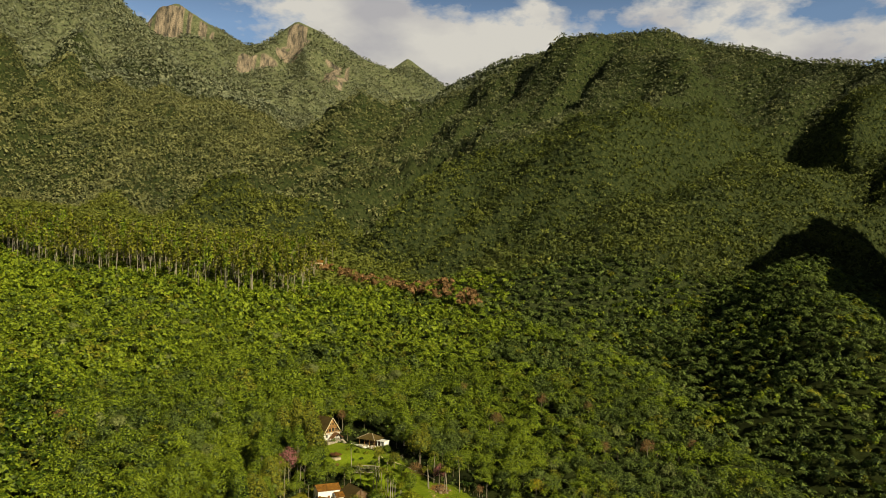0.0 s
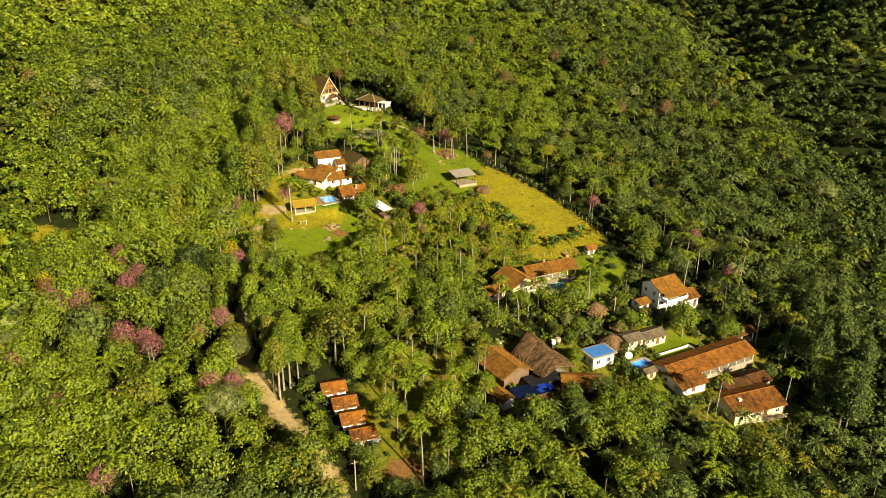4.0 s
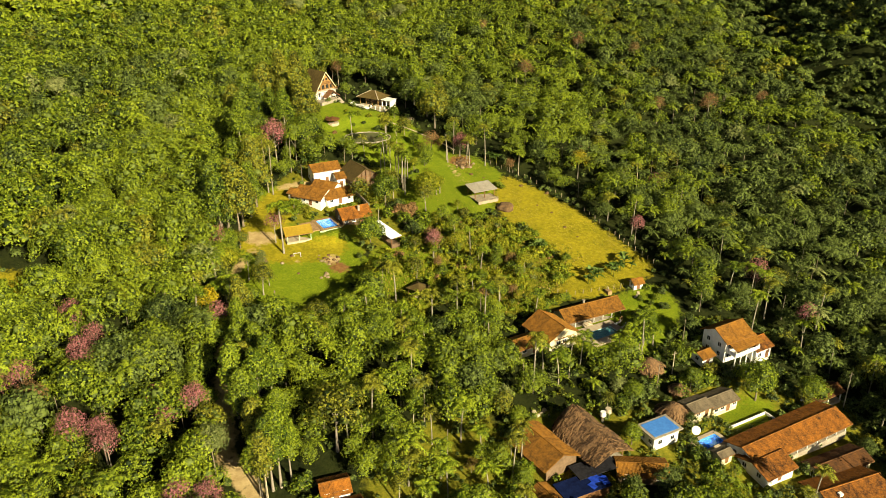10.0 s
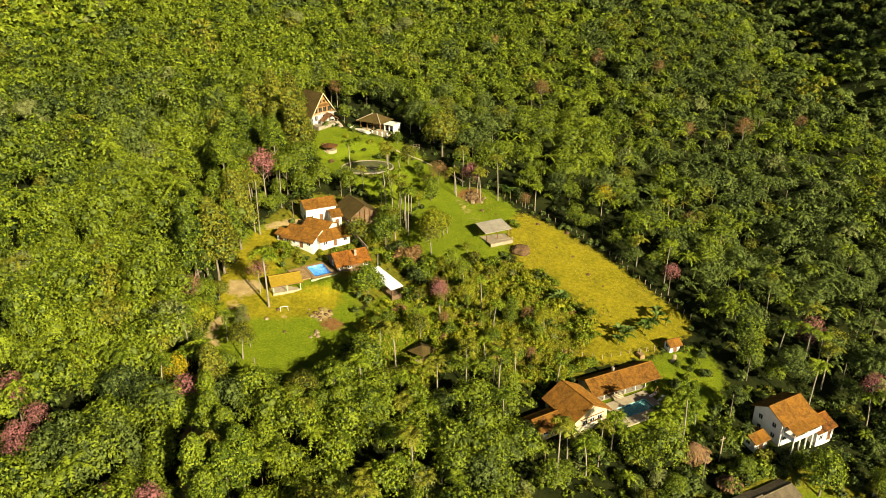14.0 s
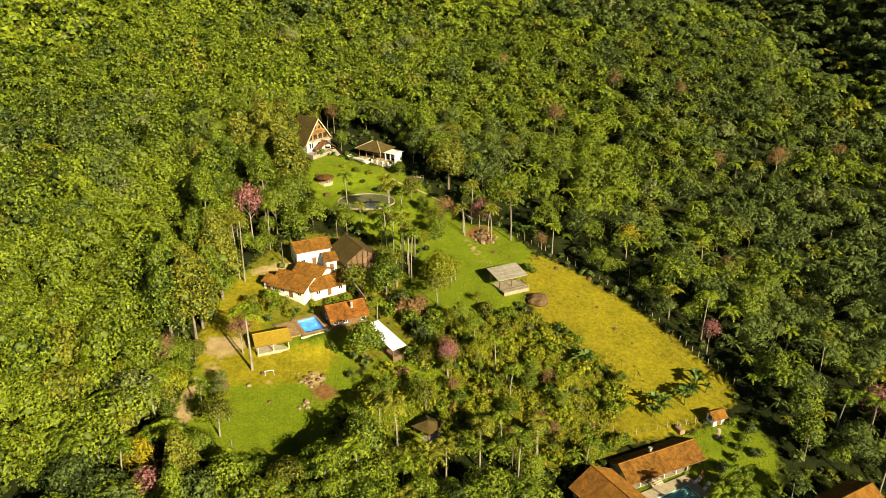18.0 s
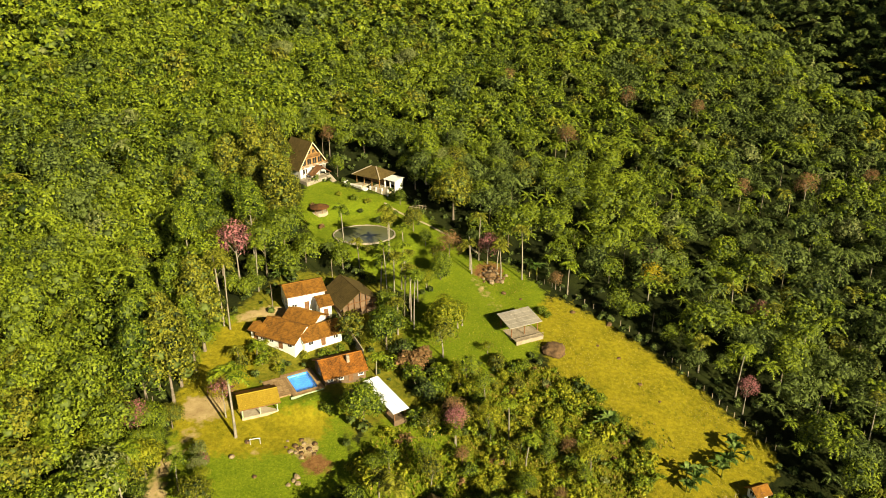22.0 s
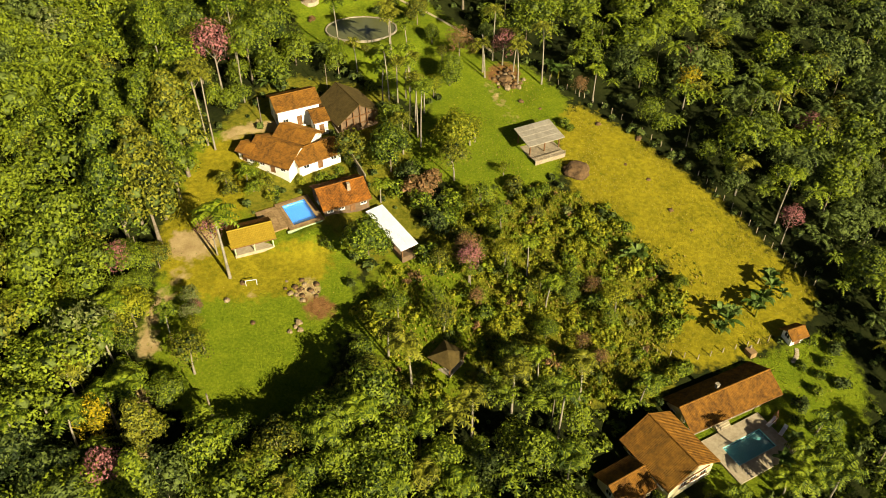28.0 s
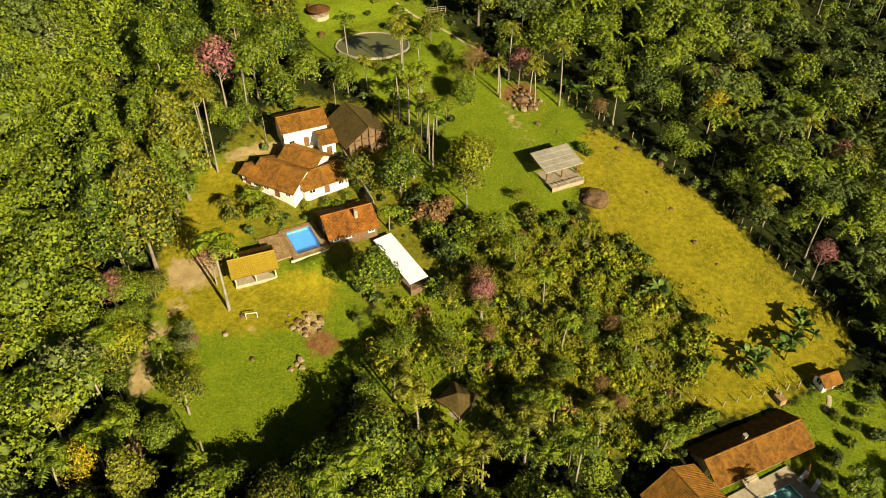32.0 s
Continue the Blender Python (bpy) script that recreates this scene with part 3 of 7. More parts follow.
def trunk_shape(height, low, high, sides=6, bend=0.3, seed=0, limbs=0, reach=2.0):
    """A tapered, slightly bent trunk with limbs."""
    rng = np.random.default_rng(seed)
    points, faces = [], []

    def tube(path, radii):
        start = len(points)
        for (x, y, z), r in zip(path, radii):
            for k in range(sides):
                a = 2 * math.pi * k / sides
                points.append((x + r * math.cos(a), y + r * math.sin(a), z))
        for i in range(len(path) - 1):
            for k in range(sides):
                a, b = start + i * sides + k, start + i * sides + (k + 1) % sides
                faces.append((a, b, b + sides, a + sides))

    dx, dy = rng.normal(size=2) * bend
    steps = [0, 0.3, 0.65, 1.0]
    tube([(dx * s * s, dy * s * s, height * s - 0.6 * (s == 0)) for s in steps], [low * (1.35 if s == 0 else 1) + (high - low) * s for s in steps])
    for k in range(limbs):
        a, z = 2.4 * k + rng.uniform(0, 1), height * rng.uniform(0.55, 0.92)
        far = reach * rng.uniform(0.7, 1.2)
        tube([(dx * .5, dy * .5, z), (far * 0.5 * math.cos(a), far * 0.5 * math.sin(a), z + far * 0.45), (far * math.cos(a), far * math.sin(a), z + far * 0.9)], [high * 1.3, high * 0.8, high * 0.3])
    return points, faces


def palm_crown(seed, fronds, length, base, leaflets, width=0.55):
    """Arching fronds of a palm with separate leaflets."""
    rng = np.random.default_rng(seed)
    tris = []
    for k in range(fronds):
        a = 2 * math.pi * k / fronds + rng.uniform(-0.2, 0.2)
        lift, sag = rng.uniform(0.25, 1.15), rng.uniform(0.75, 1.15)
        s = np.linspace(0, 1, leaflets + 1)
        r = length * (s * math.cos(lift * 0.8)) * rng.uniform(0.85, 1.1)
        z = base + length * (s * math.sin(lift) - sag * 0.75 * s**2)
        rib = np.stack([r * math.cos(a), r * math.sin(a), z], 1)
        side = np.array([-math.sin(a), math.cos(a), 0])
        for i in range(leaflets):
            w = width * math.sin(math.pi * min(0.98, 0.12 + 0.86 * s[i])) + 0.05
            ahead = rib[i + 1] - rib[i]
            for sign in (1, -1):
                tip = rib[i] + side * sign * w + ahead * 0.9 + np.array([0, 0, -0.35 * w])
                tris.append((rib[i], rib[i] + ahead * 1.05, tip) if sign < 0 else (rib[i], tip, rib[i] + ahead * 1.05))
    p = np.array(tris).reshape(-1, 3)
    return p, np.arange(len(p)).reshape(-1, 3)


def plant(name, label, category, trunk_me, crown_me, spot, size, turn, group, lift=0.0):
    """A tree thing: the trunk with its crown as a part. lift: metres of extra bare trunk under the crown."""
    tall = max(v.co.z for v in trunk_me.vertices)
    k = 1 + lift / (size * tall)
    t = new(name, trunk_me)
    t.matrix_basis = Matrix.Translation((spot[0], spot[1], gz(*spot))) @ Matrix.Rotation(turn, 4, "Z") @ Matrix.Diagonal((size, size, size * k, 1))
    c = new("crown", crown_me)
    c.parent = t
    c.matrix_basis = Matrix.Translation((0, 0, lift / (size * k))) @ Matrix.Diagonal((1, 1, 1 / k, 1))
    return tagged(t, label, category, group)


dice = np.random.default_rng(7)

# shapes: seed, leaves, leaf size, radius, height, clear trunk, lobes, droop, taper
SHAPES = {
    "round": dict(leaves=3000, size=0.29, radius=4.2, height=6.4, base=3.2, lobes=15),
    "wide": dict(leaves=3000, size=0.29, radius=5.0, height=4.8, base=4.0, lobes=16),
    "tall": dict(leaves=2900, size=0.28, radius=3.1, height=11.5, base=5.5, lobes=20, taper=0.45),
    "airy": dict(leaves=1200, size=0.25, radius=3.6, height=5.0, base=4.0, lobes=11, heart=0.35),
    "blossom": dict(leaves=1300, size=0.22, radius=3.3, height=6.0, base=1.6, lobes=14, heart=0.2),
    "pine": dict(leaves=3600, size=0.26, radius=3.8, height=13.0, base=2.5, lobes=24, droop=0.2, taper=0.55),
    "bush": dict(leaves=640, size=0.24, radius=1.9, height=2.4, base=0.0, lobes=7),
}
CROWNS, TRUNKS = {}, {}
for n, (key, shape) in enumerate(SHAPES.items()):
    for v in range(2):
        CROWNS[key, v] = crown(100 + 10 * n + v, **shape)
    h = shape["base"] + shape["height"] * 0.55
    p, f = trunk_shape(h, 0.15 + 0.007 * h, 0.06, seed=n, limbs=5, reach=shape["radius"] * 0.55)
    TRUNKS[key] = soup("trunk_" + key, p, f, [BARK_PALE if key in ("tall", "airy", "blossom") else BARK], smooth=True)
MESHES = {}


def crown_mesh(key, v, slot):
    if (key, v, slot) not in MESHES:
        p, f = CROWNS[key, v]
        inner = ~((f[:, 1] - f[:, 0] == 1) & (f[:, 2] - f[:, 1] == 1))          # the heart of the crown, in dark leaf for the shade inside
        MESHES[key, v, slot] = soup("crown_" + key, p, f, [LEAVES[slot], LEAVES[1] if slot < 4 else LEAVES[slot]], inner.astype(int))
    return MESHES[key, v, slot]


TREE_SPOTS = []          # x, y, room taken


def tree(spot, key, slot, size, name="broadleaf_tree", label="green broadleaf tree on the forest slope", group="broadleaf trees", lift=0.0):
    TREE_SPOTS.append((*spot, 2.6 * size))
    return plant(name, label, "tree", TRUNKS[key], crown_mesh(key, int(dice.integers(2)), slot), spot, size, dice.uniform(0, 6.28), group, lift)


PALM_TRUNK = {}
for v, h in enumerate((8.0, 10.5, 13.0)):
    p, f = trunk_shape(h, 0.17, 0.12, seed=40 + v, bend=0.5)
    PALM_TRUNK[v] = (soup("palm_trunk", p, f, [BARK_PALE], smooth=True), h, p[-1])
PALM_CROWN = [soup("palm_crown", *palm_crown(50 + v, 15, 3.1, 0.0, 11, 0.80), [LEAVES[s]]) for v, s in enumerate((0, 2, 3))]


def palm(spot, v, size, tall=None):
    """A palm; tall: the height of its bare trunk in metres."""
    TREE_SPOTS.append((*spot, 1.3))
    me, h, tip = PALM_TRUNK[v]
    k = tall / (h * size) if tall else 1.0
    t = new("palm_tree", me)
    t.matrix_basis = Matrix.Translation((spot[0], spot[1], gz(*spot))) @ Matrix.Rotation(dice.uniform(0, 6.28), 4, "Z") @ Matrix.Diagonal((size, size, size * k, 1))
    c = new("crown", PALM_CROWN[int(dice.integers(3))])
    c.parent = t
    c.matrix_basis = Matrix.Translation((tip[0] - 0.1, tip[1], h)) @ Matrix.Diagonal((1, 1, 1 / k, 1))
    return tagged(t, "slender palm with a pale bare trunk and feathery fronds", "palm tree", "palm trees")


# ---- single trees -----------------------------------------------------------------
PINK = ((-59.0, 314.6), (61.7, 305.5), (50.5, 280.7), (-68.9, 189.7), (-80.1, 209.2), (-52.3, 271.9), (-66.3, 264.9), (-68.7, 288.8), (0.6, 330.6), (42.6, 330.7), (-53.2, 259.7), (-7.1, 263.5), (-56.3, 226.8), (-98.0, 206.4), (-63.6, 202.5), (-55.9, 201.9), (-76.4, 192.9), (-81.8, 169.4), (-80.1, 154.2), (-66.8, 151.6), (79.2, 261.1), (86.9, 245.3), (-97.3, 182.9), (-91.7, 206.2), (-48.4, 182.0), (-0.7, 194.6), (-35.2, 233.9), (12.3, 252.5), (12.8, 266.8), (9.8, 255.7), (-73.6, 301.1), (-83.1, 214.0), (-88.4, 224.9), (-71.2, 192.9), (-60.0, 197.2), (-47.7, 178.8), (-86.4, 199.7), (-52.8, 179.0), (-71.8, 172.3), (-101.2, 209.6), (-95.6, 202.6), (-81.8, 219.0), (-8.4, 268.4))
RUST = ((77.5, 367.0), (98.1, 370.1), (122.5, 380.2), (56.5, 432.8), (81.6, 428.6), (29.2, 394.9), (-46.7, 386.1), (-164.0, 344.0), (-150.5, 363.6), (17.0, 320.8), (-8.7, 272.4), (-69.6, 277.9), (14.2, 449.7), (-9.2, 330.6))
YELLOW = ((39.5, 318.6), (-61.3, 236.0), (-104.1, 214.9))
PALE = ((-100.5, 188.6), (-48.4, 172.5), (-50.2, 191.8), (-138.6, 343.4), (-156.1, 453.7), (-74.1, 460.3), (-24.8, 464.4), (138.5, 300.1), (-174.2, 540.0), (-110.4, 531.7), (-183.3, 469.3), (-225.5, 483.9), (35.6, 690.9))
PALMS_GARDEN = ((-35.6, 323.6), (-24.5, 328.1), (-20.7, 328.5), (-20.0, 319.3), (-3.6, 325.5), (92.0, 214.0), (95.0, 226.0), (88.0, 232.0), (84.0, 240.0), (98.0, 238.0), (90.0, 246.0), (78.0, 250.0), (1.9, 270.5), (17.5, 245.1), (63.0, 300.5), (66.0, 292.0), (58.0, 313.0), (54.5, 318.0), (70.0, 284.0), (74.0, 275.0), (9.4, 196.8), (7.4, 193.2), (20.0, 220.0), (14.0, 217.5), (22.8, 223.0))
PALMS_SLOPE = ((26.0, 226.8), (17.0, 224.6), (2.9, 327.9), (9.0, 324.5), (4.3, 239.3), (1.9, 247.8), (4.5, 263.1), (50.6, 285.6), (-69.9, 231.8), (-73.3, 235.1), (-63.1, 253.7), (-56.2, 254.1), (-66.9, 248.4), (-73.6, 262.0), (0.1, 164.0), (-2.9, 163.8), (-5.2, 163.0))
PALMS_VILLAGE = ((5.1, 168.6), (9.0, 182.6), (1.5, 197.8), (-9.4, 210.5), (-20.7, 202.7), (-25.3, 199.1), (-8.5, 201.4), (62.0, 186.2), (64.6, 187.6), (83.1, 192.0), (-16.1, 196.6), (-13.0, 190.7), (16.0, 179.4), (18.7, 174.3), (79.7, 256.7), (76.2, 256.1), (71.9, 260.3), (-12.8, 214.1), (-15.3, 212.1), (-5.2, 209.3), (100.0, 197.2), (99.2, 205.5), (40.5, 228.2), (-24.4, 330.1), (-31.5, 323.5), (-20.2, 322.1), (-54.3, 312.9), (-35.7, 328.2), (-24.4, 329.3))
PALMS = PALMS_GARDEN + PALMS_SLOPE + PALMS_VILLAGE
TALL = ((-40.6, 187.0), (-39.2, 186.0), (-38.6, 188.3), (-37.2, 189.2), (-35.5, 190.8), (-42.4, 194.2), (-45.8, 200.7), (-43.5, 204.4), (-38.9, 198.9), (-47.6, 210.2), (-49.6, 217.9), (-48.9, 206.3), (-52.4, 225.9), (-53.0, 232.1), (-46.0, 214.5), (-42.0, 209.0))
PINES = ((-66.4, 277.4), (-62.9, 279.7), (-67.0, 272.2), (-62.5, 273.7), (-61.5, 284.7), (-66.2, 283.0), (-70.0, 279.9), (-61.2, 290.7), (-64.4, 337.5), (-61.0, 344.4), (-68.3, 333.8), (-56.6, 346.7), (-58.9, 333.5), (-53.1, 345.5), (-73.6, 342.8), (-68.4, 348.6), (-61.1, 353.1), (-76.5, 335.9), (-71.3, 327.4), (-53.3, 337.3))
BANANA = ((-48.7, 317.7), (42.8, 266.5), (45.9, 268.5), (40.2, 264.6), (34.6, 261.9), (32.7, 260.1), (36.4, 263.2), (44.8, 270.3), (10.0, 328.6), (11.8, 327.8), (-50.6, 319.8), (-48.7, 319.0), (20.8, 274.0), (23.2, 275.4), (36.4, 236.1), (40.7, 239.0))
BIGTREES = ((21.1, 168.0), (24.2, 163.8), (16.6, 172.5), (-10.7, 293.0), (-25.8, 271.0), (-23.2, 260.4), (-24.8, 298.6), (-23.3, 245.6), (-25.5, 239.8), (-29.4, 236.9), (-34.2, 235.8), (-19.5, 238.2), (-12.8, 232.4), (-1.9, 251.7), (-23.0, 294.5), (-30.9, 204.2), (-26.5, 218.9), (-31.9, 226.3), (-9.0, 369.7), (-7.2, 378.1), (-3.6, 277.7), (4.1, 257.4), (9.0, 251.2), (-51.4, 248.2), (65.1, 219.5), (78.0, 219.9))

for k, spot in enumerate(PINK):
    small = 24 <= k < 31 or k in (10, 11)
    tree(spot, "blossom", 5 if k in (11, 25, 27, 28, 29, 30, 36, 39) else 4, (0.95, 0.8, 0.7, 0.85)[k % 4] * (0.6 if small else 1.5 if k == 0 else 1.1), "flowering_tree", "broadleaf tree in full pink blossom", "pink flowering trees", lift=0.0 if small else 6.0 if k == 0 else (3.5 if k in (1, 2) else 0.8 if k in (8, 9) else 5.0 if spot[1] < 235 else 3.0))
for k, spot in enumerate(RUST):
    tree(spot, "blossom", 5, 0.62 if k == 9 else (0.9, 1.1)[k % 2], "flowering_tree", "broadleaf tree with faded rust-red blossom", "rust flowering trees", lift=0.5 if k in (9, 10, 13) else 4.0)
for spot in YELLOW:
    tree(spot, "blossom", 6, 0.95, "flowering_tree", "tree covered with bright yellow blossom", "yellow flowering trees", lift=3.0)
for k, spot in enumerate(PALE):
    tree(spot, "wide", 7, (0.8, 0.95)[k % 2], "silvery_tree", "tree with pale silvery leaves above the forest", "silvery trees", lift=4.0)
for k, spot in enumerate(PALMS):
    palm(spot, (k * 5 + k // 3) % 3, 0.8 + 0.06 * (k % 6))
palm((-49.3, 267.0), 1, 1.55, 13.7)
for x, y, tall in ((-59.2, 299.4, 17.5), (-57.6, 298.2, 16.0), (44.8, 293.0, 8.5), (71.8, 242.3, 12.0), (-80.2, 272.7, 11.0), (-76.7, 258.0, 10.5), (-70.5, 239.4, 8.0), (-38.0, 228.6, 8.0), (-34.2, 226.5, 8.5), (-20.0, 227.0, 9.0), (-14.7, 228.3, 8.5), (-10.1, 228.4, 8.0), (1.0, 232.9, 8.0), (4.9, 232.2, 8.5), (40.6, 236.0, 3.6), (42.5, 234.4, 4.4), (41.0, 232.6, 4.0), (38.2, 230.8, 5.0), (43.4, 238.0, 4.0), (45.0, 235.0, 5.0), (36.0, 231.0, 3.6), (44.5, 241.6, 4.6)):
    palm((x, y), 1, 1.05, tall)
for k, spot in enumerate(TALL):
    tree(spot, "tall", (2, 3, 0, 2)[k % 4], 0.95 + 0.09 * (k % 4), "tall_tree", "tall slim tree with bare pale trunk beside the road", "tall roadside trees")
for k, spot in enumerate(PINES):
    tree(spot, "pine", (0, 3, 0, 3)[k % 4], 1.25 + 0.12 * (k % 4), "pine_tree", "dense dark conifer above the houses", "conifers")
scrub_room = np.array([bool(inside(np.array(a), np.array(b), SCRUB)) for a, b in BIGTREES])
for k, spot in enumerate(BIGTREES):
    tree(spot, ("round", "wide", "round", "airy")[k % 4], (2, 2, 0, 3)[k % 4], (0.75 + 0.08 * (k % 5)) * (0.55 if scrub_room[k] or k in (6, 15) else 1))
spots = np.random.default_rng(17)
for k in range(56):
    spot = (float(spots.uniform(-28, 29)), float(spots.uniform(238, 292)))
    if inside(np.array(spot[0]), np.array(spot[1]), SCRUB) and math.hypot(spot[0] + 11.5, spot[1] - 249.5) > 7.5 and math.hypot(spot[0] + 18.5, spot[1] - 256) > 4:
        tree(spot, ("airy", "round", "bush", "tall", "airy", "bush")[k % 6], (2, 8, 0, 2, 3, 8, 0)[k % 7], (0.58, 0.40, 0.95, 0.34, 0.66, 0.75)[k % 6] * float(spots.uniform(0.8, 1.25)), "slope_tree", "young tree standing in the overgrown slope", "young trees on the slope")
for k, spot in enumerate(((36.5, 179.5), (41.5, 182.0), (46.5, 183.5), (39.0, 176.0), (45.0, 178.5))):
    tree(spot, "wide", 2, 1.02 + 0.1 * (k % 2), "mango_tree", "broad fresh-green fruit tree beside the village roofs", "fruit trees")
for spot, size in (((-27.5, 198.5), 1.75), ((-35.5, 233.0), 1.1)):
    tree(spot, "airy", 3, size, "tall_tree", "large spreading tree with airy olive-green leaves", "spreading olive trees")
for k, spot in enumerate(((-31.5, 181.8), (-30.2, 184.8), (-26.6, 171.8), (-28.0, 175.5), (-29.6, 178.6), (-33.2, 189.0))):
    tree(spot, "bush", (2, 0)[k % 2], 1.05 + 0.12 * (k % 3), "round_shrub", "rounded green shrub beside the road cabins", "roadside shrubs")
for k, spot in enumerate(((-53.2, 257.3), (-52.0, 254.8), (-54.0, 260.5), (-50.6, 252.2))):
    tree(spot, "airy", (7, 8)[k % 2], 0.52, "garden_shrub", "thin shrub with pale stems on the lawn edge", "lawn shrubs")
GARDEN_GREEN = ((-19.4, 292.7, 1.5, 1), (-15.2, 291.5, 1.4, 5), (-17.0, 285.4, 1.6, 0), (-12.6, 282.0, 1.4, 2), (-9.6, 277.5, 1.3, 3), (-17.8, 288.0, 1.9, 5), (-21.6, 288.8, 1.3, 2), (-14.4, 280.6, 1.7, 1), (-11.0, 286.2, 1.5, 2), (-5.6, 281.4, 1.6, 8), (-15.6, 273.0, 1.5, 0), (-50.6, 292.0, 1.0, 2), (-46.6, 290.4, 0.8, 8), (-48.5, 287.6, 0.9, 2), (-45.2, 286.0, 0.7, 8),
                (-52.4, 286.6, 1.0, 3), (-33.6, 274.6, 0.8, 0), (-23.2, 296.4, 1.2, 3), (-18.4, 295.4, 1.0, 0), (-11.6, 301.2, 0.9, 2), (-36.0, 291.4, 0.8, 2), (-31.0, 296.0, 0.7, 0), (0.6, 291.4, 1.1, 3), (4.6, 289.4, 1.0, 2))
for x, y, tall in ((-24.6, 286.2, 5.0), (-50.0, 289.6, 2.6), (-45.8, 288.2, 2.2), (-53.0, 287.0, 3.2)):
    palm((x, y), 0, 0.8, tall)
for k, spot in enumerate(((-70.0, 265.2), (-72.7, 259.3), (-65.6, 249.4), (-65.2, 259.0), (-68.4, 254.4), (-64.6, 266.2), (-67.2, 244.6), (-72.0, 250.0), (-53.8, 242.8), (-75.4, 266.4), (-62.6, 262.6), (-62.4, 256.4), (-61.6, 250.0), (-59.8, 244.4), (-61.4, 268.4))):
    tree(spot, ("airy", "round", "wide")[k % 3], (2, 8, 0, 2, 3)[k % 5], (0.62, 0.74, 0.55, 0.8)[k % 4], "garden_tree", "leafy tree in the thick growth beside the lane", "trees beside the lane")
for k, (x, y) in enumerate(((-68.0, 257.0), (-71.4, 246.4), (-66.0, 240.6), (-62.2, 246.8), (-75.0, 254.6), (-60.4, 238.4), (-64.0, 233.6), (-56.8, 237.6), (-47.0, 235.4), (-43.2, 233.0), (-29.6, 233.4), (-24.0, 236.8), (-16.4, 236.2), (-8.6, 239.4), (-2.4, 243.6), (-17.8, 247.4), (-21.6, 252.6), (8.4, 246.2))):
    palm((x, y), k % 3, 1.0 + 0.06 * (k % 4), 7.5 + 1.2 * (k % 4))
for k, (x, y) in enumerate(((-14.6, 186.0), (-9.8, 183.4), (-5.4, 187.6), (-1.8, 181.2), (-11.2, 177.0), (-6.8, 193.0), (-17.6, 199.8), (-2.6, 202.4), (-12.4, 204.6), (2.4, 188.8), (-20.2, 209.4), (-16.6, 218.0), (-24.6, 214.2), (-7.6, 216.4))):
    palm((x, y), k % 3, 0.95 + 0.06 * (k % 4), 6.5 + 1.1 * (k % 4))
MEADOW_PALMS = ((-24.0, 312.6, 14.0), (-22.4, 314.4, 11.0), (-25.6, 314.6, 9.5), (-17.3, 302.3, 13.8), (-18.0, 304.7, 12.0), (-19.6, 306.7, 12.5), (-20.8, 299.8, 8.0), (-20.8, 317.2, 8.5), (-18.6, 309.6, 9.0), (-16.8, 312.4, 7.5), (-1.6, 332.0, 12.0), (3.7, 324.2, 9.0), (19.8, 319.7, 7.5))
for x, y, tall in MEADOW_PALMS:
    palm((x, y), 1, 0.98, tall)
for x, y, key, slot, size, lift in ((-10.2, 301.8, "round", 8, 1.1, -1.8), (-7.4, 303.4, "airy", 8, 0.85, -1.0), (-26.0, 296.6, "wide", 8, 0.66, -1.6), (-11.4, 322.1, "round", 2, 0.75, -1.5), (-14.8, 317.7, "airy", 8, 0.6, 0.0), (-25.6, 311.0, "bush", 1, 1.3, 0.0), (-22.0, 309.4, "bush", 0, 1.2, 0.0), (-1.0, 295.2, "airy", 8, 0.4, -0.6), (1.2, 293.2, "bush", 8, 0.7, 0.0),
                                    (-10.6, 286.9, "bush", 1, 1.0, 0.0), (-4.5, 287.4, "bush", 3, 1.1, 0.0), (1.7, 287.5, "bush", 8, 0.9, 0.0), (6.5, 290.7, "bush", 2, 0.9, 0.0), (8.4, 288.2, "bush", 8, 0.8, 0.0)):
    tree((x, y), key, slot, size, "garden_tree", "leafy tree or shrub standing in the meadow", "meadow trees", lift=lift)
for x, y, size, slot in GARDEN_GREEN:
    tree((x, y), "bush", slot, size, "garden_bush", "rounded leafy bush in the garden between the houses", "garden bushes")
HEDGE = ((17.5, 246.6), (19.0, 247.6), (20.5, 248.6), (22.0, 249.6), (23.5, 250.6), (25.0, 251.4), (26.4, 252.2))
for k, spot in enumerate(HEDGE + ((-47.5, 288.5), (-49.0, 291.5), (-44.5, 287.0), (-48.6, 294.2), (-34.0, 290.8), (-33.0, 293.5), (-40.0, 290.5))):
    tree(spot, "bush", (2, 8, 2)[k % 3], (0.85 if k < 7 else 0.62) + 0.07 * (k % 3), "garden_bush", "dense leafy bush beside the houses", "garden bushes")
VILLAGE_GREEN = ((33.0, 214.5), (36.0, 216.5), (39.5, 218.8), (30.0, 213.5), (47.5, 218.6), (50.6, 221.5), (54.0, 223.0), (47.0, 208.8), (34.0, 206.5), (33.2, 203.6), (48.5, 196.0), (52.0, 194.8), (73.5, 222.6), (76.0, 219.0), (79.5, 216.0), (69.6, 224.5), (64.0, 226.4), (84.0, 205.0), (87.0, 208.0), (87.5, 198.0), (46.0, 200.6), (9.8, 207.0), (8.6, 203.2), (7.6, 199.5), (10.2, 195.0), (9.0, 191.0), (7.2, 187.8), (28.8, 216.5), (56.5, 226.5))
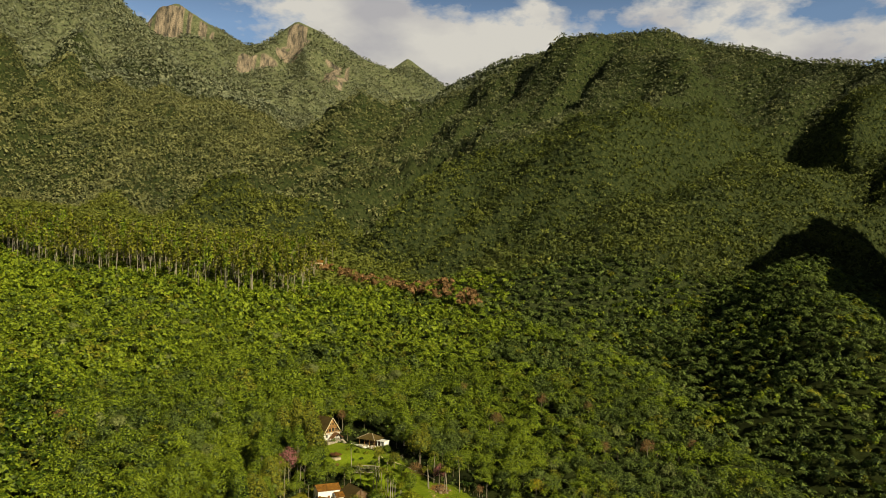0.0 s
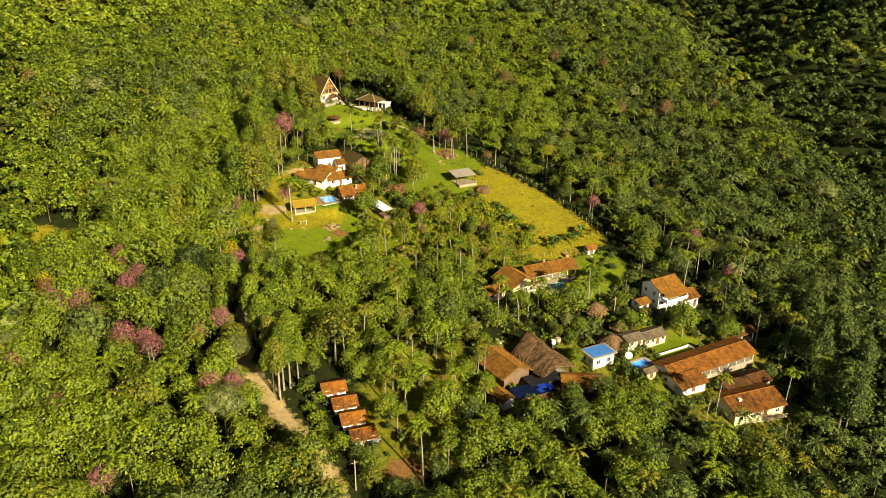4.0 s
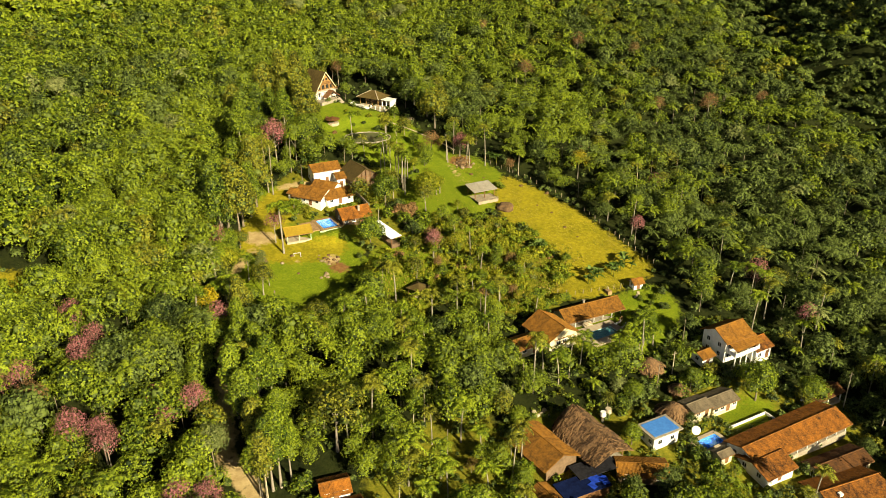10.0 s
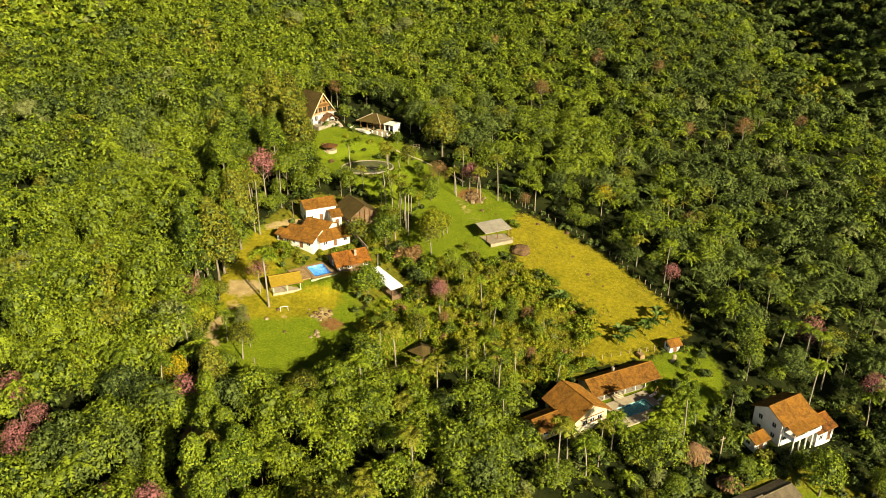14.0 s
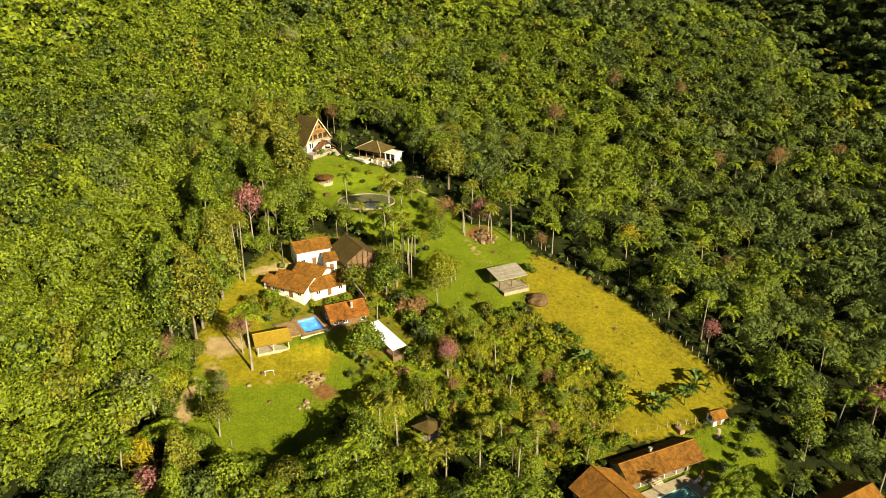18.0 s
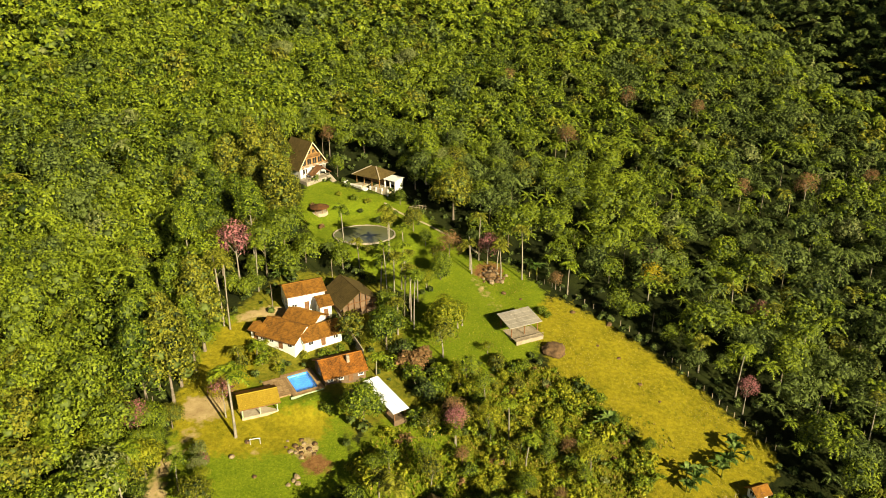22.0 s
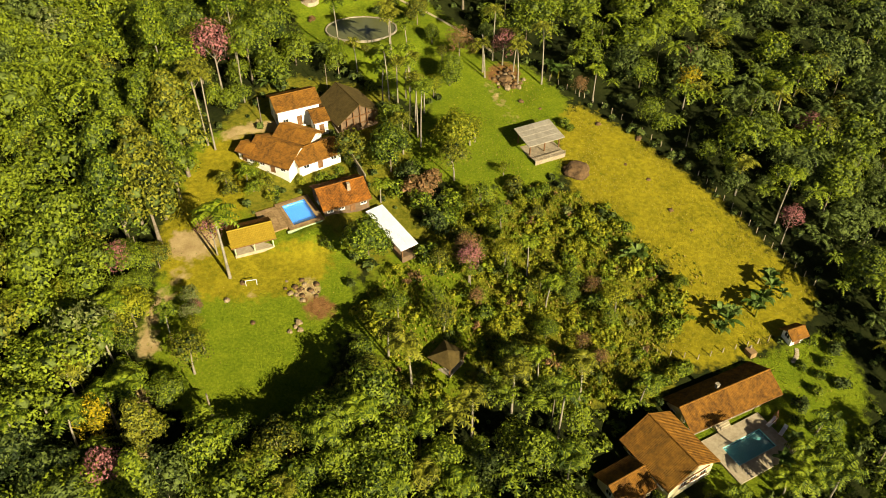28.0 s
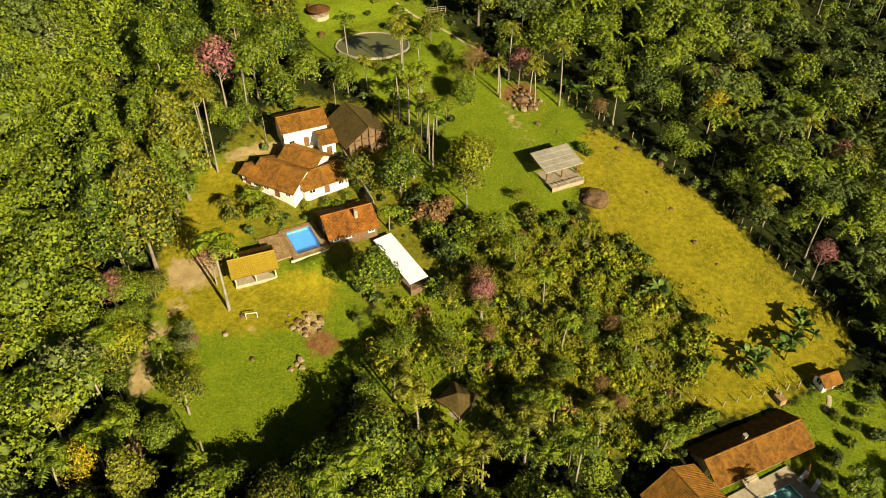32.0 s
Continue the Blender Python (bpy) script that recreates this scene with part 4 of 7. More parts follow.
for k, spot in enumerate(VILLAGE_GREEN):
    tree(spot, ("bush", "round", "bush", "airy")[k % 4], (0, 2, 1, 3, 2)[k % 5], (1.2, 0.55, 1.45, 0.5)[k % 4], "garden_tree", "leafy garden tree or shrub between the village roofs", "village garden trees")
for k, spot in enumerate(((18.6, 285.2), (20.2, 284.0), (21.4, 282.4), (20.8, 278.6), (23.4, 277.2), (12.5, 311.0), (13.6, 309.5))):
    tree(spot, "bush", 2, 0.6 + 0.08 * (k % 3), "pasture_bush", "bright green bush standing in the dry pasture", "pasture bushes")
BIG_OLIVE = ((-65.0, 300.5), (-67.0, 293.5), (-65.5, 286.5), (-69.0, 279.5), (-71.5, 290.0), (-66.0, 368.0), (-71.0, 361.0), (-64.0, 358.0), (-69.5, 352.0), (-62.5, 350.0), (-59.0, 362.0), (-73.5, 371.0), (-60.0, 340.0), (-16.0, 372.0), (-11.0, 362.0), (-8.0, 352.0))
for k, spot in enumerate(BIG_OLIVE):
    tree(spot, ("round", "tall", "round")[k % 3], (3, 0, 3, 2, 0)[k % 5], 1.15 + 0.12 * (k % 4), "tall_tree", "large dense olive-green tree above the houses", "large olive trees")
for k, spot in enumerate(((-64.0, 318.5), (-67.5, 325.0), (-57.0, 322.5), (-63.0, 309.5), (-53.5, 319.0), (-69.0, 311.0), (-61.0, 328.0), (-50.0, 325.5))):
    tree(spot, ("round", "wide", "tall")[k % 3], (3, 0, 2)[k % 3], 1.0 + 0.1 * (k % 3), "tall_tree", "tall green tree on the wooded bank above the houses", "trees on the bank", lift=3.0 + k % 3)
for k, spot in enumerate(((48.5, 252.0), (50.5, 254.5), (52.5, 257.0), (54.0, 259.5), (47.0, 249.0), (43.8, 246.5), (46.0, 253.8), (49.0, 258.5), (51.5, 250.5), (44.6, 242.6), (42.0, 243.6))):
    tree(spot, "bush", (0, 2, 1)[k % 3], 0.6 + 0.12 * (k % 3), "garden_bush", "dense leafy bush on the lawn by the long house", "lawn bushes")
for spot, key, slot, size in (((-18.9, 343.7), "round", 3, 0.7), ((-28.7, 349.6), "bush", 1, 0.8), ((-26.2, 348.9), "bush", 3, 0.7), ((-30.2, 330.1), "bush", 3, 0.6), ((-32.6, 331.6), "bush", 3, 0.55), ((-10.9, 323.2), "round", 2, 0.72), ((-45.2, 326.3), "round", 2, 0.8), ((-50.2, 321.1), "round", 0, 0.75),
                              ((-37.9, 353.6), "bush", 0, 0.45), ((-34.3, 355.2), "bush", 1, 0.5), ((-43.9, 345.0), "bush", 5, 0.55), ((-15.4, 337.0), "round", 0, 0.5), ((-13.0, 330.0), "airy", 3, 0.5), ((-24.6, 322.4), "bush", 2, 0.9), ((-14.5, 318.5), "round", 2, 0.5), ((-28.4, 318.8), "bush", 0, 1.0), ((-36.4, 359.6), "bush", 2, 0.7), ((-32.4, 358.6), "bush", 8, 0.6), ((-26.6, 355.6), "bush", 2, 0.9), ((-24.4, 352.8), "bush", 0, 0.8), ((-41.0, 361.8), "bush", 8, 0.5), ((-23.2, 358.4), "round", 0, 0.5), ((-47.6, 354.4), "bush", 5, 0.45), ((-20.4, 347.0), "bush", 3, 1.0)):
    tree(spot, key, slot, size, "garden_tree", "leafy tree or shrub on the lawn round the pond", "pond garden trees")
# added trees at the edge of view, placed to shade the village's east side
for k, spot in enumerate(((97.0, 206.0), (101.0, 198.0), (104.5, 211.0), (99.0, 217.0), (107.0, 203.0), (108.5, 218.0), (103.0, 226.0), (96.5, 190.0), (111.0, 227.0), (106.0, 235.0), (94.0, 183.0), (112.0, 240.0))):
    tree(spot, ("tall", "round")[k % 2], 1, (1.25, 1.5)[k % 2], "tall_tree", "tall dark green tree added to cast shade beside the village", "dark forest trees")
# the last three are added to shade the ground beside the lane
for spot, slot, size in (((-27.0, 231.0), 2, 1.0), ((-22.0, 228.0), 0, 1.1), ((-31.5, 228.0), 0, 1.0), ((-37.5, 229.5), 2, 0.95), ((-56.0, 225.0), 2, 1.1), ((-63.5, 227.0), 1, 1.2), ((-70.0, 230.0), 1, 1.2)):
    tree(spot, "round", slot, size, "broadleaf_tree", "large rounded green tree below the lawn", "large trees below the lawn")


# ---- houses -----------------------------------------------------------------------
TILE = ribbed(material("clay_tile", (0.088, 0.038, 0.005), (0.305, 0.138, 0.014), rough=0.9, grain=2.2, patch=0.8, each=0.25), 4.0, 0.015, "X", 0.35)
TILE_OLD = ribbed(material("weathered_tile", (0.048, 0.020, 0.005), (0.38, 0.142, 0.014), rough=0.88, grain=3.2, patch=0.6, each=0.3), 4.0, 0.02, "X", 0.5)
TILE_OCHRE = ribbed(material("ochre_sheet", (0.27, 0.185, 0.012), (0.35, 0.245, 0.018), rough=0.8, grain=2.0, patch=0.5), 4.0, 0.008, "X", 0.06)
SHINGLE = ribbed(material("dark_shingle", (0.058, 0.040, 0.009), (0.112, 0.079, 0.020), rough=0.88, grain=2.0, patch=0.5, each=0.1), 3.0, 0.008, "Y", 0.05)
SHEET_GREY = ribbed(material("fibre_cement", (0.25, 0.225, 0.175), (0.40, 0.365, 0.29), rough=0.85, grain=2.5, patch=0.5), 5.0, 0.015, "X", 0.12)
SHEET_BROWN = ribbed(material("weathered_sheet", (0.085, 0.068, 0.042), (0.21, 0.17, 0.105), rough=0.9, grain=2.5, patch=0.5), 3.0, 0.03, "X", 0.4)
TILE_DARK = ribbed(material("dark_tile", (0.045, 0.022, 0.008), (0.15, 0.062, 0.014), rough=0.9, grain=1.6, patch=0.35, each=0.2), 4.0, 0.02, "X", 0.5)
SHEET_WHITE = ribbed(material("white_sheet", (0.62, 0.66, 0.76), (0.74, 0.79, 0.88), rough=0.5, grain=1.5, patch=0.4), 3.0, 0.02, "Y")
PLASTER = material("white_plaster", (0.70, 0.68, 0.60), (0.86, 0.85, 0.80), rough=0.85, grain=1.2, patch=0.35, bump=0.01, bump_scale=14)
PLASTER_CREAM = material("cream_plaster", (0.52, 0.45, 0.26), (0.70, 0.62, 0.40), rough=0.85, grain=1.2, patch=0.35, bump=0.01, bump_scale=14)
PLASTER_BROWN = material("brown_wash", (0.10, 0.065, 0.035), (0.21, 0.14, 0.08), rough=0.9, grain=1.4, patch=0.4, bump=0.02, bump_scale=8)
PLASTER_GREEN = material("pale_green_plaster", (0.30, 0.42, 0.21), (0.46, 0.58, 0.34), rough=0.85, grain=1.2, patch=0.35)
STONE = material("grey_stone", (0.20, 0.17, 0.12), (0.42, 0.37, 0.28), rough=0.9, grain=2.5, patch=0.6, bump=0.05, bump_scale=5)
PAVING = material("pale_paving", (0.31, 0.255, 0.165), (0.50, 0.43, 0.30), rough=0.85, grain=2.0, patch=0.4, bump=0.01)
TIMBER = material("brown_timber", (0.10, 0.048, 0.018), (0.25, 0.125, 0.05), rough=0.75, grain=3.5, patch=0.7)
TIMBER_LIGHT = material("golden_timber", (0.20, 0.105, 0.030), (0.42, 0.24, 0.075), rough=0.75, grain=3.5, patch=0.7)
TIMBER_GREY = material("weathered_timber", (0.22, 0.18, 0.12), (0.42, 0.35, 0.24), rough=0.85, grain=3.5, patch=0.7)
WHITE_PAINT = material("white_paint", (0.70, 0.69, 0.66), (0.80, 0.79, 0.76), rough=0.6, grain=1.0, patch=0.4)
GLASS = material("dark_window_glass", (0.015, 0.018, 0.018), (0.035, 0.04, 0.04), rough=0.08, grain=0.8, patch=0.3, spec=0.6)
BLUE_MAT = material("blue_coating", (0.045, 0.17, 0.52), (0.07, 0.25, 0.66), rough=0.6, grain=2.0, patch=0.5)
TARP = material("blue_tarpaulin", (0.008, 0.035, 0.34), (0.02, 0.07, 0.52), rough=0.5, grain=1.5, patch=0.6, bump=0.06, bump_scale=3)
NAVY_SHEET = material("navy_tarpaulin", (0.003, 0.006, 0.028), (0.007, 0.015, 0.065), rough=0.85, grain=1.5, patch=0.5, bump=0.04, bump_scale=3, spec=0.05)
DARK_SHEET = material("dark_sheet", (0.010, 0.010, 0.012), (0.028, 0.028, 0.032), rough=0.8, grain=2, patch=0.5, bump=0.03, bump_scale=3, spec=0.08)
THATCH = material("straw_thatch", (0.050, 0.028, 0.013), (0.24, 0.140, 0.062), rough=0.95, grain=2.2, patch=0.45, bump=0.10, bump_scale=4, island=0.9)
POOL_TILE = material("pool_tile", (0.006, 0.20, 0.80), (0.010, 0.26, 0.90), rough=0.5, grain=2, patch=0.4)
POOL_TILE_TEAL = material("teal_pool_tile", (0.26, 0.66, 0.66), (0.34, 0.76, 0.74), rough=0.5, grain=2, patch=0.4)


def water(name, tint, rough):
    m = material(name, tint, tint, rough=rough, grain=0.5, patch=0.2, spec=0.5)
    skin = next(n for n in m.node_tree.nodes if n.type == "BSDF_PRINCIPLED")
    skin.inputs["Transmission Weight"].default_value, skin.inputs["IOR"].default_value = 0.85, 1.33
    return m


POOL_WATER = water("clear_pool_water", (0.42, 0.78, 1.0), 0.05)
TEAL_WATER = water("teal_pool_water", (0.72, 0.97, 0.98), 0.05)
POND_WATER = material("pond_water", (0.112, 0.120, 0.050), (0.140, 0.148, 0.064), rough=0.09, grain=0.3, patch=0.1, spec=0.5)
SITES = []


def part(name, bm, mat, parent, label="", m=None):
    """One mesh under a thing or a part."""
    me = bpy.data.meshes.new(name)
    bm.to_mesh(me)
    bm.free()
    me.materials.append(mat)
    return joint(name, me, parent, label, m)


def joint(name, me, parent, label="", m=None):
    ob = new(name, me)
    ob.parent = parent
    if m is not None:
        ob.matrix_basis = m
    return tagged(ob, label)


def box(bm, x, y, z, sx, sy, sz, turn=0.0):
    """A box on its base at z."""
    m = Matrix.Translation((x, y, z + sz / 2)) @ Matrix.Rotation(turn, 4, "Z") @ Matrix.Diagonal((sx, sy, sz, 1))
    bmesh.ops.create_cube(bm, size=1, matrix=m)
    return bm


def post(bm, x, y, z, r, h, sides=8, top=None):
    bmesh.ops.create_cone(bm, cap_ends=True, segments=sides, radius1=r, radius2=r if top is None else top, depth=h, matrix=Matrix.Translation((x, y, z + h / 2)))
    return bm


def site(name, x, y, rot, label, category, room, z=None, group=""):
    """The empty at a thing's base."""
    e = new(name)
    e.matrix_basis = Matrix.Translation((x, y, gz(x, y) if z is None else z)) @ Matrix.Rotation(radians(rot), 4, "Z")
    SITES.append((x, y, room))
    return tagged(e, label, category, group)


def tiled(name, length, run, mat, pitch=0.28, course=0.42, thick=0.10):
    """A roof slope: rounded tile columns in overlapping courses; x along the eave, y up the slope from 0 to -run."""
    nx, ny = max(4, int(length / pitch) * 2), max(2, int(run / course))
    xs = np.linspace(-length / 2, length / 2, nx + 1)
    ys, zs = [], []
    for k in range(ny):
        ys += [-run * k / ny, -run * (k + 0.97) / ny]
        zs += [0.0, 0.045]
    px, py = np.meshgrid(xs, ys)
    pz = np.repeat(np.array(zs)[:, None], nx + 1, 1) + (0.01 if mat is SHINGLE else 0.05) * (np.arange(nx + 1) % 2)[None]
    pts = np.stack([px, py, pz + thick], -1).reshape(-1, 3)
    w = nx + 1
    i = (np.arange(len(ys) - 1)[:, None] * w + np.arange(nx)[None]).ravel()
    faces = [tuple(q) for q in np.stack([i, i + w, i + w + 1, i + 1], -1)]
    n = len(pts)
    under = np.array([(-length / 2, 0, 0), (length / 2, 0, 0), (length / 2, -run, 0), (-length / 2, -run, 0)])
    last = (len(ys) - 1) * w
    faces += [(n, n + 1, n + 2, n + 3), (n + 3, n + 2, last + nx, last), (n, n + 3, last, 0), (n + 2, n + 1, nx, last + nx)]
    me = bpy.data.meshes.new(name)
    me.from_pydata([tuple(q) for q in np.concatenate([pts, under])], [], faces)
    me.materials.append(mat)
    return me


def window(root, x, y, z, w, h, face, door=False, trim=None):
    """A framed window, or a door, proud of the wall it sits in. face: degrees the opening looks to, in the house's own frame."""
    m = Matrix.Translation((x, y, z)) @ Matrix.Rotation(radians(face + 90), 4, "Z")
    bm = bmesh.new()
    for sx, sz, lx, lz in ((-w / 2, 0, 0.09, h), (w / 2, 0, 0.09, h), (0, -h / 2, w, 0.09), (0, h / 2, w + 0.09, 0.09)):
        box(bm, sx, -0.03, sz - lz / 2, lx, 0.12, lz)
    if not door:
        box(bm, 0, -0.02, -h / 2, 0.06, 0.07, h)
    f = part("door" if door else "window", bm, TIMBER if door else trim or WHITE_PAINT, root, "", m)
    bm = bmesh.new()
    box(bm, 0, -0.01, -h / 2 + 0.04, w - 0.1, 0.05, h - 0.08)
    part("leaf" if door else "pane", bm, TIMBER if door else GLASS, f)
    if not door:
        bm = bmesh.new()
        box(bm, 0, -0.1, -h / 2 - 0.1, w + 0.2, 0.18, 0.06)
        part("sill", bm, trim or WHITE_PAINT, f)
    return f


def walls(root, L, W, H, R, mat, deep=1.8, name="wall"):
    """The walls with their gables, reaching down into the slope."""
    bm = bmesh.new()
    prof = [(-W / 2, -deep), (W / 2, -deep), (W / 2, H), (0, H + R), (-W / 2, H)]
    a = [bm.verts.new((-L / 2, y, z)) for y, z in prof]
    b = [bm.verts.new((L / 2, y, z)) for y, z in prof]
    bm.faces.new(a[::-1])
    bm.faces.new(b)
    for k in range(5):
        j = (k + 1) % 5
        bm.faces.new((a[k], a[j], b[j], b[k]))
    bmesh.ops.recalc_face_normals(bm, faces=bm.faces)
    return part(name, bm, mat, root)


def gable_roof(root, L, W, H, R, mat, over=0.5, mats=None, ends=0.45, lift=0.0):
    """Two tiled slopes, a row of ridge tiles and the boards under the eaves."""
    run = math.hypot(W / 2, R) * (W / 2 + over) / (W / 2)
    slope = math.atan2(R, W / 2)
    for k, sign in enumerate((1, -1)):
        m = Matrix.Translation((0, 0, H + R + lift)) @ Matrix.Rotation(0 if sign > 0 else math.pi, 4, "Z") @ Matrix.Rotation(slope, 4, "X")
        joint("roof_slope", tiled("roof_slope", L + 2 * ends, run, (mats or (mat, mat))[k]), root, "", m)
    bm = bmesh.new()
    n = max(3, int((L + 2 * ends) / 0.45))
    for k in range(n):
        x = -(L + 2 * ends) / 2 + (k + 0.5) * (L + 2 * ends) / n
        bmesh.ops.create_cone(bm, cap_ends=True, segments=6, radius1=0.13, radius2=0.15, depth=0.46, matrix=Matrix.Translation((x, 0, H + R + 0.14 + lift)) @ Matrix.Rotation(math.pi / 2, 4, "Y"))
    part("ridge", bm, (mats or (mat, mat))[0], root)
    y, z = W / 2 + over, H - over * R / (W / 2) + lift
    for sign in (1, -1):
        part("fascia", box(bmesh.new(), 0, sign * y, z - 0.14, L + 2 * ends, 0.06, 0.18), TIMBER, root)


def openings(root, L, W, H, front=0, left=0, door=False, z=1.45, w=1.1, h=1.1):
    """Windows along the front and in the left-hand end."""
    for k in range(front):
        x = -L / 2 + (k + 0.5) * L / front
        if door and k == front // 2:
            window(root, x, -W / 2, 1.05, 0.9, 2.05, -90, True)
        else:
            window(root, x, -W / 2, z, w, h, -90)
    for k in range(left):
        window(root, -L / 2, -W / 2 + (k + 0.5) * W / left, z, w, h, 180)


def gable_house(name, label, x, y, rot, L, W, H, R, wall=PLASTER, roof=TILE, over=0.5, front=3, left=1, door=True, category="house", group="", mats=None, room=None, z=None, deep=1.8):
    root = site(name, x, y, rot, label, category, room or 0.5 * math.hypot(L, W) + 0.6, z, group)
    walls(root, L, W, H, R, wall, deep)
    gable_roof(root, L, W, H, R, roof, over, mats)
    openings(root, L, W, H, front, left, door)
    return root


def veranda_house(name, label, x, y, rot, L, W, H, R, wall=PLASTER, roof=TILE, over=0.5, depth=2.4, front=4, posts=6, post_mat=WHITE_PAINT, room=None, deep=1.8, left=1, mats=None):
    """A gabled house whose roof reaches forward over a deep, shaded veranda on posts."""
    root = site(name, x, y, rot, label, "house", room or 0.5 * math.hypot(L, W) + 0.6)
    bm = bmesh.new()
    box(bm, 0, depth / 2, -deep, L, W - depth, deep + H - 0.02)
    part("wall", bm, wall, root)
    for sx in (-1, 1):
        bm = bmesh.new()
        tri = [(-W / 2, H), (W / 2, H), (0, H + R)]
        a = [bm.verts.new((sx * (L / 2 - 0.02), y0, z0)) for y0, z0 in tri]
        b = [bm.verts.new((sx * (L / 2 - 0.22), y0, z0)) for y0, z0 in tri]
        bm.faces.new(a), bm.faces.new(b[::-1])
        for k in range(3):
            j = (k + 1) % 3
            bm.faces.new((a[k], a[j], b[j], b[k]))
        bmesh.ops.recalc_face_normals(bm, faces=bm.faces)
        part("gable", bm, wall, root)
    bm = bmesh.new()
    box(bm, 0, -W / 2 + depth / 2, -deep, L, depth, deep + 0.12)
    part("veranda_floor", bm, STONE, root)
    for k in range(posts):
        part("veranda_post", post(bmesh.new(), -L / 2 + 0.2 + k * (L - 0.4) / (posts - 1), -W / 2 + 0.15, 0.1, 0.10, H - 0.1), post_mat, root)
    gable_roof(root, L, W, H, R, roof, over, mats)
    for k in range(front):
        window(root, -L / 2 + (k + 0.5) * L / front, -W / 2 + depth, 1.45 if k != front // 2 else 1.1, 1.1 if k != front // 2 else 0.9, 1.1 if k != front // 2 else 2.0, -90, k == front // 2)
    for k in range(left):
        window(root, -L / 2, depth / 2 + (k - (left - 1) / 2) * 2.0, 1.45, 1.0, 1.1, 180)
    return root


def open_house(name, label, x, y, rot, L, W, H, R, roof, back=None, mats=None, over=0.4, posts=3, floor=PAVING, mono=False, category="shelter", z=None):
    """A roof on posts, with a floor and, if given, a back wall."""
    root = site(name, x, y, rot, label, category, 0.5 * math.hypot(L, W) + 0.4, z)
    bm = bmesh.new()
    box(bm, 0, 0, -1.2, L, W, 1.35)
    part("floor", bm, floor, root)
    for sy in (-1, 1):
        for k in range(posts):
            bm = bmesh.new()
            box(bm, -L / 2 + 0.2 + k * (L - 0.4) / (posts - 1), sy * (W / 2 - 0.15), 0, 0.2, 0.2, H + 0.05 + (R if mono and sy > 0 else 0))
            part("post", bm, TIMBER if back is None else back, root)
    if back is not None:
        bm = bmesh.new()
        box(bm, 0, W / 2 - 0.12, 0, L, 0.18, H)
        part("back_wall", bm, back, root)
    bm = bmesh.new()
    box(bm, 0, -W / 2 + 0.15, H - 0.12, L, 0.16, 0.2)
    box(bm, 0, W / 2 - 0.15, H - 0.12 + (R if mono else 0), L, 0.16, 0.2)
    part("beam", bm, TIMBER, root)
    if mono:
        run, slope = math.hypot(W + 2 * over, R), math.atan2(R, W)
        m = Matrix.Translation((0, W / 2 + over, H + R + 0.1 + over * R / W)) @ Matrix.Rotation(slope, 4, "X")
        joint("roof_slope", tiled("roof_slope", L + 2 * over, run, roof, 0.26, 1.3), root, "", m)
    else:
        gable_roof(root, L, W, H, R, roof, over, mats)
    return root


# -- the hill farm round the blue pool
h = gable_house("white_house", "two-storey white house with a clay-tile roof", -43.2, 309.0, 25, 8.6, 6.2, 4.4, 1.3, front=3, left=2)
h = gable_house("house_wing", "white side wing with its own small clay-tile roof", -38.3, 306.4, 25, 2.6, 5.2, 3.2, 0.9, front=1, left=0, door=True)
root = gable_house("dark_house", "chalet with a dark brown shingle roof and timber gable", -32.4, 310.5, -58, 10.0, 8.4, 2.4, 2.7, wall=PLASTER_BROWN, roof=SHINGLE, over=0.9, front=3, left=2)
for k in range(5):
    bm = bmesh.new()
    box(bm, 5.35, -3.0 + 1.5 * k, 0, 0.16, 0.16, 2.6 + 2.5 * (1 - abs(k - 2) / 2.4))
    part("gable_post", bm, TIMBER, root)
bm = bmesh.new()
box(bm, 5.3, 0, 0.9, 0.08, 7.4, 0.12)
box(bm, 5.3, 0, 2.6, 0.14, 7.8, 0.16)
part("balustrade", bm, TIMBER, root)
root = gable_house("main_house", "low white house with several clay-tile roofs", -44.6, 296.4, -26, 9.6, 8.2, 2.2, 1.9, roof=TILE, front=4, left=2)
gable_house("house_wing", "white front wing with a clay-tile roof", -38.0, 296.6, 32, 8.6, 5.4, 2.3, 1.5, front=3, left=1)
gable_house("house_wing", "raised rear wing with a clay-tile roof behind the low house", -41.4, 300.6, -26, 7.6, 4.8, 2.9, 1.1, front=2, left=1)
gable_house("porch_roof", "small tiled porch at the end of the low house", -50.6, 297.0, -26, 2.6, 3.4, 2.2, 0.7, front=1, left=1, category="porch")
root = gable_house("tile_house", "poolside house with a weathered clay-tile roof", -32.0, 286.0, 25, 8.6, 7.2, 2.2, 1.8, wall=PLASTER_BROWN, roof=TILE_OLD, over=0.6, front=4, left=1)
bm = bmesh.new()
box(bm, 1.2, -1.6, 3.2, 0.6, 0.6, 1.6)
part("chimney", bm, STONE, root)
open_house("carport", "open carport with an ochre roof on pale green walls", -46.8, 275.1, 22, 7.0, 5.6, 2.3, 1.15, TILE, back=PLASTER_GREEN, mats=(TILE_OCHRE, TILE))
root = open_house("white_shelter", "long narrow shelter under white metal sheets", -22.2, 277.9, -58, 12.4, 2.7, 2.0, 0.2, SHEET_WHITE, mono=True, posts=5, floor=PLASTER_BROWN)
root = open_house("hillside_shed", "timber shed with a grey sheet roof and a deck", 6.6, 304.2, 26, 7.2, 5.0, 2.6, 0.7, SHEET_GREY, mono=True, over=0.6, floor=TIMBER_GREY)
for k in range(9):
    bm = bmesh.new()
    box(bm, -3.2 + 0.8 * k, -3.6, 0.10, 0.74, 2.6, 0.08)
    part("deck_board", bm, TIMBER_GREY, root)
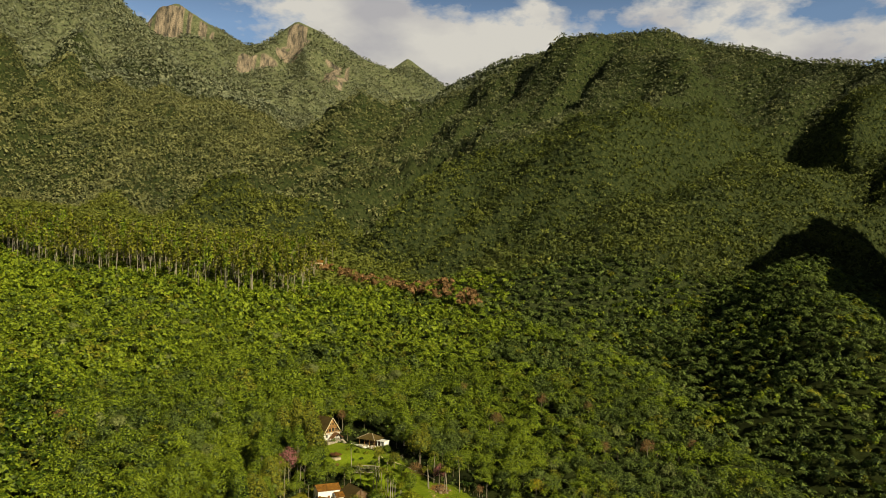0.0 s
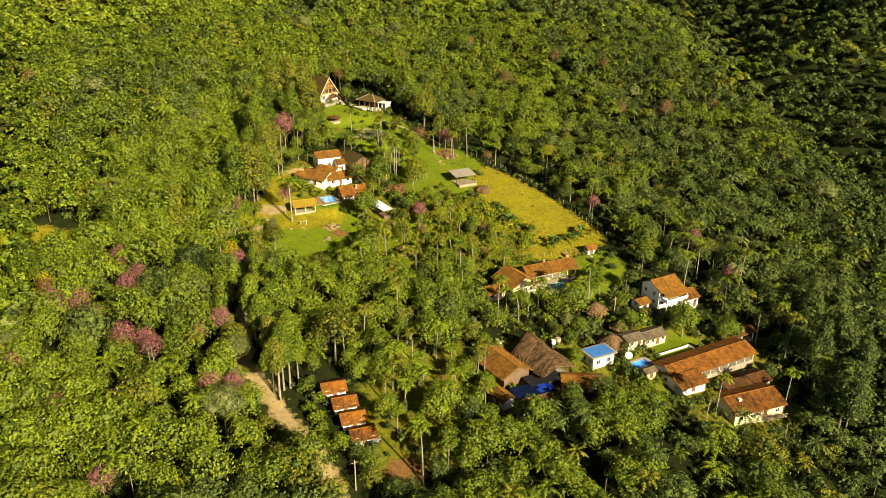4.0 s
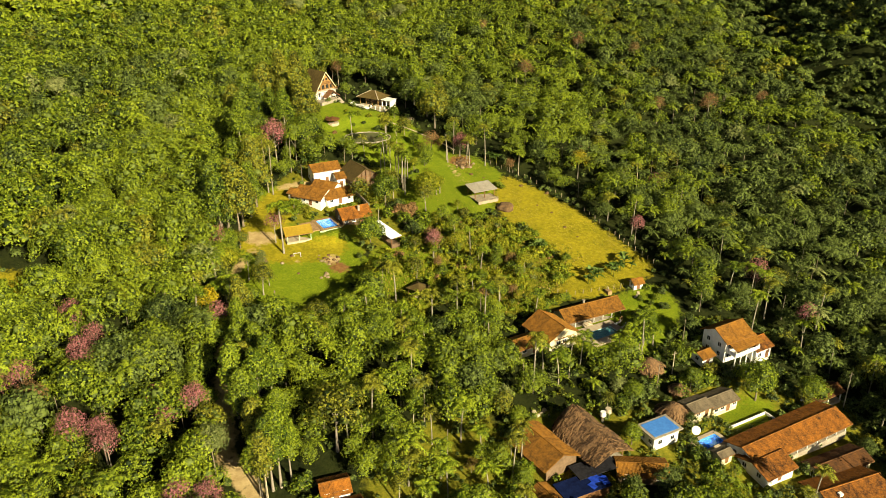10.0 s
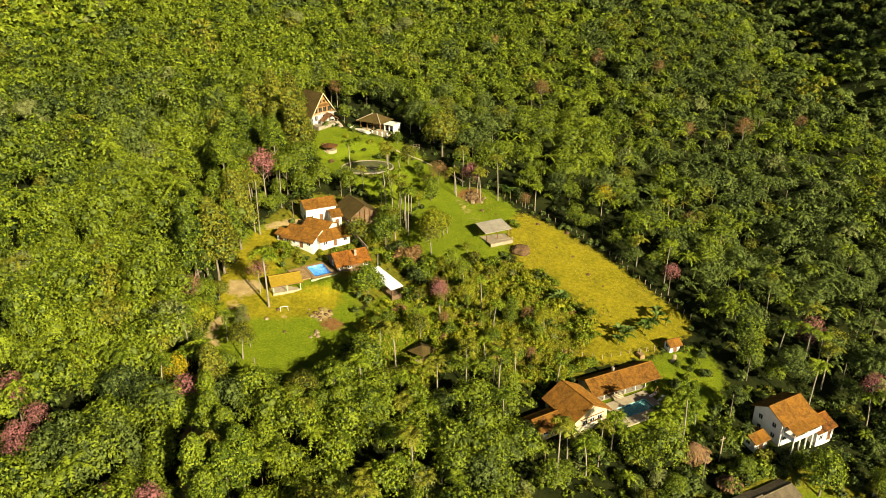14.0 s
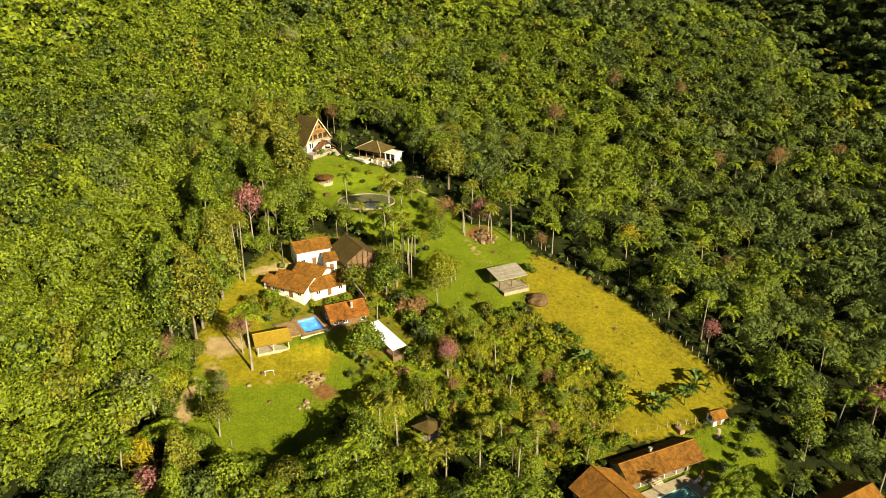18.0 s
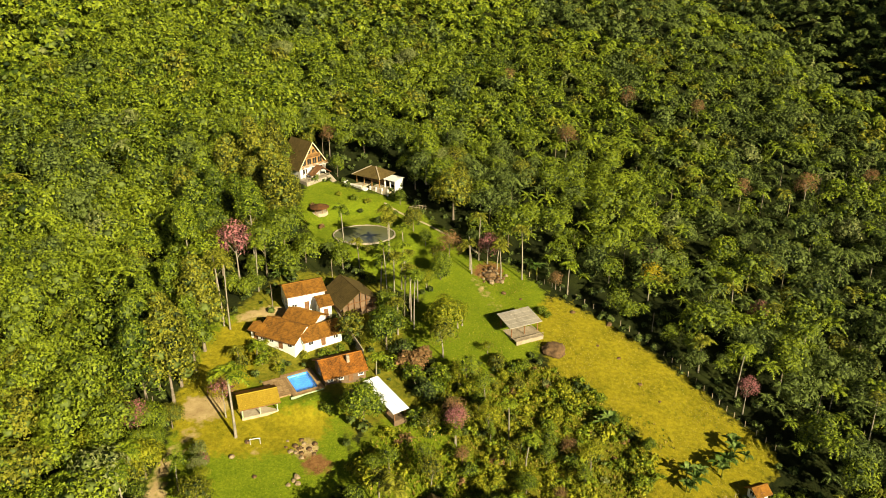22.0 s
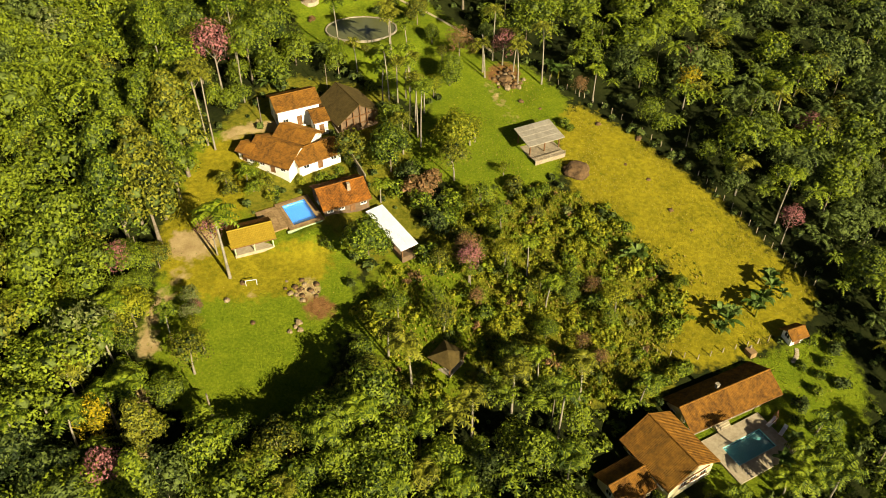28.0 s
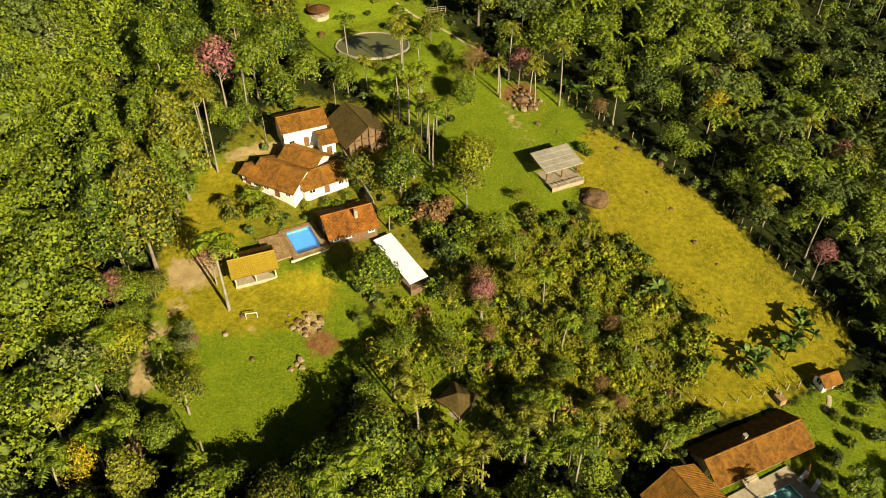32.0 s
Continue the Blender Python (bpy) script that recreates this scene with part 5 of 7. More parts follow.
bm = bmesh.new()
box(bm, 0, -4.8, -1.0, 7.0, 0.12, 1.15)
box(bm, 0, -4.8, 0.85, 7.0, 0.08, 0.08)
part("deck_edge", bm, TIMBER_GREY, root)
for k in range(5):
    bm = bmesh.new()
    box(bm, -3.4 + 1.7 * k, -4.8, 0.1, 0.08, 0.08, 0.85)
    part("baluster", bm, TIMBER_GREY, root)


def hip_roof(root, L, W, H, R, mat, over=0.5, ridge=None):
    """Four thick slopes that meet in a ridge or a point."""
    ridge = max(L - W, 0) if ridge is None else ridge
    a, b = L / 2 + over, W / 2 + over
    top = ((-ridge / 2, 0, H + R), (ridge / 2, 0, H + R))
    for quad in (((-a, -b, H), (a, -b, H), top[1], top[0]), ((a, b, H), (-a, b, H), top[0], top[1]), ((a, -b, H), (a, b, H), top[1], top[1]), ((-a, b, H), (-a, -b, H), top[0], top[0])):
        bm = bmesh.new()
        pts = [p for k, p in enumerate(quad) if k == 0 or p != quad[k - 1]]
        lo, hi = [bm.verts.new(p) for p in pts], [bm.verts.new((p[0], p[1], p[2] + 0.14)) for p in pts]
        bm.faces.new(lo[::-1])
        bm.faces.new(hi)
        for k in range(len(pts)):
            j = (k + 1) % len(pts)
            bm.faces.new((lo[k], lo[j], hi[j], hi[k]))
        bmesh.ops.recalc_face_normals(bm, faces=bm.faces)
        part("roof_slope", bm, mat, root)


root = site("hut", -12.2, 251.9, -37, "open hut with a dark pyramid roof on posts", "hut", 3.4)
hip_roof(root, 3.8, 3.8, 1.9, 1.1, SHINGLE, 0.4)
for sx in (-1, 1):
    for sy in (-1, 1):
        part("post", post(bmesh.new(), sx * 1.8, sy * 1.8, -0.4, 0.09, 2.35), TIMBER, root)
bm = bmesh.new()
box(bm, 0, 0, -0.7, 4.0, 4.0, 0.75)
part("floor", bm, STONE, root)

root = gable_house("tiny_house", "tiny white outhouse with a clay-tile roof at the fence", 46.2, 259.4, 21, 2.7, 2.2, 1.9, 0.7, front=1, left=1)

# -- the chalet, pavilion and gazebo by the pond
root = site("a_frame_house", -53.3, 376.2, -43, "timber A-frame chalet with a steep dark roof on a white base", "house", 8)
walls(root, 8.6, 9.4, 2.6, 0.3, PLASTER, 2.5, "base")
bm = bmesh.new()
tri = [(-4.9, 2.5), (4.9, 2.5), (0, 9.2)]
for x0, x1 in ((-4.0, 4.0),):
    a, b = [bm.verts.new((x0, y, z)) for y, z in tri], [bm.verts.new((x1, y, z)) for y, z in tri]
    bm.faces.new(a[::-1]), bm.faces.new(b)
    for k in range(3):
        j = (k + 1) % 3
        bm.faces.new((a[k], a[j], b[j], b[k]))
bmesh.ops.recalc_face_normals(bm, faces=bm.faces)
part("timber_gable", bm, TIMBER_LIGHT, root)
slope = math.atan2(7.4, 5.3)
for sign in (1, -1):
    m = Matrix.Translation((-0.2, 0, 9.6)) @ Matrix.Rotation(0 if sign > 0 else math.pi, 4, "Z") @ Matrix.Rotation(slope, 4, "X")
    joint("roof_slope", tiled("roof_slope", 10.2, 9.6, SHINGLE, 0.5, 0.5), root, "", m)
    bm = bmesh.new()
    bmesh.ops.create_cube(bm, size=1, matrix=Matrix.Translation((5.0, sign * 2.7, 5.9)) @ Matrix.Rotation(-sign * slope, 4, "X") @ Matrix.Diagonal((0.14, 9.4, 0.24, 1)))
    part("verge_board", bm, PLASTER_CREAM, root)
for y in (-3.0, -1.0, 1.0, 3.0):
    window(root, 4.0, y, 3.75, 1.5, 1.8, 0, trim=TIMBER_LIGHT)
for y in (-0.8, 0.8):
    window(root, 4.0, y, 6.7, 1.0, 1.1, 0, trim=TIMBER_LIGHT)
for y in (-3.0, 0.0, 3.0):
    window(root, 4.3, y, 1.2, 1.3, 1.4, 0, trim=TIMBER)
for z, reach, wide in ((2.45, 5.3, 9.6), (5.2, 4.7, 5.4)):
    bm = bmesh.new()
    box(bm, reach - 0.4, 0, z, 1.5 if z < 3 else 1.0, wide, 0.16)
    part("balcony", bm, PLASTER if z < 3 else TIMBER, root)
    bm = bmesh.new()
    n = int(wide / 0.45)
    for k in range(n + 1):
        box(bm, reach + 0.3, -wide / 2 + k * wide / n, z + 0.16, 0.07, 0.16, 0.8)
    box(bm, reach + 0.3, 0, z + 0.95, 0.12, wide, 0.09)
    part("railing", bm, TIMBER_LIGHT, root)
for y in (-3.8, -1.3, 1.3, 3.8):
    part("balcony_post", box(bmesh.new(), 5.5, y, -0.6, 0.18, 0.18, 3.05), PLASTER, root)
for sign in (1, -1):
    bm = bmesh.new()
    bmesh.ops.create_cube(bm, size=1, matrix=Matrix.Translation((7.6, sign * 1.6, 1.9)) @ Matrix.Rotation(-sign * 0.62, 4, "X") @ Matrix.Diagonal((2.6, 4.2, 0.14, 1)))
    part("porch_roof", bm, TIMBER, root)
bm = bmesh.new()
box(bm, -2.6, -4.9, 3.2, 0.8, 0.8, 4.2)
part("chimney", bm, TIMBER_LIGHT, root)
bm = bmesh.new()
box(bm, 6.8, -1.5, -2.0, 4.2, 9.0, 1.5)
part("terrace", bm, STONE, root)
for k in range(8):
    part("terrace_post", box(bmesh.new(), 8.8, -5.8 + 1.2 * k, -0.5, 0.1, 0.1, 1.0), TIMBER_GREY, root)
part("terrace_rail", box(bmesh.new(), 8.8, -1.6, 0.45, 0.1, 8.6, 0.1), TIMBER_GREY, root)
bm = bmesh.new()
for k in range(9):
    box(bm, 9.0 + 0.3 * k, 2.2, -2.6 - 0.17 * k + 2.1, 0.32, 1.6, 0.5)
part("steps", bm, STONE, root)

root = site("pavilion", -31.6, 371.2, -32, "white pavilion with a dark hipped roof, terrace and flat-roofed annex", "pavilion", 7.5)
bm = bmesh.new()
box(bm, 0, 1.6, -1.5, 8.0, 2.4, 4.2)
part("wall", bm, PLASTER_BROWN, root)
hip_roof(root, 8.6, 6.4, 2.7, 2.3, SHINGLE, 0.9, ridge=1.6)
for sx, sy in ((-1, -1), (1, -1)):
    a, b = Vector((sx * 5.2, sy * 4.1, 2.84)), Vector((sx * 0.8, 0, 5.16))
    bm = bmesh.new()
    bmesh.ops.create_cube(bm, size=1, matrix=Matrix.Translation((a + b) / 2) @ (b - a).to_track_quat("X", "Z").to_matrix().to_4x4() @ Matrix.Diagonal(((b - a).length, 0.3, 0.22, 1)))
    part("hip_beam", bm, TIMBER_GREY, root)
for k in range(4):
    part("post", box(bmesh.new(), -4.2 + 2.8 * k, -3.0, 0, 0.22, 0.22, 2.85), TIMBER_LIGHT, root)
bm = bmesh.new()
box(bm, -3.6, -3.2, -1.6, 6.6, 5.6, 1.75)
part("terrace", bm, PAVING, root)
bm = bmesh.new()
box(bm, 4.4, -2.2, -1.6, 6.6, 4.4, 1.3)
part("terrace", bm, PAVING, root, "lower paved terrace")
for k in range(6):
    part("step", box(bmesh.new(), 0.4, -5.0 - 0.32 * k, -1.7, 1.9, 0.34, 1.6 - 0.2 * k), PLASTER, root)
bm = bmesh.new()
for x0, y0, sx, sy, h in ((5.0, 2.4, 4.0, 0.2, 3.7), (8.6, 0.6, 0.2, 3.8, 3.7), (6.8, -1.2, 0.3, 0.3, 3.7), (4.9, -1.2, 0.3, 0.3, 3.7), (8.6, -1.2, 0.3, 0.3, 3.7)):
    box(bm, x0 + (1.7 if sx == 4.0 else 0), y0, -1.5, sx, sy, h)
part("annex", bm, PLASTER, root)
part("annex_roof", box(bmesh.new(), 6.8, 0.6, 2.2, 4.6, 4.6, 0.16), PLASTER, root)
for k in range(4):
    part("pier", box(bmesh.new(), 1.8 + 2.1 * k, -4.3, -1.6, 0.4, 0.4, 2.0), PLASTER, root)
part("parapet", box(bmesh.new(), -3.6, -5.9, -1.7, 6.6, 0.2, 2.3), PLASTER, root)
part("parapet", box(bmesh.new(), -6.8, -3.2, -1.7, 0.2, 5.4, 2.3), PLASTER, root)
for k in range(2):
    window(root, -2 + 3.6 * k, 0.4, 1.4, 1.5, 1.6, -90, trim=TIMBER_LIGHT)

root = site("gazebo", -45.3, 352.0, 0, "round gazebo with a conical brown roof on a white plinth", "gazebo", 3.4)
part("plinth", post(bmesh.new(), 0, 0, -0.8, 2.3, 0.95, 8), PAVING, root)
part("roof", post(bmesh.new(), 0, 0, 1.45, 2.75, 1.0, 14, 0.1), TILE_DARK, root)
for k in range(6):
    part("post", post(bmesh.new(), 1.9 * math.cos(k * 1.047), 1.9 * math.sin(k * 1.047), 0.1, 0.09, 1.4), TIMBER, root)

# -- the house with the teal pool
root = veranda_house("long_house", "long low house with a clay-tile roof and veranda beside a pool", 31.2, 247.2, 25, 17.0, 5.8, 2.6, 1.6, wall=PLASTER_CREAM, roof=TILE, over=0.8, depth=2.4, front=6, posts=7)
bm = bmesh.new()
box(bm, -1.0, 0.8, 4.0, 0.5, 0.5, 0.85)
box(bm, -1.0, 0.8, 4.85, 0.64, 0.64, 0.1)
part("chimney", bm, STONE, root)
root = gable_house("gabled_house", "cream house with a large clay-tile gable roof", 20.3, 236.6, -59, 9.6, 8.4, 3.1, 2.4, wall=PLASTER_CREAM, roof=TILE, over=0.8, front=3, left=2)
bm = bmesh.new()
box(bm, 4.9, 0.2, 1.2, 0.14, 5.2, 0.14)
box(bm, 4.9, 0.2, 2.6, 0.14, 6.2, 0.14)
part("gable_beam", bm, TIMBER, root)
for k in (-1.6, 0.3, 2.2):
    window(root, 4.8, k, 1.6, 1.2, 1.3, 0)
gable_house("house_annex", "low annex with a clay-tile roof", 13.2, 232.0, 30, 5.8, 5.0, 2.3, 1.1, wall=PLASTER_CREAM, roof=TILE, front=2, left=1)

# -- the village by the stream
root = gable_house("tall_house", "white house of two storeys with a clay-tile roof, balcony and arcade", 63.1, 235.8, 29, 8.6, 7.0, 5.4, 1.9, roof=TILE, over=0.7, front=0, left=0, deep=2.5)
for z in (1.3, 3.8):
    for k in range(3):
        window(root, -2.8 + 2.8 * k, -3.5, z, 1.2, 1.3, -90)
    for k in range(2):
        window(root, -4.3, -1.7 + 3.4 * k, z, 1.0, 1.2, 180)
bm = bmesh.new()
box(bm, 0.4, -4.9, 2.2, 8.2, 2.7, 0.2)
part("balcony", bm, PLASTER, root)
for x0, y0, sx, sy in ((0.4, -6.2, 8.2, 0.12), (-3.64, -4.9, 0.12, 2.5), (4.44, -4.9, 0.12, 2.5)):
    bm = bmesh.new()
    box(bm, x0, y0, 2.4, sx, sy, 0.85)
    part("parapet", bm, PLASTER, root)
joint("porch_roof", tiled("porch_roof", 9.2, 3.3, TILE), root, "clay-tile roof over the balcony", Matrix.Translation((0.7, -3.45, 5.05)) @ Matrix.Rotation(radians(17), 4, "X"))
for k in range(5):
    part("arcade_post", post(bmesh.new(), -3.5 + 1.95 * k, -6.1, -2.0, 0.15, 4.25), PLASTER, root)
    if k % 2 == 0:
        part("balcony_post", post(bmesh.new(), -3.5 + 1.95 * k, -6.1, 3.2, 0.09, 0.98), PLASTER, root)
gable_house("side_house", "lower tiled side house beside the tall white house", 70.1, 235.9, 29, 5.2, 6.0, 3.2, 1.3, roof=TILE_OLD, front=2, left=1)
gable_house("garage", "small tiled garage beside the tall white house", 56.0, 230.9, 29, 3.6, 3.4, 2.2, 0.7, roof=TILE, front=1, left=1, category="garage")
root = gable_house("low_house", "long low white house with grey sheet roofs", 49.4, 213.8, 28, 5.0, 4.4, 2.2, 0.7, wall=PLASTER_CREAM, roof=SHEET_BROWN, over=0.4, front=2, left=1)
gable_house("low_house", "low white house with a brown sheet roof on a lawn", 55.6, 217.4, 28, 7.4, 4.6, 2.3, 0.8, wall=PLASTER_CREAM, roof=SHEET_BROWN, over=0.4, front=4, left=1)

root = site("pool_house", 39.3, 205.5, 27, "white pool house with a flat roof coated bright blue", "house", 5.4)
walls(root, 6.6, 4.4, 3.0, 0.02, PLASTER)
bm = bmesh.new()
box(bm, 0, 0, 3.02, 8.0, 5.6, 0.22)
part("roof_slab", bm, STONE, root)
bm = bmesh.new()
box(bm, 0, 0, 3.242, 6.6, 4.5, 0.06)
part("roof_coating", bm, BLUE_MAT, root)
openings(root, 6.6, 4.4, 3.0, 2, 2)
root = veranda_house("tiled_hall", "long hall with a weathered clay-tile roof and open veranda", 67.6, 206.9, 28, 28.0, 7.8, 2.5, 1.3, wall=PLASTER, roof=TILE_OLD, over=0.8, depth=3.6, front=8, posts=10, room=6)
for s in (-11, 0, 11):
    SITES.append((68.6 + s * 0.88, 207.4 + s * 0.47, 6.0))
gable_house("hall_wing", "front wing of the hall with a weathered clay-tile roof", 59.6, 198.6, 28, 8.0, 7.4, 2.1, 1.2, roof=TILE_OLD, over=0.7, front=3, left=2)
open_house("dark_shelter", "open shelter with a dark roof on white posts", 81.2, 221.4, 29, 9.4, 3.8, 2.6, 0.8, TILE_DARK, back=WHITE_PAINT)
root = gable_house("corner_house", "white house with a broad weathered clay-tile roof and balcony", 73.9, 192.4, 20, 14.4, 9.0, 3.3, 1.7, wall=PLASTER_CREAM, roof=TILE_OLD, over=0.8, front=4, left=2, deep=3.5)
bm = bmesh.new()
box(bm, 4.4, -5.2, -0.1, 6.0, 1.6, 0.16)
part("balcony", bm, TIMBER_GREY, root)
bm = bmesh.new()
for k in range(11):
    box(bm, 1.5 + 0.58 * k, -5.95, 0.05, 0.06, 0.06, 0.9)
box(bm, 4.4, -5.95, 0.9, 6.0, 0.08, 0.08)
part("railing", bm, TIMBER_GREY, root)
bm = bmesh.new()
box(bm, -4.0, -1.6, 3.9, 0.8, 0.8, 1.1)
part("chimney", bm, PLASTER, root)
gable_house("rear_house", "rear house with a dark weathered roof", 75.6, 200.6, 24, 13.4, 5.2, 2.4, 0.9, wall=PLASTER_CREAM, roof=TILE_DARK, front=4, left=1, room=5)
root = gable_house("long_cottage", "long cottage with a bright clay-tile roof and timber gable", 13.8, 200.4, -57, 12.6, 7.8, 2.0, 1.9, wall=PLASTER_BROWN, roof=TILE, over=0.8, front=4, left=2)
gable_house("cottage_annex", "small annex with a clay-tile lean-to roof", 13.4, 188.2, -57, 4.6, 3.2, 2.1, 0.7, roof=TILE, front=1, left=1)

def straw(root, count, surface, seed, length=0.13):
    """Loose bundles of straw running down a thatched roof."""
    rng = np.random.default_rng(seed)
    pts, faces = [], []
    for k in range(count):
        s, v = rng.uniform(0.0, 1.0), rng.uniform(-1.0, 1.0)
        run = length * rng.uniform(0.6, 1.8) * (1 if v > 0 else -1)
        a, b = np.array(surface(s, v)), np.array(surface(s + rng.normal() * 0.02, float(np.clip(v + run, -1.06, 1.06))))
        side = unit(np.cross(b - a, (0, 0, 1)))[None][0] * rng.uniform(0.10, 0.22)
        rise = np.array((0, 0, rng.uniform(0.08, 0.30)))
        n = len(pts)
        pts += [a + side + rise * 0.4, a - side + rise * 0.4, a + rise, b + side * 0.7 + rise * 0.2, b - side * 0.7 + rise * 0.2, b + rise * 0.7]
        faces += [(n, n + 2, n + 5), (n, n + 5, n + 3), (n + 2, n + 1, n + 4), (n + 2, n + 4, n + 5)]
    ob = joint("straw", soup("straw", np.array(pts), np.array(faces), [THATCH]), root)
    return tagged(ob, "loose brown straw bundles", kind="stuff")


def hall_thatch(s, v):
    """The swept ridge and ragged sides of the great thatched roof, s along it and v across."""
    top = 7.6 - 3.2 * s - 1.0 * (2 * s - 1) ** 4
    half = 5.5 - 0.4 * s
    if s < 0.16:
        half *= 0.55 + 2.8 * s
        top *= 0.62 + 2.4 * s
    w = min(abs(v), 1.0)
    return (-7.6 + 15.2 * s, v * half, 1.7 + (top - 1.7) * (1 - w) ** 0.85 - 0.9 * max(abs(v) - 1, 0) + 0.25 * math.sin(9 * s + 2 * v))


root = site("thatched_hall", 23.9, 203.2, -58, "large hall under a steep brown thatched roof", "hall", 7.2)
bm = bmesh.new()
steps = 26
for k in range(steps + 1):
    s = k / steps
    x = -7.6 + 15.2 * s
    top = 7.6 - 3.2 * s - 1.0 * (2 * s - 1) ** 4
    half = 5.5 - 0.4 * s
    if s < 0.16:
        half *= 0.55 + 2.8 * s
        top *= 0.62 + 2.4 * s
    for j in range(9):
        v = j / 4 - 1
        bm.verts.new((x, v * half, 1.7 + (top - 1.7) * (1 - abs(v)) ** 0.85 + 0.16 * math.sin(5.1 * k + 3 * j) + 0.35 * noise.noise(Vector((k * 0.35, j * 0.5, 2)))))
bm.verts.ensure_lookup_table()
for k in range(steps):
    for j in range(8):
        a = k * 9 + j
        bm.faces.new((bm.verts[a], bm.verts[a + 9], bm.verts[a + 10], bm.verts[a + 1]))
ring = bmesh.ops.extrude_face_region(bm, geom=list(bm.faces))
bmesh.ops.translate(bm, vec=(0, 0, -0.35), verts=[v for v in ring["geom"] if isinstance(v, bmesh.types.BMVert)])
bmesh.ops.recalc_face_normals(bm, faces=bm.faces)
part("thatch", bm, THATCH, root)
straw(root, 1500, lambda s, v: hall_thatch(s, v), 11)
for sy in (-1, 1):
    for k in range(6):
        part("post", post(bmesh.new(), -5.6 + 2.4 * k, sy * 3.6, -1.2, 0.14, 3.6), TIMBER, root)
bm = bmesh.new()
box(bm, 0.4, 0, -1.8, 13.0, 7.2, 1.9)
part("floor", bm, STONE, root)

root = site("tarp_shelter", 20.6, 190.4, 24, "low dark shelter roof covered with blue tarpaulins", "shelter", 5.2)
walls(root, 9.6, 4.4, 2.2, 0.05, TIMBER)
bm = bmesh.new()
box(bm, 0, 0, 2.3, 10.4, 5.0, 0.12)
part("roof", bm, NAVY_SHEET, root, "dark navy tarpaulin roof")
for x0, y0, sx, sy, tn in ((3.0, 0.7, 2.2, 3.0, 0.1), (4.6, -0.8, 1.4, 2.4, -0.15), (1.6, -1.2, 1.2, 1.8, 0.3)):
    bm = bmesh.new()
    bmesh.ops.create_grid(bm, x_segments=6, y_segments=6, size=0.5, matrix=Matrix.Translation((x0, y0, 2.50)) @ Matrix.Rotation(tn, 4, "Z") @ Matrix.Diagonal((sx, sy, 1, 1)))
    for v in bm.verts:
        v.co.z += 0.06 * math.sin(4 * v.co.x + 3 * v.co.y)
    ring = bmesh.ops.extrude_face_region(bm, geom=list(bm.faces))
    bmesh.ops.translate(bm, vec=(0, 0, 0.03), verts=[v for v in ring["geom"] if isinstance(v, bmesh.types.BMVert)])
    bmesh.ops.recalc_face_normals(bm, faces=bm.faces)
    part("tarpaulin", bm, TARP, root)

for k, (cx, cy) in enumerate(((-27.0, 188.4), (-23.9, 183.6), (-21.5, 178.8), (-18.8, 174.0))):
    gable_house("cabin", "small white cabin with clay-tile roof in a roadside row", cx, cy, 18, 5.2, 4.3, 1.9, 0.95, roof=TILE_OLD, over=0.6, front=3, left=1, category="cabin", group="cabins by the road")

for cx, cy, r in ((42.1, 226.4, 2.9), (44.0, 211.9, 3.2), (47.2, 219.0, 2.0)):
    root = site("thatched_hut", cx, cy, 0, "low round hut with a brown thatched roof", "hut", r + 0.6)
    part("wall", post(bmesh.new(), 0, 0, -0.8, r * 0.8, 2.3, 12), TIMBER, root)
    bm = post(bmesh.new(), 0, 0, 1.3, r * 1.15, r * 0.75, 16, r * 0.25)
    part("thatch", bm, THATCH, root)
    straw(root, 260, lambda s, v, r=r: (abs(v) * r * 1.25 * math.cos(6.283 * s), abs(v) * r * 1.25 * math.sin(6.283 * s), 1.3 + r * 0.80 * (1.0 - abs(v))), int(cx), 0.2)

# -- roofs between the thatched hall and the pool house
gable_house("link_house", "low house with a golden clay-tile roof among the trees", 33.4, 195.9, -4, 9.6, 5.0, 1.9, 0.9, wall=PLASTER_BROWN, roof=TILE, over=0.6, front=3, left=1, room=4.6)
# the near-black roof is widened to stand for the thatch's shadow as well
root = site("lean_to", 23.8, 195.4, 24, "dark lean-to roof beside the thatched hall, widened to stand for shade", "lean-to", 3.4)
bm = bmesh.new()
box(bm, 0, 0, 1.9, 9.4, 4.4, 0.12)
part("roof", bm, DARK_SHEET, root)
for sx in (-1, 1):
    for sy in (-1, 1):
        part("post", post(bmesh.new(), sx * 4.4, sy * 2.0, -1.4, 0.08, 3.35), TIMBER, root)
root = site("pump_house", 50.9, 199.6, 28, "small shed with a grey-brown sheet roof beside the pool", "shed", 1.8)
walls(root, 3.0, 2.4, 1.9, 0.4, PLASTER_CREAM)
gable_roof(root, 3.0, 2.4, 1.9, 0.4, SHEET_BROWN, 0.3)
window(root, 0, -1.2, 1.0, 0.8, 1.8, -90, True)


# ---- pools, pond, yards ---------------------------------------------------------
def slab(bm, outer, inner, z, thick):
    """A flat ring between two rectangles (half sizes), as four thick bars."""
    (a, b), (c, d) = outer, inner
    box(bm, -(a + c) / 2, 0, z - thick, a - c, 2 * b, thick)
    box(bm, (a + c) / 2, 0, z - thick, a - c, 2 * b, thick)
    box(bm, 0, -(b + d) / 2, z - thick, 2 * c, b - d, thick)
    box(bm, 0, (b + d) / 2, z - thick, 2 * c, b - d, thick)
    return bm


CLAY_PAVING = material("clay_paving", (0.22, 0.14, 0.06), (0.40, 0.27, 0.13), rough=0.9, grain=2.0, patch=0.5, each=0.4)


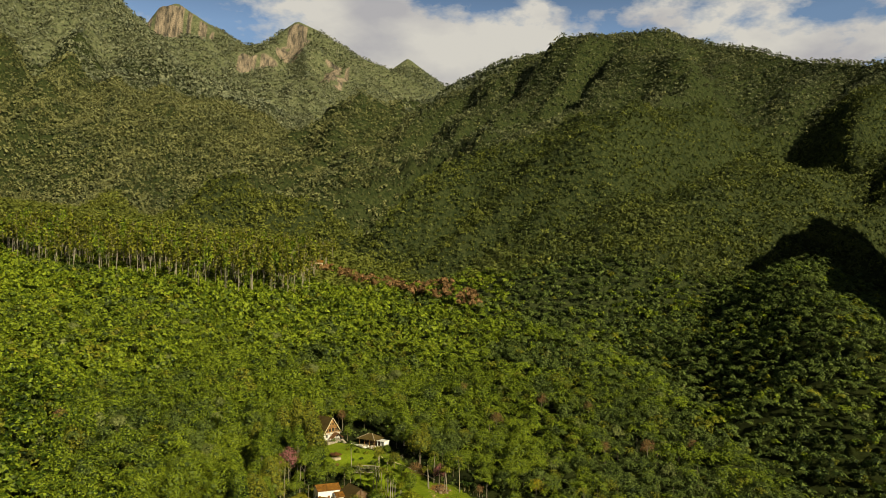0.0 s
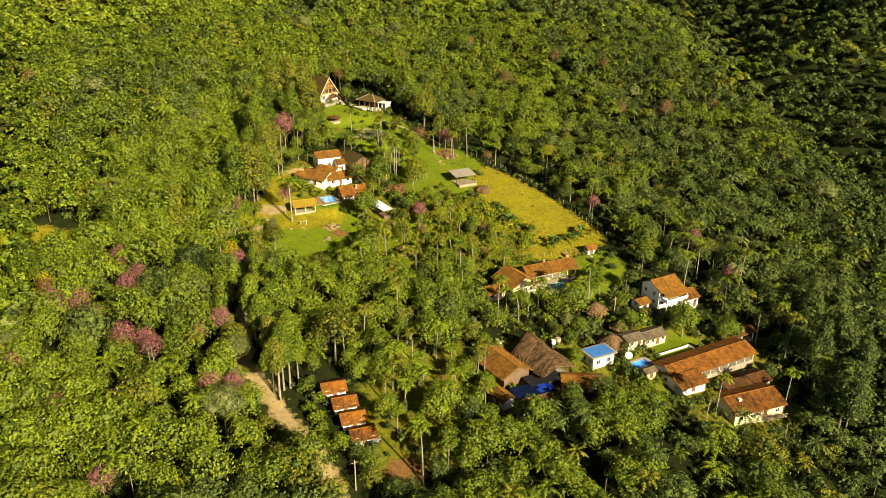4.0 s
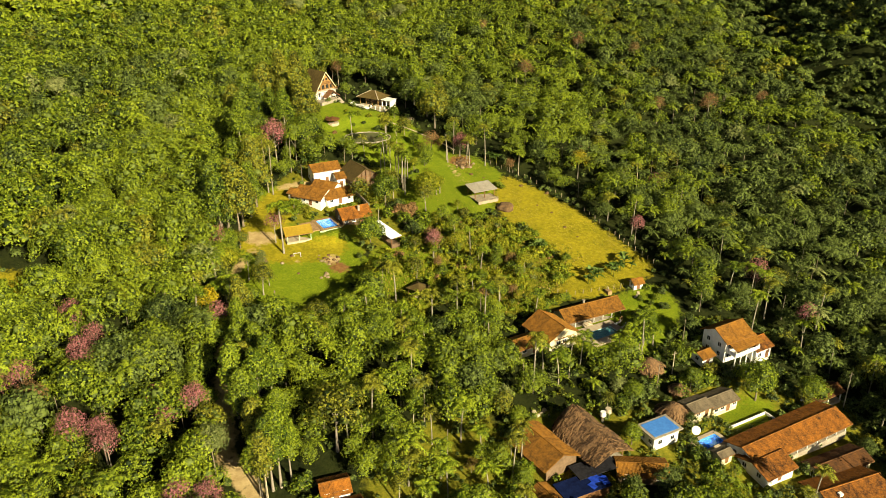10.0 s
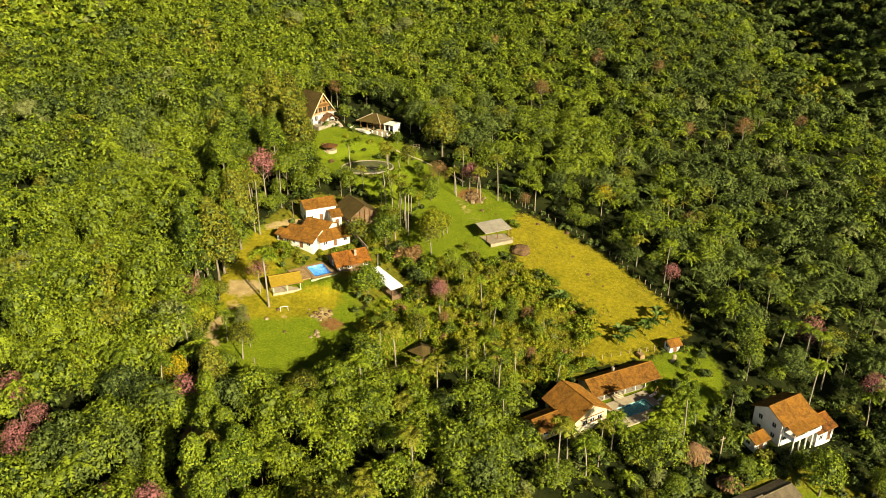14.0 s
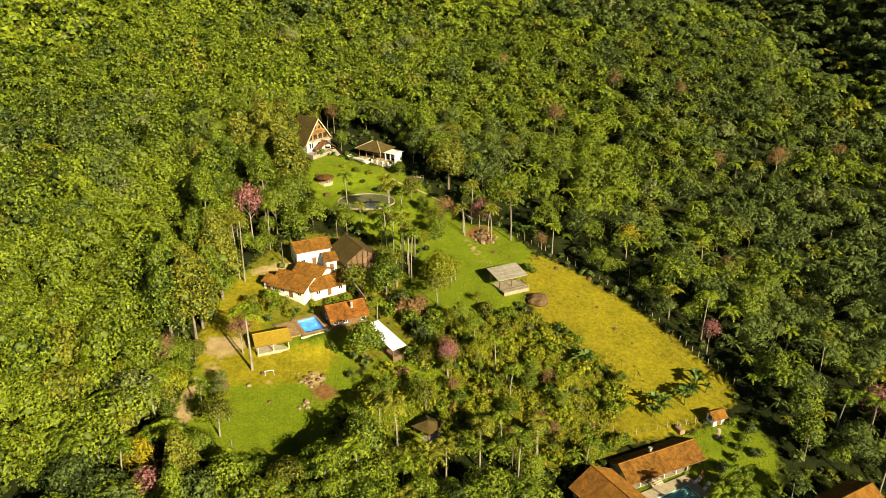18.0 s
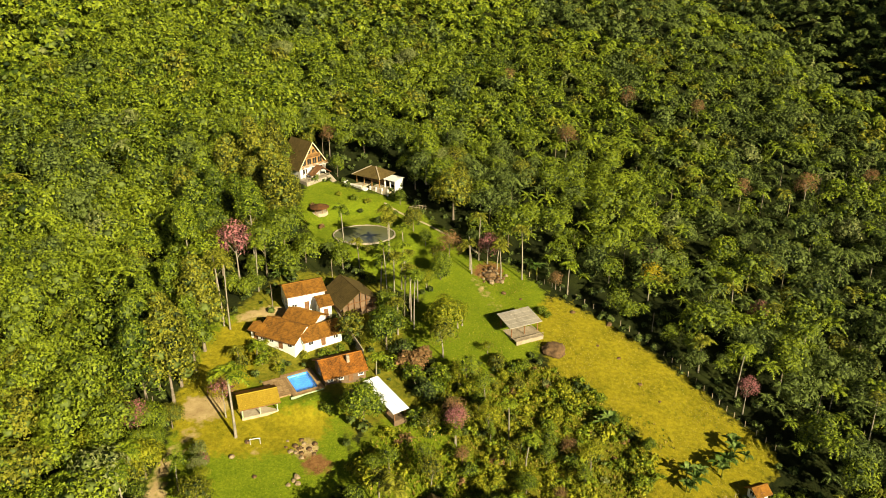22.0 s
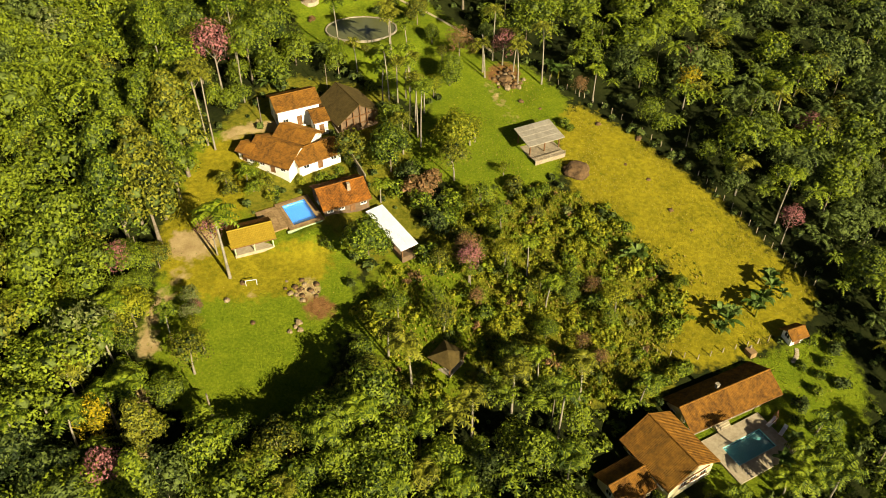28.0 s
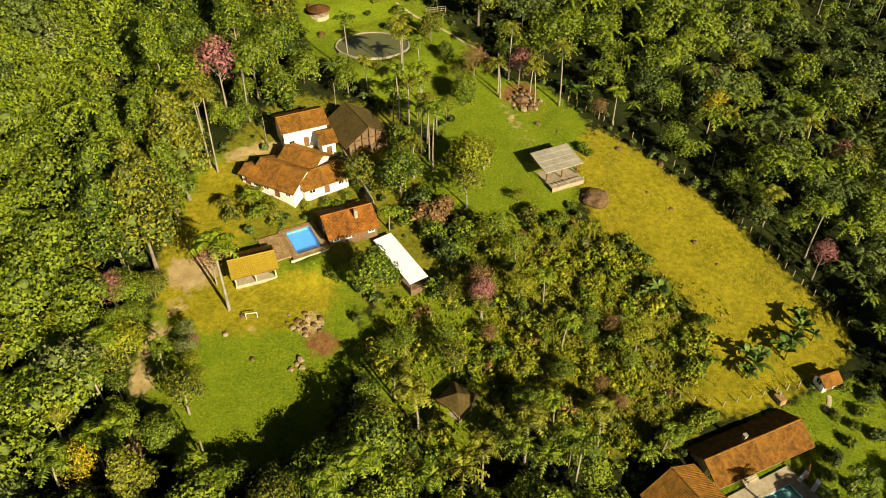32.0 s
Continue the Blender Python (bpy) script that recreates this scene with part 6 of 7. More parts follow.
def pool(x, y, rot, L, W, level, label, deck, tile_mat, paving=PAVING, water_mat=POOL_WATER):
    root = site("swimming_pool", x, y, rot, label, "swimming pool", 0.5 * math.hypot(L, W) + 1.0, level)
    bm = bmesh.new()
    box(bm, 0, 0, -0.75, L + 0.3, W + 0.3, 0.12)
    for sx, sy, lx, ly in ((-L / 2 - 0.08, 0, 0.16, W + 0.3), (L / 2 + 0.08, 0, 0.16, W + 0.3), (0, -W / 2 - 0.08, L, 0.16), (0, W / 2 + 0.08, L, 0.16)):
        box(bm, sx, sy, -1.2, lx, ly, 1.25)
    part("basin", bm, tile_mat, root)
    bm = bmesh.new()
    box(bm, 0, 0, -0.62, L - 0.02, W - 0.02, 0.56)
    w = part("water", bm, water_mat, root)
    w.visible_shadow = False
    part("coping", slab(bmesh.new(), (L / 2 + 0.55, W / 2 + 0.55), (L / 2 + 0.1, W / 2 + 0.1), 0.12, 0.3), paving, root)
    if deck:
        bm = bmesh.new()
        a, b = deck
        slab(bm, (a, b), (L / 2 + 0.56, W / 2 + 0.56), 0.09, 1.4)
        part("deck", bm, paving, root)
    return root


pool(-39.3, 282.2, 29, 4.2, 6.2, 13.75, "rectangular swimming pool with bright blue tiles", (3.3, 4.3), POOL_TILE, CLAY_PAVING)
pool(33.6, 239.2, 28, 7.4, 3.4, 2.05, "swimming pool of teal water in a pale paved deck", (5.8, 4.2), POOL_TILE_TEAL, water_mat=TEAL_WATER)
pool(50.2, 205.0, 29, 5.4, 2.7, -4.15, "small blue swimming pool beside the pool house", (3.8, 2.4), POOL_TILE)

root = site("pond", -32.0, 341.5, 0, "oval garden pond of dark water in a stone rim", "pond", 10.5, 21.8)
bm = bmesh.new()
bmesh.ops.create_circle(bm, cap_ends=True, segments=48, radius=1, matrix=Matrix.Translation((0, 0, -0.18)) @ Matrix.Diagonal((8.1, 6.3, 1, 1)))
ring = bmesh.ops.extrude_face_region(bm, geom=list(bm.faces))
bmesh.ops.translate(bm, vec=(0, 0, -0.25), verts=[v for v in ring["geom"] if isinstance(v, bmesh.types.BMVert)])
bmesh.ops.recalc_face_normals(bm, faces=bm.faces)
part("water", bm, POND_WATER, root)
for k in range(60):
    a = 2 * math.pi * k / 60
    bm = bmesh.new()
    box(bm, 8.22 * math.cos(a), 6.42 * math.sin(a), -0.5, 0.85, 0.24 + 0.05 * (k % 3), 0.46 + 0.03 * (k % 4), a + math.pi / 2)
    part("rim_stone", bm, STONE, root)

# lawn in the village with its white walls
root = site("garden_wall", 61.0, 211.8, 28, "low white wall round a small village lawn", "wall", 0.5)
for x0, y0, sx, sy in ((0, -2.3, 11.5, 0.22), (0, 0.6, 11.0, 0.22), (5.7, -0.8, 0.22, 3.2)):
    bm = bmesh.new()
    box(bm, x0, y0, -0.9, sx, sy, 1.5)
    part("wall_run", bm, PLASTER, root)
root = site("garden_wall", -32.4, 300.6, -66, "long dark wall between the houses and the meadow", "wall", 0.5)
for k in range(8):
    bm = bmesh.new()
    box(bm, -10.5 + 3 * k, 0, -1.0 - 0.30 * 0, 2.96, 0.22, 2.4)
    part("wall_run", bm, STONE, root)

# poles
for x, y, hgt in ((-38.7, 184.6, 8.5), (-19.1, 160.4, 7.5), (86.3, 220.4, 9.5), (47.5, 226.0, 6.0)):
    root = site("utility_pole", x, y, 0, "pale concrete utility pole with a crossarm", "utility pole", 0.6, group="utility poles")
    part("shaft", post(bmesh.new(), 0, 0, -0.5, 0.16, hgt + 0.5, 10, 0.10), PAVING, root)
    bm = bmesh.new()
    box(bm, 0, 0, hgt - 0.7, 1.5, 0.1, 0.12, 0.5)
    part("crossarm", bm, TIMBER_GREY, root)

# fence along the pasture and in front of it
FENCE = ((11, 326), (14.5, 323), (21.6, 317.6), (29, 310), (35.8, 302), (41, 293.5), (45.5, 285), (48.4, 279.6), (51.4, 275), (55, 269.3))
FENCE_FRONT = ((20, 255.5), (29, 254.5), (38, 257.5), (44, 259.5))


def run_along(line, step):
    """Even steps along a line."""
    for (ax, ay), (bx, by) in zip(line[:-1], line[1:]):
        n = max(1, round(math.hypot(bx - ax, by - ay) / step))
        for k in range(n):
            yield ax + (bx - ax) * k / n, ay + (by - ay) * k / n


for line in (FENCE, FENCE_FRONT):
    root = site("fence", *line[0], 0, "wire fence with pale concrete posts beside the pasture", "fence", 0.3)
    ox, oy, oz = root.matrix_basis.translation
    tops = []
    for x, y in run_along(line, 2.4):
        z = gz(x, y) - oz
        part("post", box(bmesh.new(), x - ox, y - oy, z - 0.3, 0.12, 0.12, 1.6), TIMBER_GREY, root)
        tops.append((x - ox, y - oy, z))
    for lift in (0.5, 0.9, 1.3):
        bm = bmesh.new()
        for a, b in zip(tops[:-1], tops[1:]):
            d = Vector(b) - Vector(a)
            m = Matrix.Translation((Vector(a) + Vector(b)) / 2 + Vector((0, 0, lift))) @ d.to_track_quat("X", "Z").to_matrix().to_4x4() @ Matrix.Diagonal((d.length, 0.012, 0.012, 1))
            bmesh.ops.create_cube(bm, size=1, matrix=m)
        part("wire", bm, DARK_SHEET, root)


# boulders
def boulder(seed, r, flat):
    bm = bmesh.new()
    bmesh.ops.create_icosphere(bm, subdivisions=3, radius=r)
    for v in bm.verts:
        n = noise.noise(v.co * (1.1 / r) + Vector((seed * 3.7, 0, 0))) * 0.42 + noise.noise(v.co * (3.2 / r)) * 0.14
        v.co *= 1 + n
        v.co.z *= flat
    return bm


def rock_at(x, y, r, flat, label, seed, mat=None):
    me = bpy.data.meshes.new("boulder")
    bm = boulder(seed, r, flat)
    bm.to_mesh(me)
    bm.free()
    me.materials.append(mat or STONE)
    ob = tagged(new("boulder", me), label, "boulder")
    ob.location = (x, y, gz(x, y) + r * flat * 0.25)
    SITES.append((x, y, r))


ROCK_BROWN = material("brown_rock", (0.045, 0.027, 0.012), (0.19, 0.115, 0.050), rough=0.95, grain=1.5, patch=0.5, bump=0.12, bump_scale=2.5)
ROCK_PALE = material("pale_brown_rock", (0.14, 0.10, 0.055), (0.34, 0.26, 0.15), rough=0.95, grain=1.5, patch=0.5, bump=0.12, bump_scale=2.5)
rock_at(13.8, 297.4, 2.7, 0.5, "large dark brown heap beside the timber shed", 1, ROCK_BROWN)
rng = np.random.default_rng(21)
for k in range(20):
    a, d = rng.uniform(0, 6.28), 3.3 * math.sqrt(rng.uniform())
    rock_at(-37.0 + d * 1.1 * math.cos(a), 265.2 + d * 0.9 * math.sin(a), rng.uniform(0.18, 0.55), 0.6, "brown boulder in a rubble heap on the lawn", 10 + k, ROCK_PALE if k % 3 == 0 else ROCK_BROWN)
for k, (x, y) in enumerate(((24, 300), (28, 296), (31, 288), (20, 312), (34, 283), (-44, 258), (-47, 266), (4, 318), (8, 316))):
    rock_at(x, y, 0.35 + 0.08 * (k % 4), 0.6, "small brown stone lying in the grass", 60 + k, ROCK_BROWN)
rock_at(1.0, 325.4, 1.5, 0.5, "brown earth mound under the palms", 3, ROCK_BROWN)
for k in range(22):
    a, d = k * 2.4, 0.75 * math.sqrt(k + 0.6)
    rock_at(1.6 + d * math.cos(a), 325.0 + d * math.sin(a), 0.35 + 0.13 * (k % 4), 0.8, "brown clod of earth on the mound under the palms", 130 + k, ROCK_BROWN if k % 3 else ROCK_PALE)
rock_at(28.0, 308.0, 0.7, 0.5, "low brown boulder at the fence", 5, ROCK_BROWN)

# banana plants
BIG_LEAF = leaf("banana_leaf", (0.055, 0.10, 0.012), (0.17, 0.24, 0.05))


def banana_mesh(seed):
    rng = np.random.default_rng(seed)
    pts, faces = [], []
    for k in range(9):
        a, lift, length = 2.4 * k + rng.uniform(-.3, .3), rng.uniform(0.5, 1.3), rng.uniform(1.8, 2.7)
        side = np.array([-math.sin(a), math.cos(a), 0])
        for i in range(6):
            s = i / 5
            w = 0.36 * math.sin(math.pi * (0.08 + 0.86 * s))
            mid = np.array([length * s * math.cos(lift) * math.cos(a), length * s * math.cos(lift) * math.sin(a), 1.6 + length * (s * math.sin(lift) - 0.55 * s * s)])
            for u in (-1, 0, 1):
                pts.append(mid + side * u * w + np.array([0, 0, 0.12 * abs(u)]))
        n = len(pts) - 18
        for i in range(5):
            for u in range(2):
                b = n + 3 * i + u
                faces.append((b, b + 1, b + 4, b + 3))
    return soup("banana_leaves", np.array(pts), np.array(faces), [BIG_LEAF])


BANANAS = [banana_mesh(500 + k) for k in range(3)]
p, f = trunk_shape(1.9, 0.16, 0.10, seed=9, bend=0.1)
BANANA_STEM = soup("banana_stem", p, f, [LEAVES[3]], smooth=True)
for k, (bx, by) in enumerate(BANANA):
    for j in range(2):
        x, y = bx + rng.uniform(-1.3, 1.3), by + rng.uniform(-1.0, 1.0)
        t = new("banana_plant", BANANA_STEM)
        t.matrix_basis = Matrix.Translation((x, y, gz(x, y))) @ Matrix.Rotation(rng.uniform(0, 6), 4, "Z") @ Matrix.Scale(rng.uniform(0.9, 1.35), 4)
        c = new("leaves", BANANAS[(k + j) % 3])
        c.parent = t
        tagged(t, "banana plant with broad torn green leaves", "banana plant", "banana plants")
        TREE_SPOTS.append((x, y, 1.0))


# cars
def car(x, y, rot, paint, label):
    root = site("car", x, y, rot, label, "car", 2.6)
    bm = bmesh.new()
    prof = [(-2.05, 0.35), (2.05, 0.35), (2.1, 0.75), (1.2, 0.95), (0.6, 1.42), (-1.3, 1.45), (-2.0, 0.95)]
    a, b = [bm.verts.new((px, -0.82, pz)) for px, pz in prof], [bm.verts.new((px, 0.82, pz)) for px, pz in prof]
    bm.faces.new(a[::-1]), bm.faces.new(b)
    for k in range(len(prof)):
        j = (k + 1) % len(prof)
        bm.faces.new((a[k], a[j], b[j], b[k]))
    bmesh.ops.recalc_face_normals(bm, faces=bm.faces)
    bmesh.ops.bevel(bm, geom=list(bm.edges), offset=0.07, segments=2, affect="EDGES")
    part("body", bm, paint, root)
    bm = bmesh.new()
    bmesh.ops.create_cube(bm, size=1, matrix=Matrix.Translation((0.92, 0, 1.20)) @ Matrix.Rotation(radians(38), 4, "Y") @ Matrix.Diagonal((0.62, 1.35, 0.05, 1)))
    part("windscreen", bm, GLASS, root)
    for sx in (-1.3, 1.3):
        for sy in (-0.78, 0.78):
            bm = bmesh.new()
            bmesh.ops.create_cone(bm, cap_ends=True, segments=14, radius1=0.32, radius2=0.32, depth=0.22, matrix=Matrix.Translation((sx, sy, 0.32)) @ Matrix.Rotation(math.pi / 2, 4, "X"))
            part("wheel", bm, DARK_SHEET, root)


car(5.4, 183.4, 75, WHITE_PAINT, "white hatchback parked under the palms")
car(-16.2, 172.4, 70, material("silver_paint", (0.30, 0.30, 0.30), (0.42, 0.42, 0.42), rough=0.35, metal=0.4), "grey car parked beside the last cabin")
root = site("water_tank", 28.2, 209.8, 0, "white water tank on a mast beside the thatched hall", "water tank", 1.0)
part("tank", post(bmesh.new(), 0, 0, 1.6, 0.7, 1.0, 16, 0.6), WHITE_PAINT, root)
part("stand", post(bmesh.new(), 0, 0, -0.3, 0.35, 1.9, 8), STONE, root)

# white boulders and odd things on the lower lawn
for k, (x, y) in enumerate(((-37.0, 257.6), (-36.2, 257.0), (-36.6, 258.4), (-37.8, 256.6), (-49.0, 262.2))):
    rock_at(x, y, 0.4 + 0.1 * (k % 3), 0.8, "whitish stone lying on the lawn", 80 + k, ROCK_PALE)
root = site("goal_frame", -45.4, 265.6, 12, "small white goal frame on the lawn", "goal", 1.0)
for sx in (-0.9, 0.9):
    part("upright", post(bmesh.new(), sx, 0, -0.2, 0.05, 1.4), WHITE_PAINT, root)
bm = bmesh.new()
box(bm, 0, 0, 1.15, 1.9, 0.1, 0.1)
part("crossbar", bm, WHITE_PAINT, root)
# terrace of brown paving and the front wall of the blue pool
root = site("terrace", -44.0, 279.9, 29, "brown paved terrace beside the blue pool", "terrace", 1.0, 13.75)
for i in range(4):
    for j in range(7):
        bm = bmesh.new()
        box(bm, -1.5 + 0.98 * i, -2.9 + 0.98 * j, -0.4, 0.95, 0.95, 0.46 + 0.01 * ((i + j) % 3))
        part("slab", bm, CLAY_PAVING, root)
root = site("pool_wall", -37.6, 278.2, 29, "pale green retaining wall below the blue pool", "wall", 0.6, 13.75)
bm = bmesh.new()
box(bm, 0, 0, -2.2, 6.8, 0.25, 2.25)
part("wall_run", bm, PLASTER_GREEN, root)
root = site("brick_oven", 38.1, 256.0, 25, "small brown brick oven behind the long house", "oven", 0.9)
bm = bmesh.new()
box(bm, 0, 0, -0.3, 1.3, 1.7, 1.3)
bmesh.ops.bevel(bm, geom=list(bm.edges), offset=0.05, segments=1, affect="EDGES")
part("body", bm, CLAY_PAVING, root)
part("flue", post(bmesh.new(), 0.2, 0.4, 0.95, 0.16, 0.7), STONE, root)
root = site("swing_frame", 38.9, 243.9, 60, "timber swing frame on the pool deck", "swing", 0.9)
for sx in (-0.9, 0.9):
    for sy in (-0.5, 0.5):
        bm = bmesh.new()
        bmesh.ops.create_cube(bm, size=1, matrix=Matrix.Translation((sx, sy * 0.5, 0.85)) @ Matrix.Rotation(sy * 0.5, 4, "X") @ Matrix.Diagonal((0.09, 0.09, 2.1, 1)))
        part("leg", bm, TIMBER, root)
bm = bmesh.new()
box(bm, 0, 0, 1.78, 2.1, 0.1, 0.1)
part("beam", bm, TIMBER, root)
bm = bmesh.new()
box(bm, 0, 0, 0.45, 1.3, 0.5, 0.06)
part("seat", bm, TIMBER_GREY, root)
# sun loungers and steps by the teal pool
for k, (x, y) in enumerate(((38.1, 243.4), (39.4, 241.8))):
    root = site("sun_lounger", x, y, 40 + 8 * k, "white sun lounger on the pool deck", "sun lounger", 0.5, 2.15)
    bm = bmesh.new()
    box(bm, 0, 0, 0.28, 1.9, 0.62, 0.09)
    part("mattress", bm, WHITE_PAINT, root)
    for sx in (-0.8, 0.8):
        bm = bmesh.new()
        box(bm, sx, 0, 0, 0.06, 0.6, 0.28)
        part("leg", bm, TIMBER_GREY, root)
    bm = bmesh.new()
    bmesh.ops.create_cube(bm, size=1, matrix=Matrix.Translation((0.95, 0, 0.5)) @ Matrix.Rotation(radians(-50), 4, "Y") @ Matrix.Diagonal((0.7, 0.62, 0.08, 1)))
    part("backrest", bm, WHITE_PAINT, root)
root = site("garden_steps", 30.4, 243.2, 28, "pale stone steps from the veranda to the pool deck", "steps", 0.8, 2.05)
for k in range(4):
    bm = bmesh.new()
    box(bm, 0, -0.7 + 0.36 * k, -0.3, 2.6, 0.36, 0.42 + 0.17 * k)
    part("step", bm, PAVING, root)
# second tank behind the thatch, dish and wooden steps by the small pool
root = site("water_tank", 29.6, 211.2, 0, "round grey water tank behind the thatched hall", "water tank", 1.0)
part("tank", post(bmesh.new(), 0, 0, 1.2, 0.75, 1.1, 16, 0.65), PAVING, root)
part("stand", post(bmesh.new(), 0, 0, -0.3, 0.4, 1.5, 8), STONE, root)
root = site("satellite_dish", 47.6, 207.0, 0, "white satellite dish on a short mast", "satellite dish", 0.8)
part("mast", post(bmesh.new(), 0, 0, -0.3, 0.05, 1.6), TIMBER_GREY, root)
bm = bmesh.new()
bmesh.ops.create_cone(bm, cap_ends=True, segments=20, radius1=0.25, radius2=0.95, depth=0.32, matrix=Matrix.Translation((0, -0.15, 1.7)) @ Matrix.Rotation(radians(55), 4, "X"))
part("dish", bm, WHITE_PAINT, root)
root = site("wooden_steps", 45.6, 202.4, 28, "weathered wooden steps beside the pool house", "steps", 0.8)
for k in range(7):
    bm = bmesh.new()
    box(bm, 0, -1.4 + 0.42 * k, -0.5 + 0.09 * k, 2.0, 0.38, 0.6)
    part("tread", bm, TIMBER, root)
# bare leaning stems and logs round the meadow
for k, (x, y, h) in enumerate(((-6.4, 304.5, 3.6), (-46.5, 239.4, 7.5), (-4.0, 327.5, 9.0))):
    p, f = trunk_shape(h, 0.19, 0.14, seed=70 + k, bend=0.25)
    ob = tagged(new("bare_trunk", soup("bare_trunk", p, f, [BARK if k == 1 else BARK_PALE], smooth=True)), "bare dead palm trunk standing at the meadow" if k != 1 else "dark wooden pole at the foot of the lawn", "trunk")
    ob.location = (x, y, gz(x, y))
    SITES.append((x, y, 0.5))
# stone path from the outhouse to the long house
for k in range(6):
    s = k / 8
    x, y = 46.4 - 3.4 * s + 0.9 * math.sin(3 * s), 257.2 - 3.6 * s
    bm = bmesh.new()
    bmesh.ops.create_cone(bm, cap_ends=True, segments=7, radius1=0.42, radius2=0.36, depth=0.16)
    me = bpy.data.meshes.new("stepping_stone")
    bm.to_mesh(me)
    bm.free()
    me.materials.append(PAVING)
    ob = tagged(new("stepping_stone", me), "pale flat stepping stone in the grass", "stepping stone", "stepping stones")
    ob.location = (x, y, gz(x, y) + 0.06)

# curved kerb path and trellis in the pond garden
root = site("garden_path", -16.0, 349.0, 0, "narrow pale stone path winding round the pond garden", "path", 0.3)
ox, oy, oz = root.matrix_basis.translation
for k, (x, y) in enumerate(run_along(((-27.5, 358.8), (-23.5, 354.9), (-21.1, 352.9), (-15.9, 348.9), (-10.3, 344.1), (-3.7, 338.1), (-1.0, 334.5)), 0.8)):
    bm = bmesh.new()
    box(bm, x - ox, y - oy, gz(x, y) - oz - 0.2, 0.76, 0.55 + 0.05 * (k % 3), 0.3, radians(-40))
    part("slab", bm, PAVING, root)
root = site("trellis", -18.0, 355.6, 15, "wooden garden trellis of pale bamboo poles", "trellis", 1.6)
for k in range(6):
    part("upright", post(bmesh.new(), -2.4 + 0.95 * k, 0.25 * (k % 2), -0.3, 0.05, 1.9), TIMBER_GREY, root)
for z in (0.5, 1.0, 1.5):
    bm = bmesh.new()
    box(bm, 0, 0.12, z, 5.2, 0.07, 0.07)
    part("rail", bm, TIMBER_GREY, root)
for k, (x, y) in enumerate(((15.1, 211.3), (14.2, 210.6), (15.9, 212.2), (16.6, 211.0), (13.6, 211.6))):
    rock_at(x, y, 0.45 + 0.1 * (k % 3), 0.7, "pale stone in a heap behind the cottage", 90 + k, PAVING)


# ---- forest -----------------------------------------------------------------------
def batch(shapes, picks, spots, sizes, turns, lift=0.0):
    """Many plants joined: points, triangles and, for each triangle, the plant it belongs to."""
    allp, allf, owner, start = [], [], [], 0
    for n, (p, f) in enumerate(shapes):
        who = np.nonzero(picks == n)[0]
        if not len(who):
            continue
        c, s = np.cos(turns[who])[:, None], np.sin(turns[who])[:, None]
        k = sizes[who][:, None]
        q = np.stack([(p[:, 0] * c - p[:, 1] * s) * k, (p[:, 0] * s + p[:, 1] * c) * k, np.broadcast_to(p[:, 2], (len(who), len(p))) * k], -1) + spots[who][:, None]
        allp.append(q.reshape(-1, 3))
        allf.append((f[None] + (start + np.arange(len(who)) * len(p))[:, None, None]).reshape(-1, 3))
        owner.append(np.repeat(who, len(f)))
        start += len(who) * len(p)
    return np.concatenate(allp), np.concatenate(allf), np.concatenate(owner)


def scatter(rng, x0, x1, y0, y1, step, jitter=0.45):
    x, y = np.meshgrid(np.arange(x0, x1, step), np.arange(y0, y1, step))
    x = x + (np.arange(x.shape[0]) % 2)[:, None] * step / 2
    x, y = x.ravel(), y.ravel()
    return x + rng.uniform(-jitter, jitter, len(x)) * step, y + rng.uniform(-jitter, jitter, len(y)) * step


def leaf_slots(rng, x, y, n):
    """Which foliage each tree wears: patches of kinds, with odd ones between."""
    # sun and shade put into the choice: lighter in the sunny wood, darker eastwards
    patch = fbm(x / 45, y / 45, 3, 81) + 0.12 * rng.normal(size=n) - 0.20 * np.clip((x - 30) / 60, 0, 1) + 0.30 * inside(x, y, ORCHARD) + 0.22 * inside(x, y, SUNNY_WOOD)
    # past the ravine's edge dark leaf stands for shade; the west is brightened
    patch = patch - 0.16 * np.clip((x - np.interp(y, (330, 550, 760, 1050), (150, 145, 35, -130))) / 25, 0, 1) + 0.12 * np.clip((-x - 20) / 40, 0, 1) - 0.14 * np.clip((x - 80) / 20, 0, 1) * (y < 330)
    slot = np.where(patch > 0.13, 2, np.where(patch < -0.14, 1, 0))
    odd = rng.uniform(size=n)
    slot = np.where(odd > np.where((x > -95) & (x < -50) & (y > 226) & (y < 300), 0.80, 0.95), 3, slot)
    return np.where(odd < 0.010, 7, slot)


KEEP_CLEAR = ((-42, 288, 6), (-26, 297, 4.5), (15, 226, 6.5), (22, 228, 5), (10, 231, 4), (27, 233, 5), (33, 231, 5), (-30.5, 279.5, 5.0), (-37, 276, 6.0), (-27, 276, 3.5), (-24, 272.5, 4.5), (-18, 281, 3), (-28, 303, 4.5), (-33, 303, 3), (-26, 306, 3), (-18, 274, 3))


CLEARINGS = (FIELD, MEADOW, LAWN, POND_LAWN, LOW_POND_LAWN, POOL_LAWN, VILLAGE, HOUSE_YARD, CLEARING, CENTRE_LAWN, SOIL, SCRUB)


def by_clearing(x, y, reach):
    """Whether open ground lies within reach of a place."""
    hit = np.zeros(np.shape(x), bool)
    for poly in CLEARINGS:
        for a in range(8):
            hit |= inside(x + reach * math.cos(a * math.pi / 4), y + reach * math.sin(a * math.pi / 4), poly)
    return hit


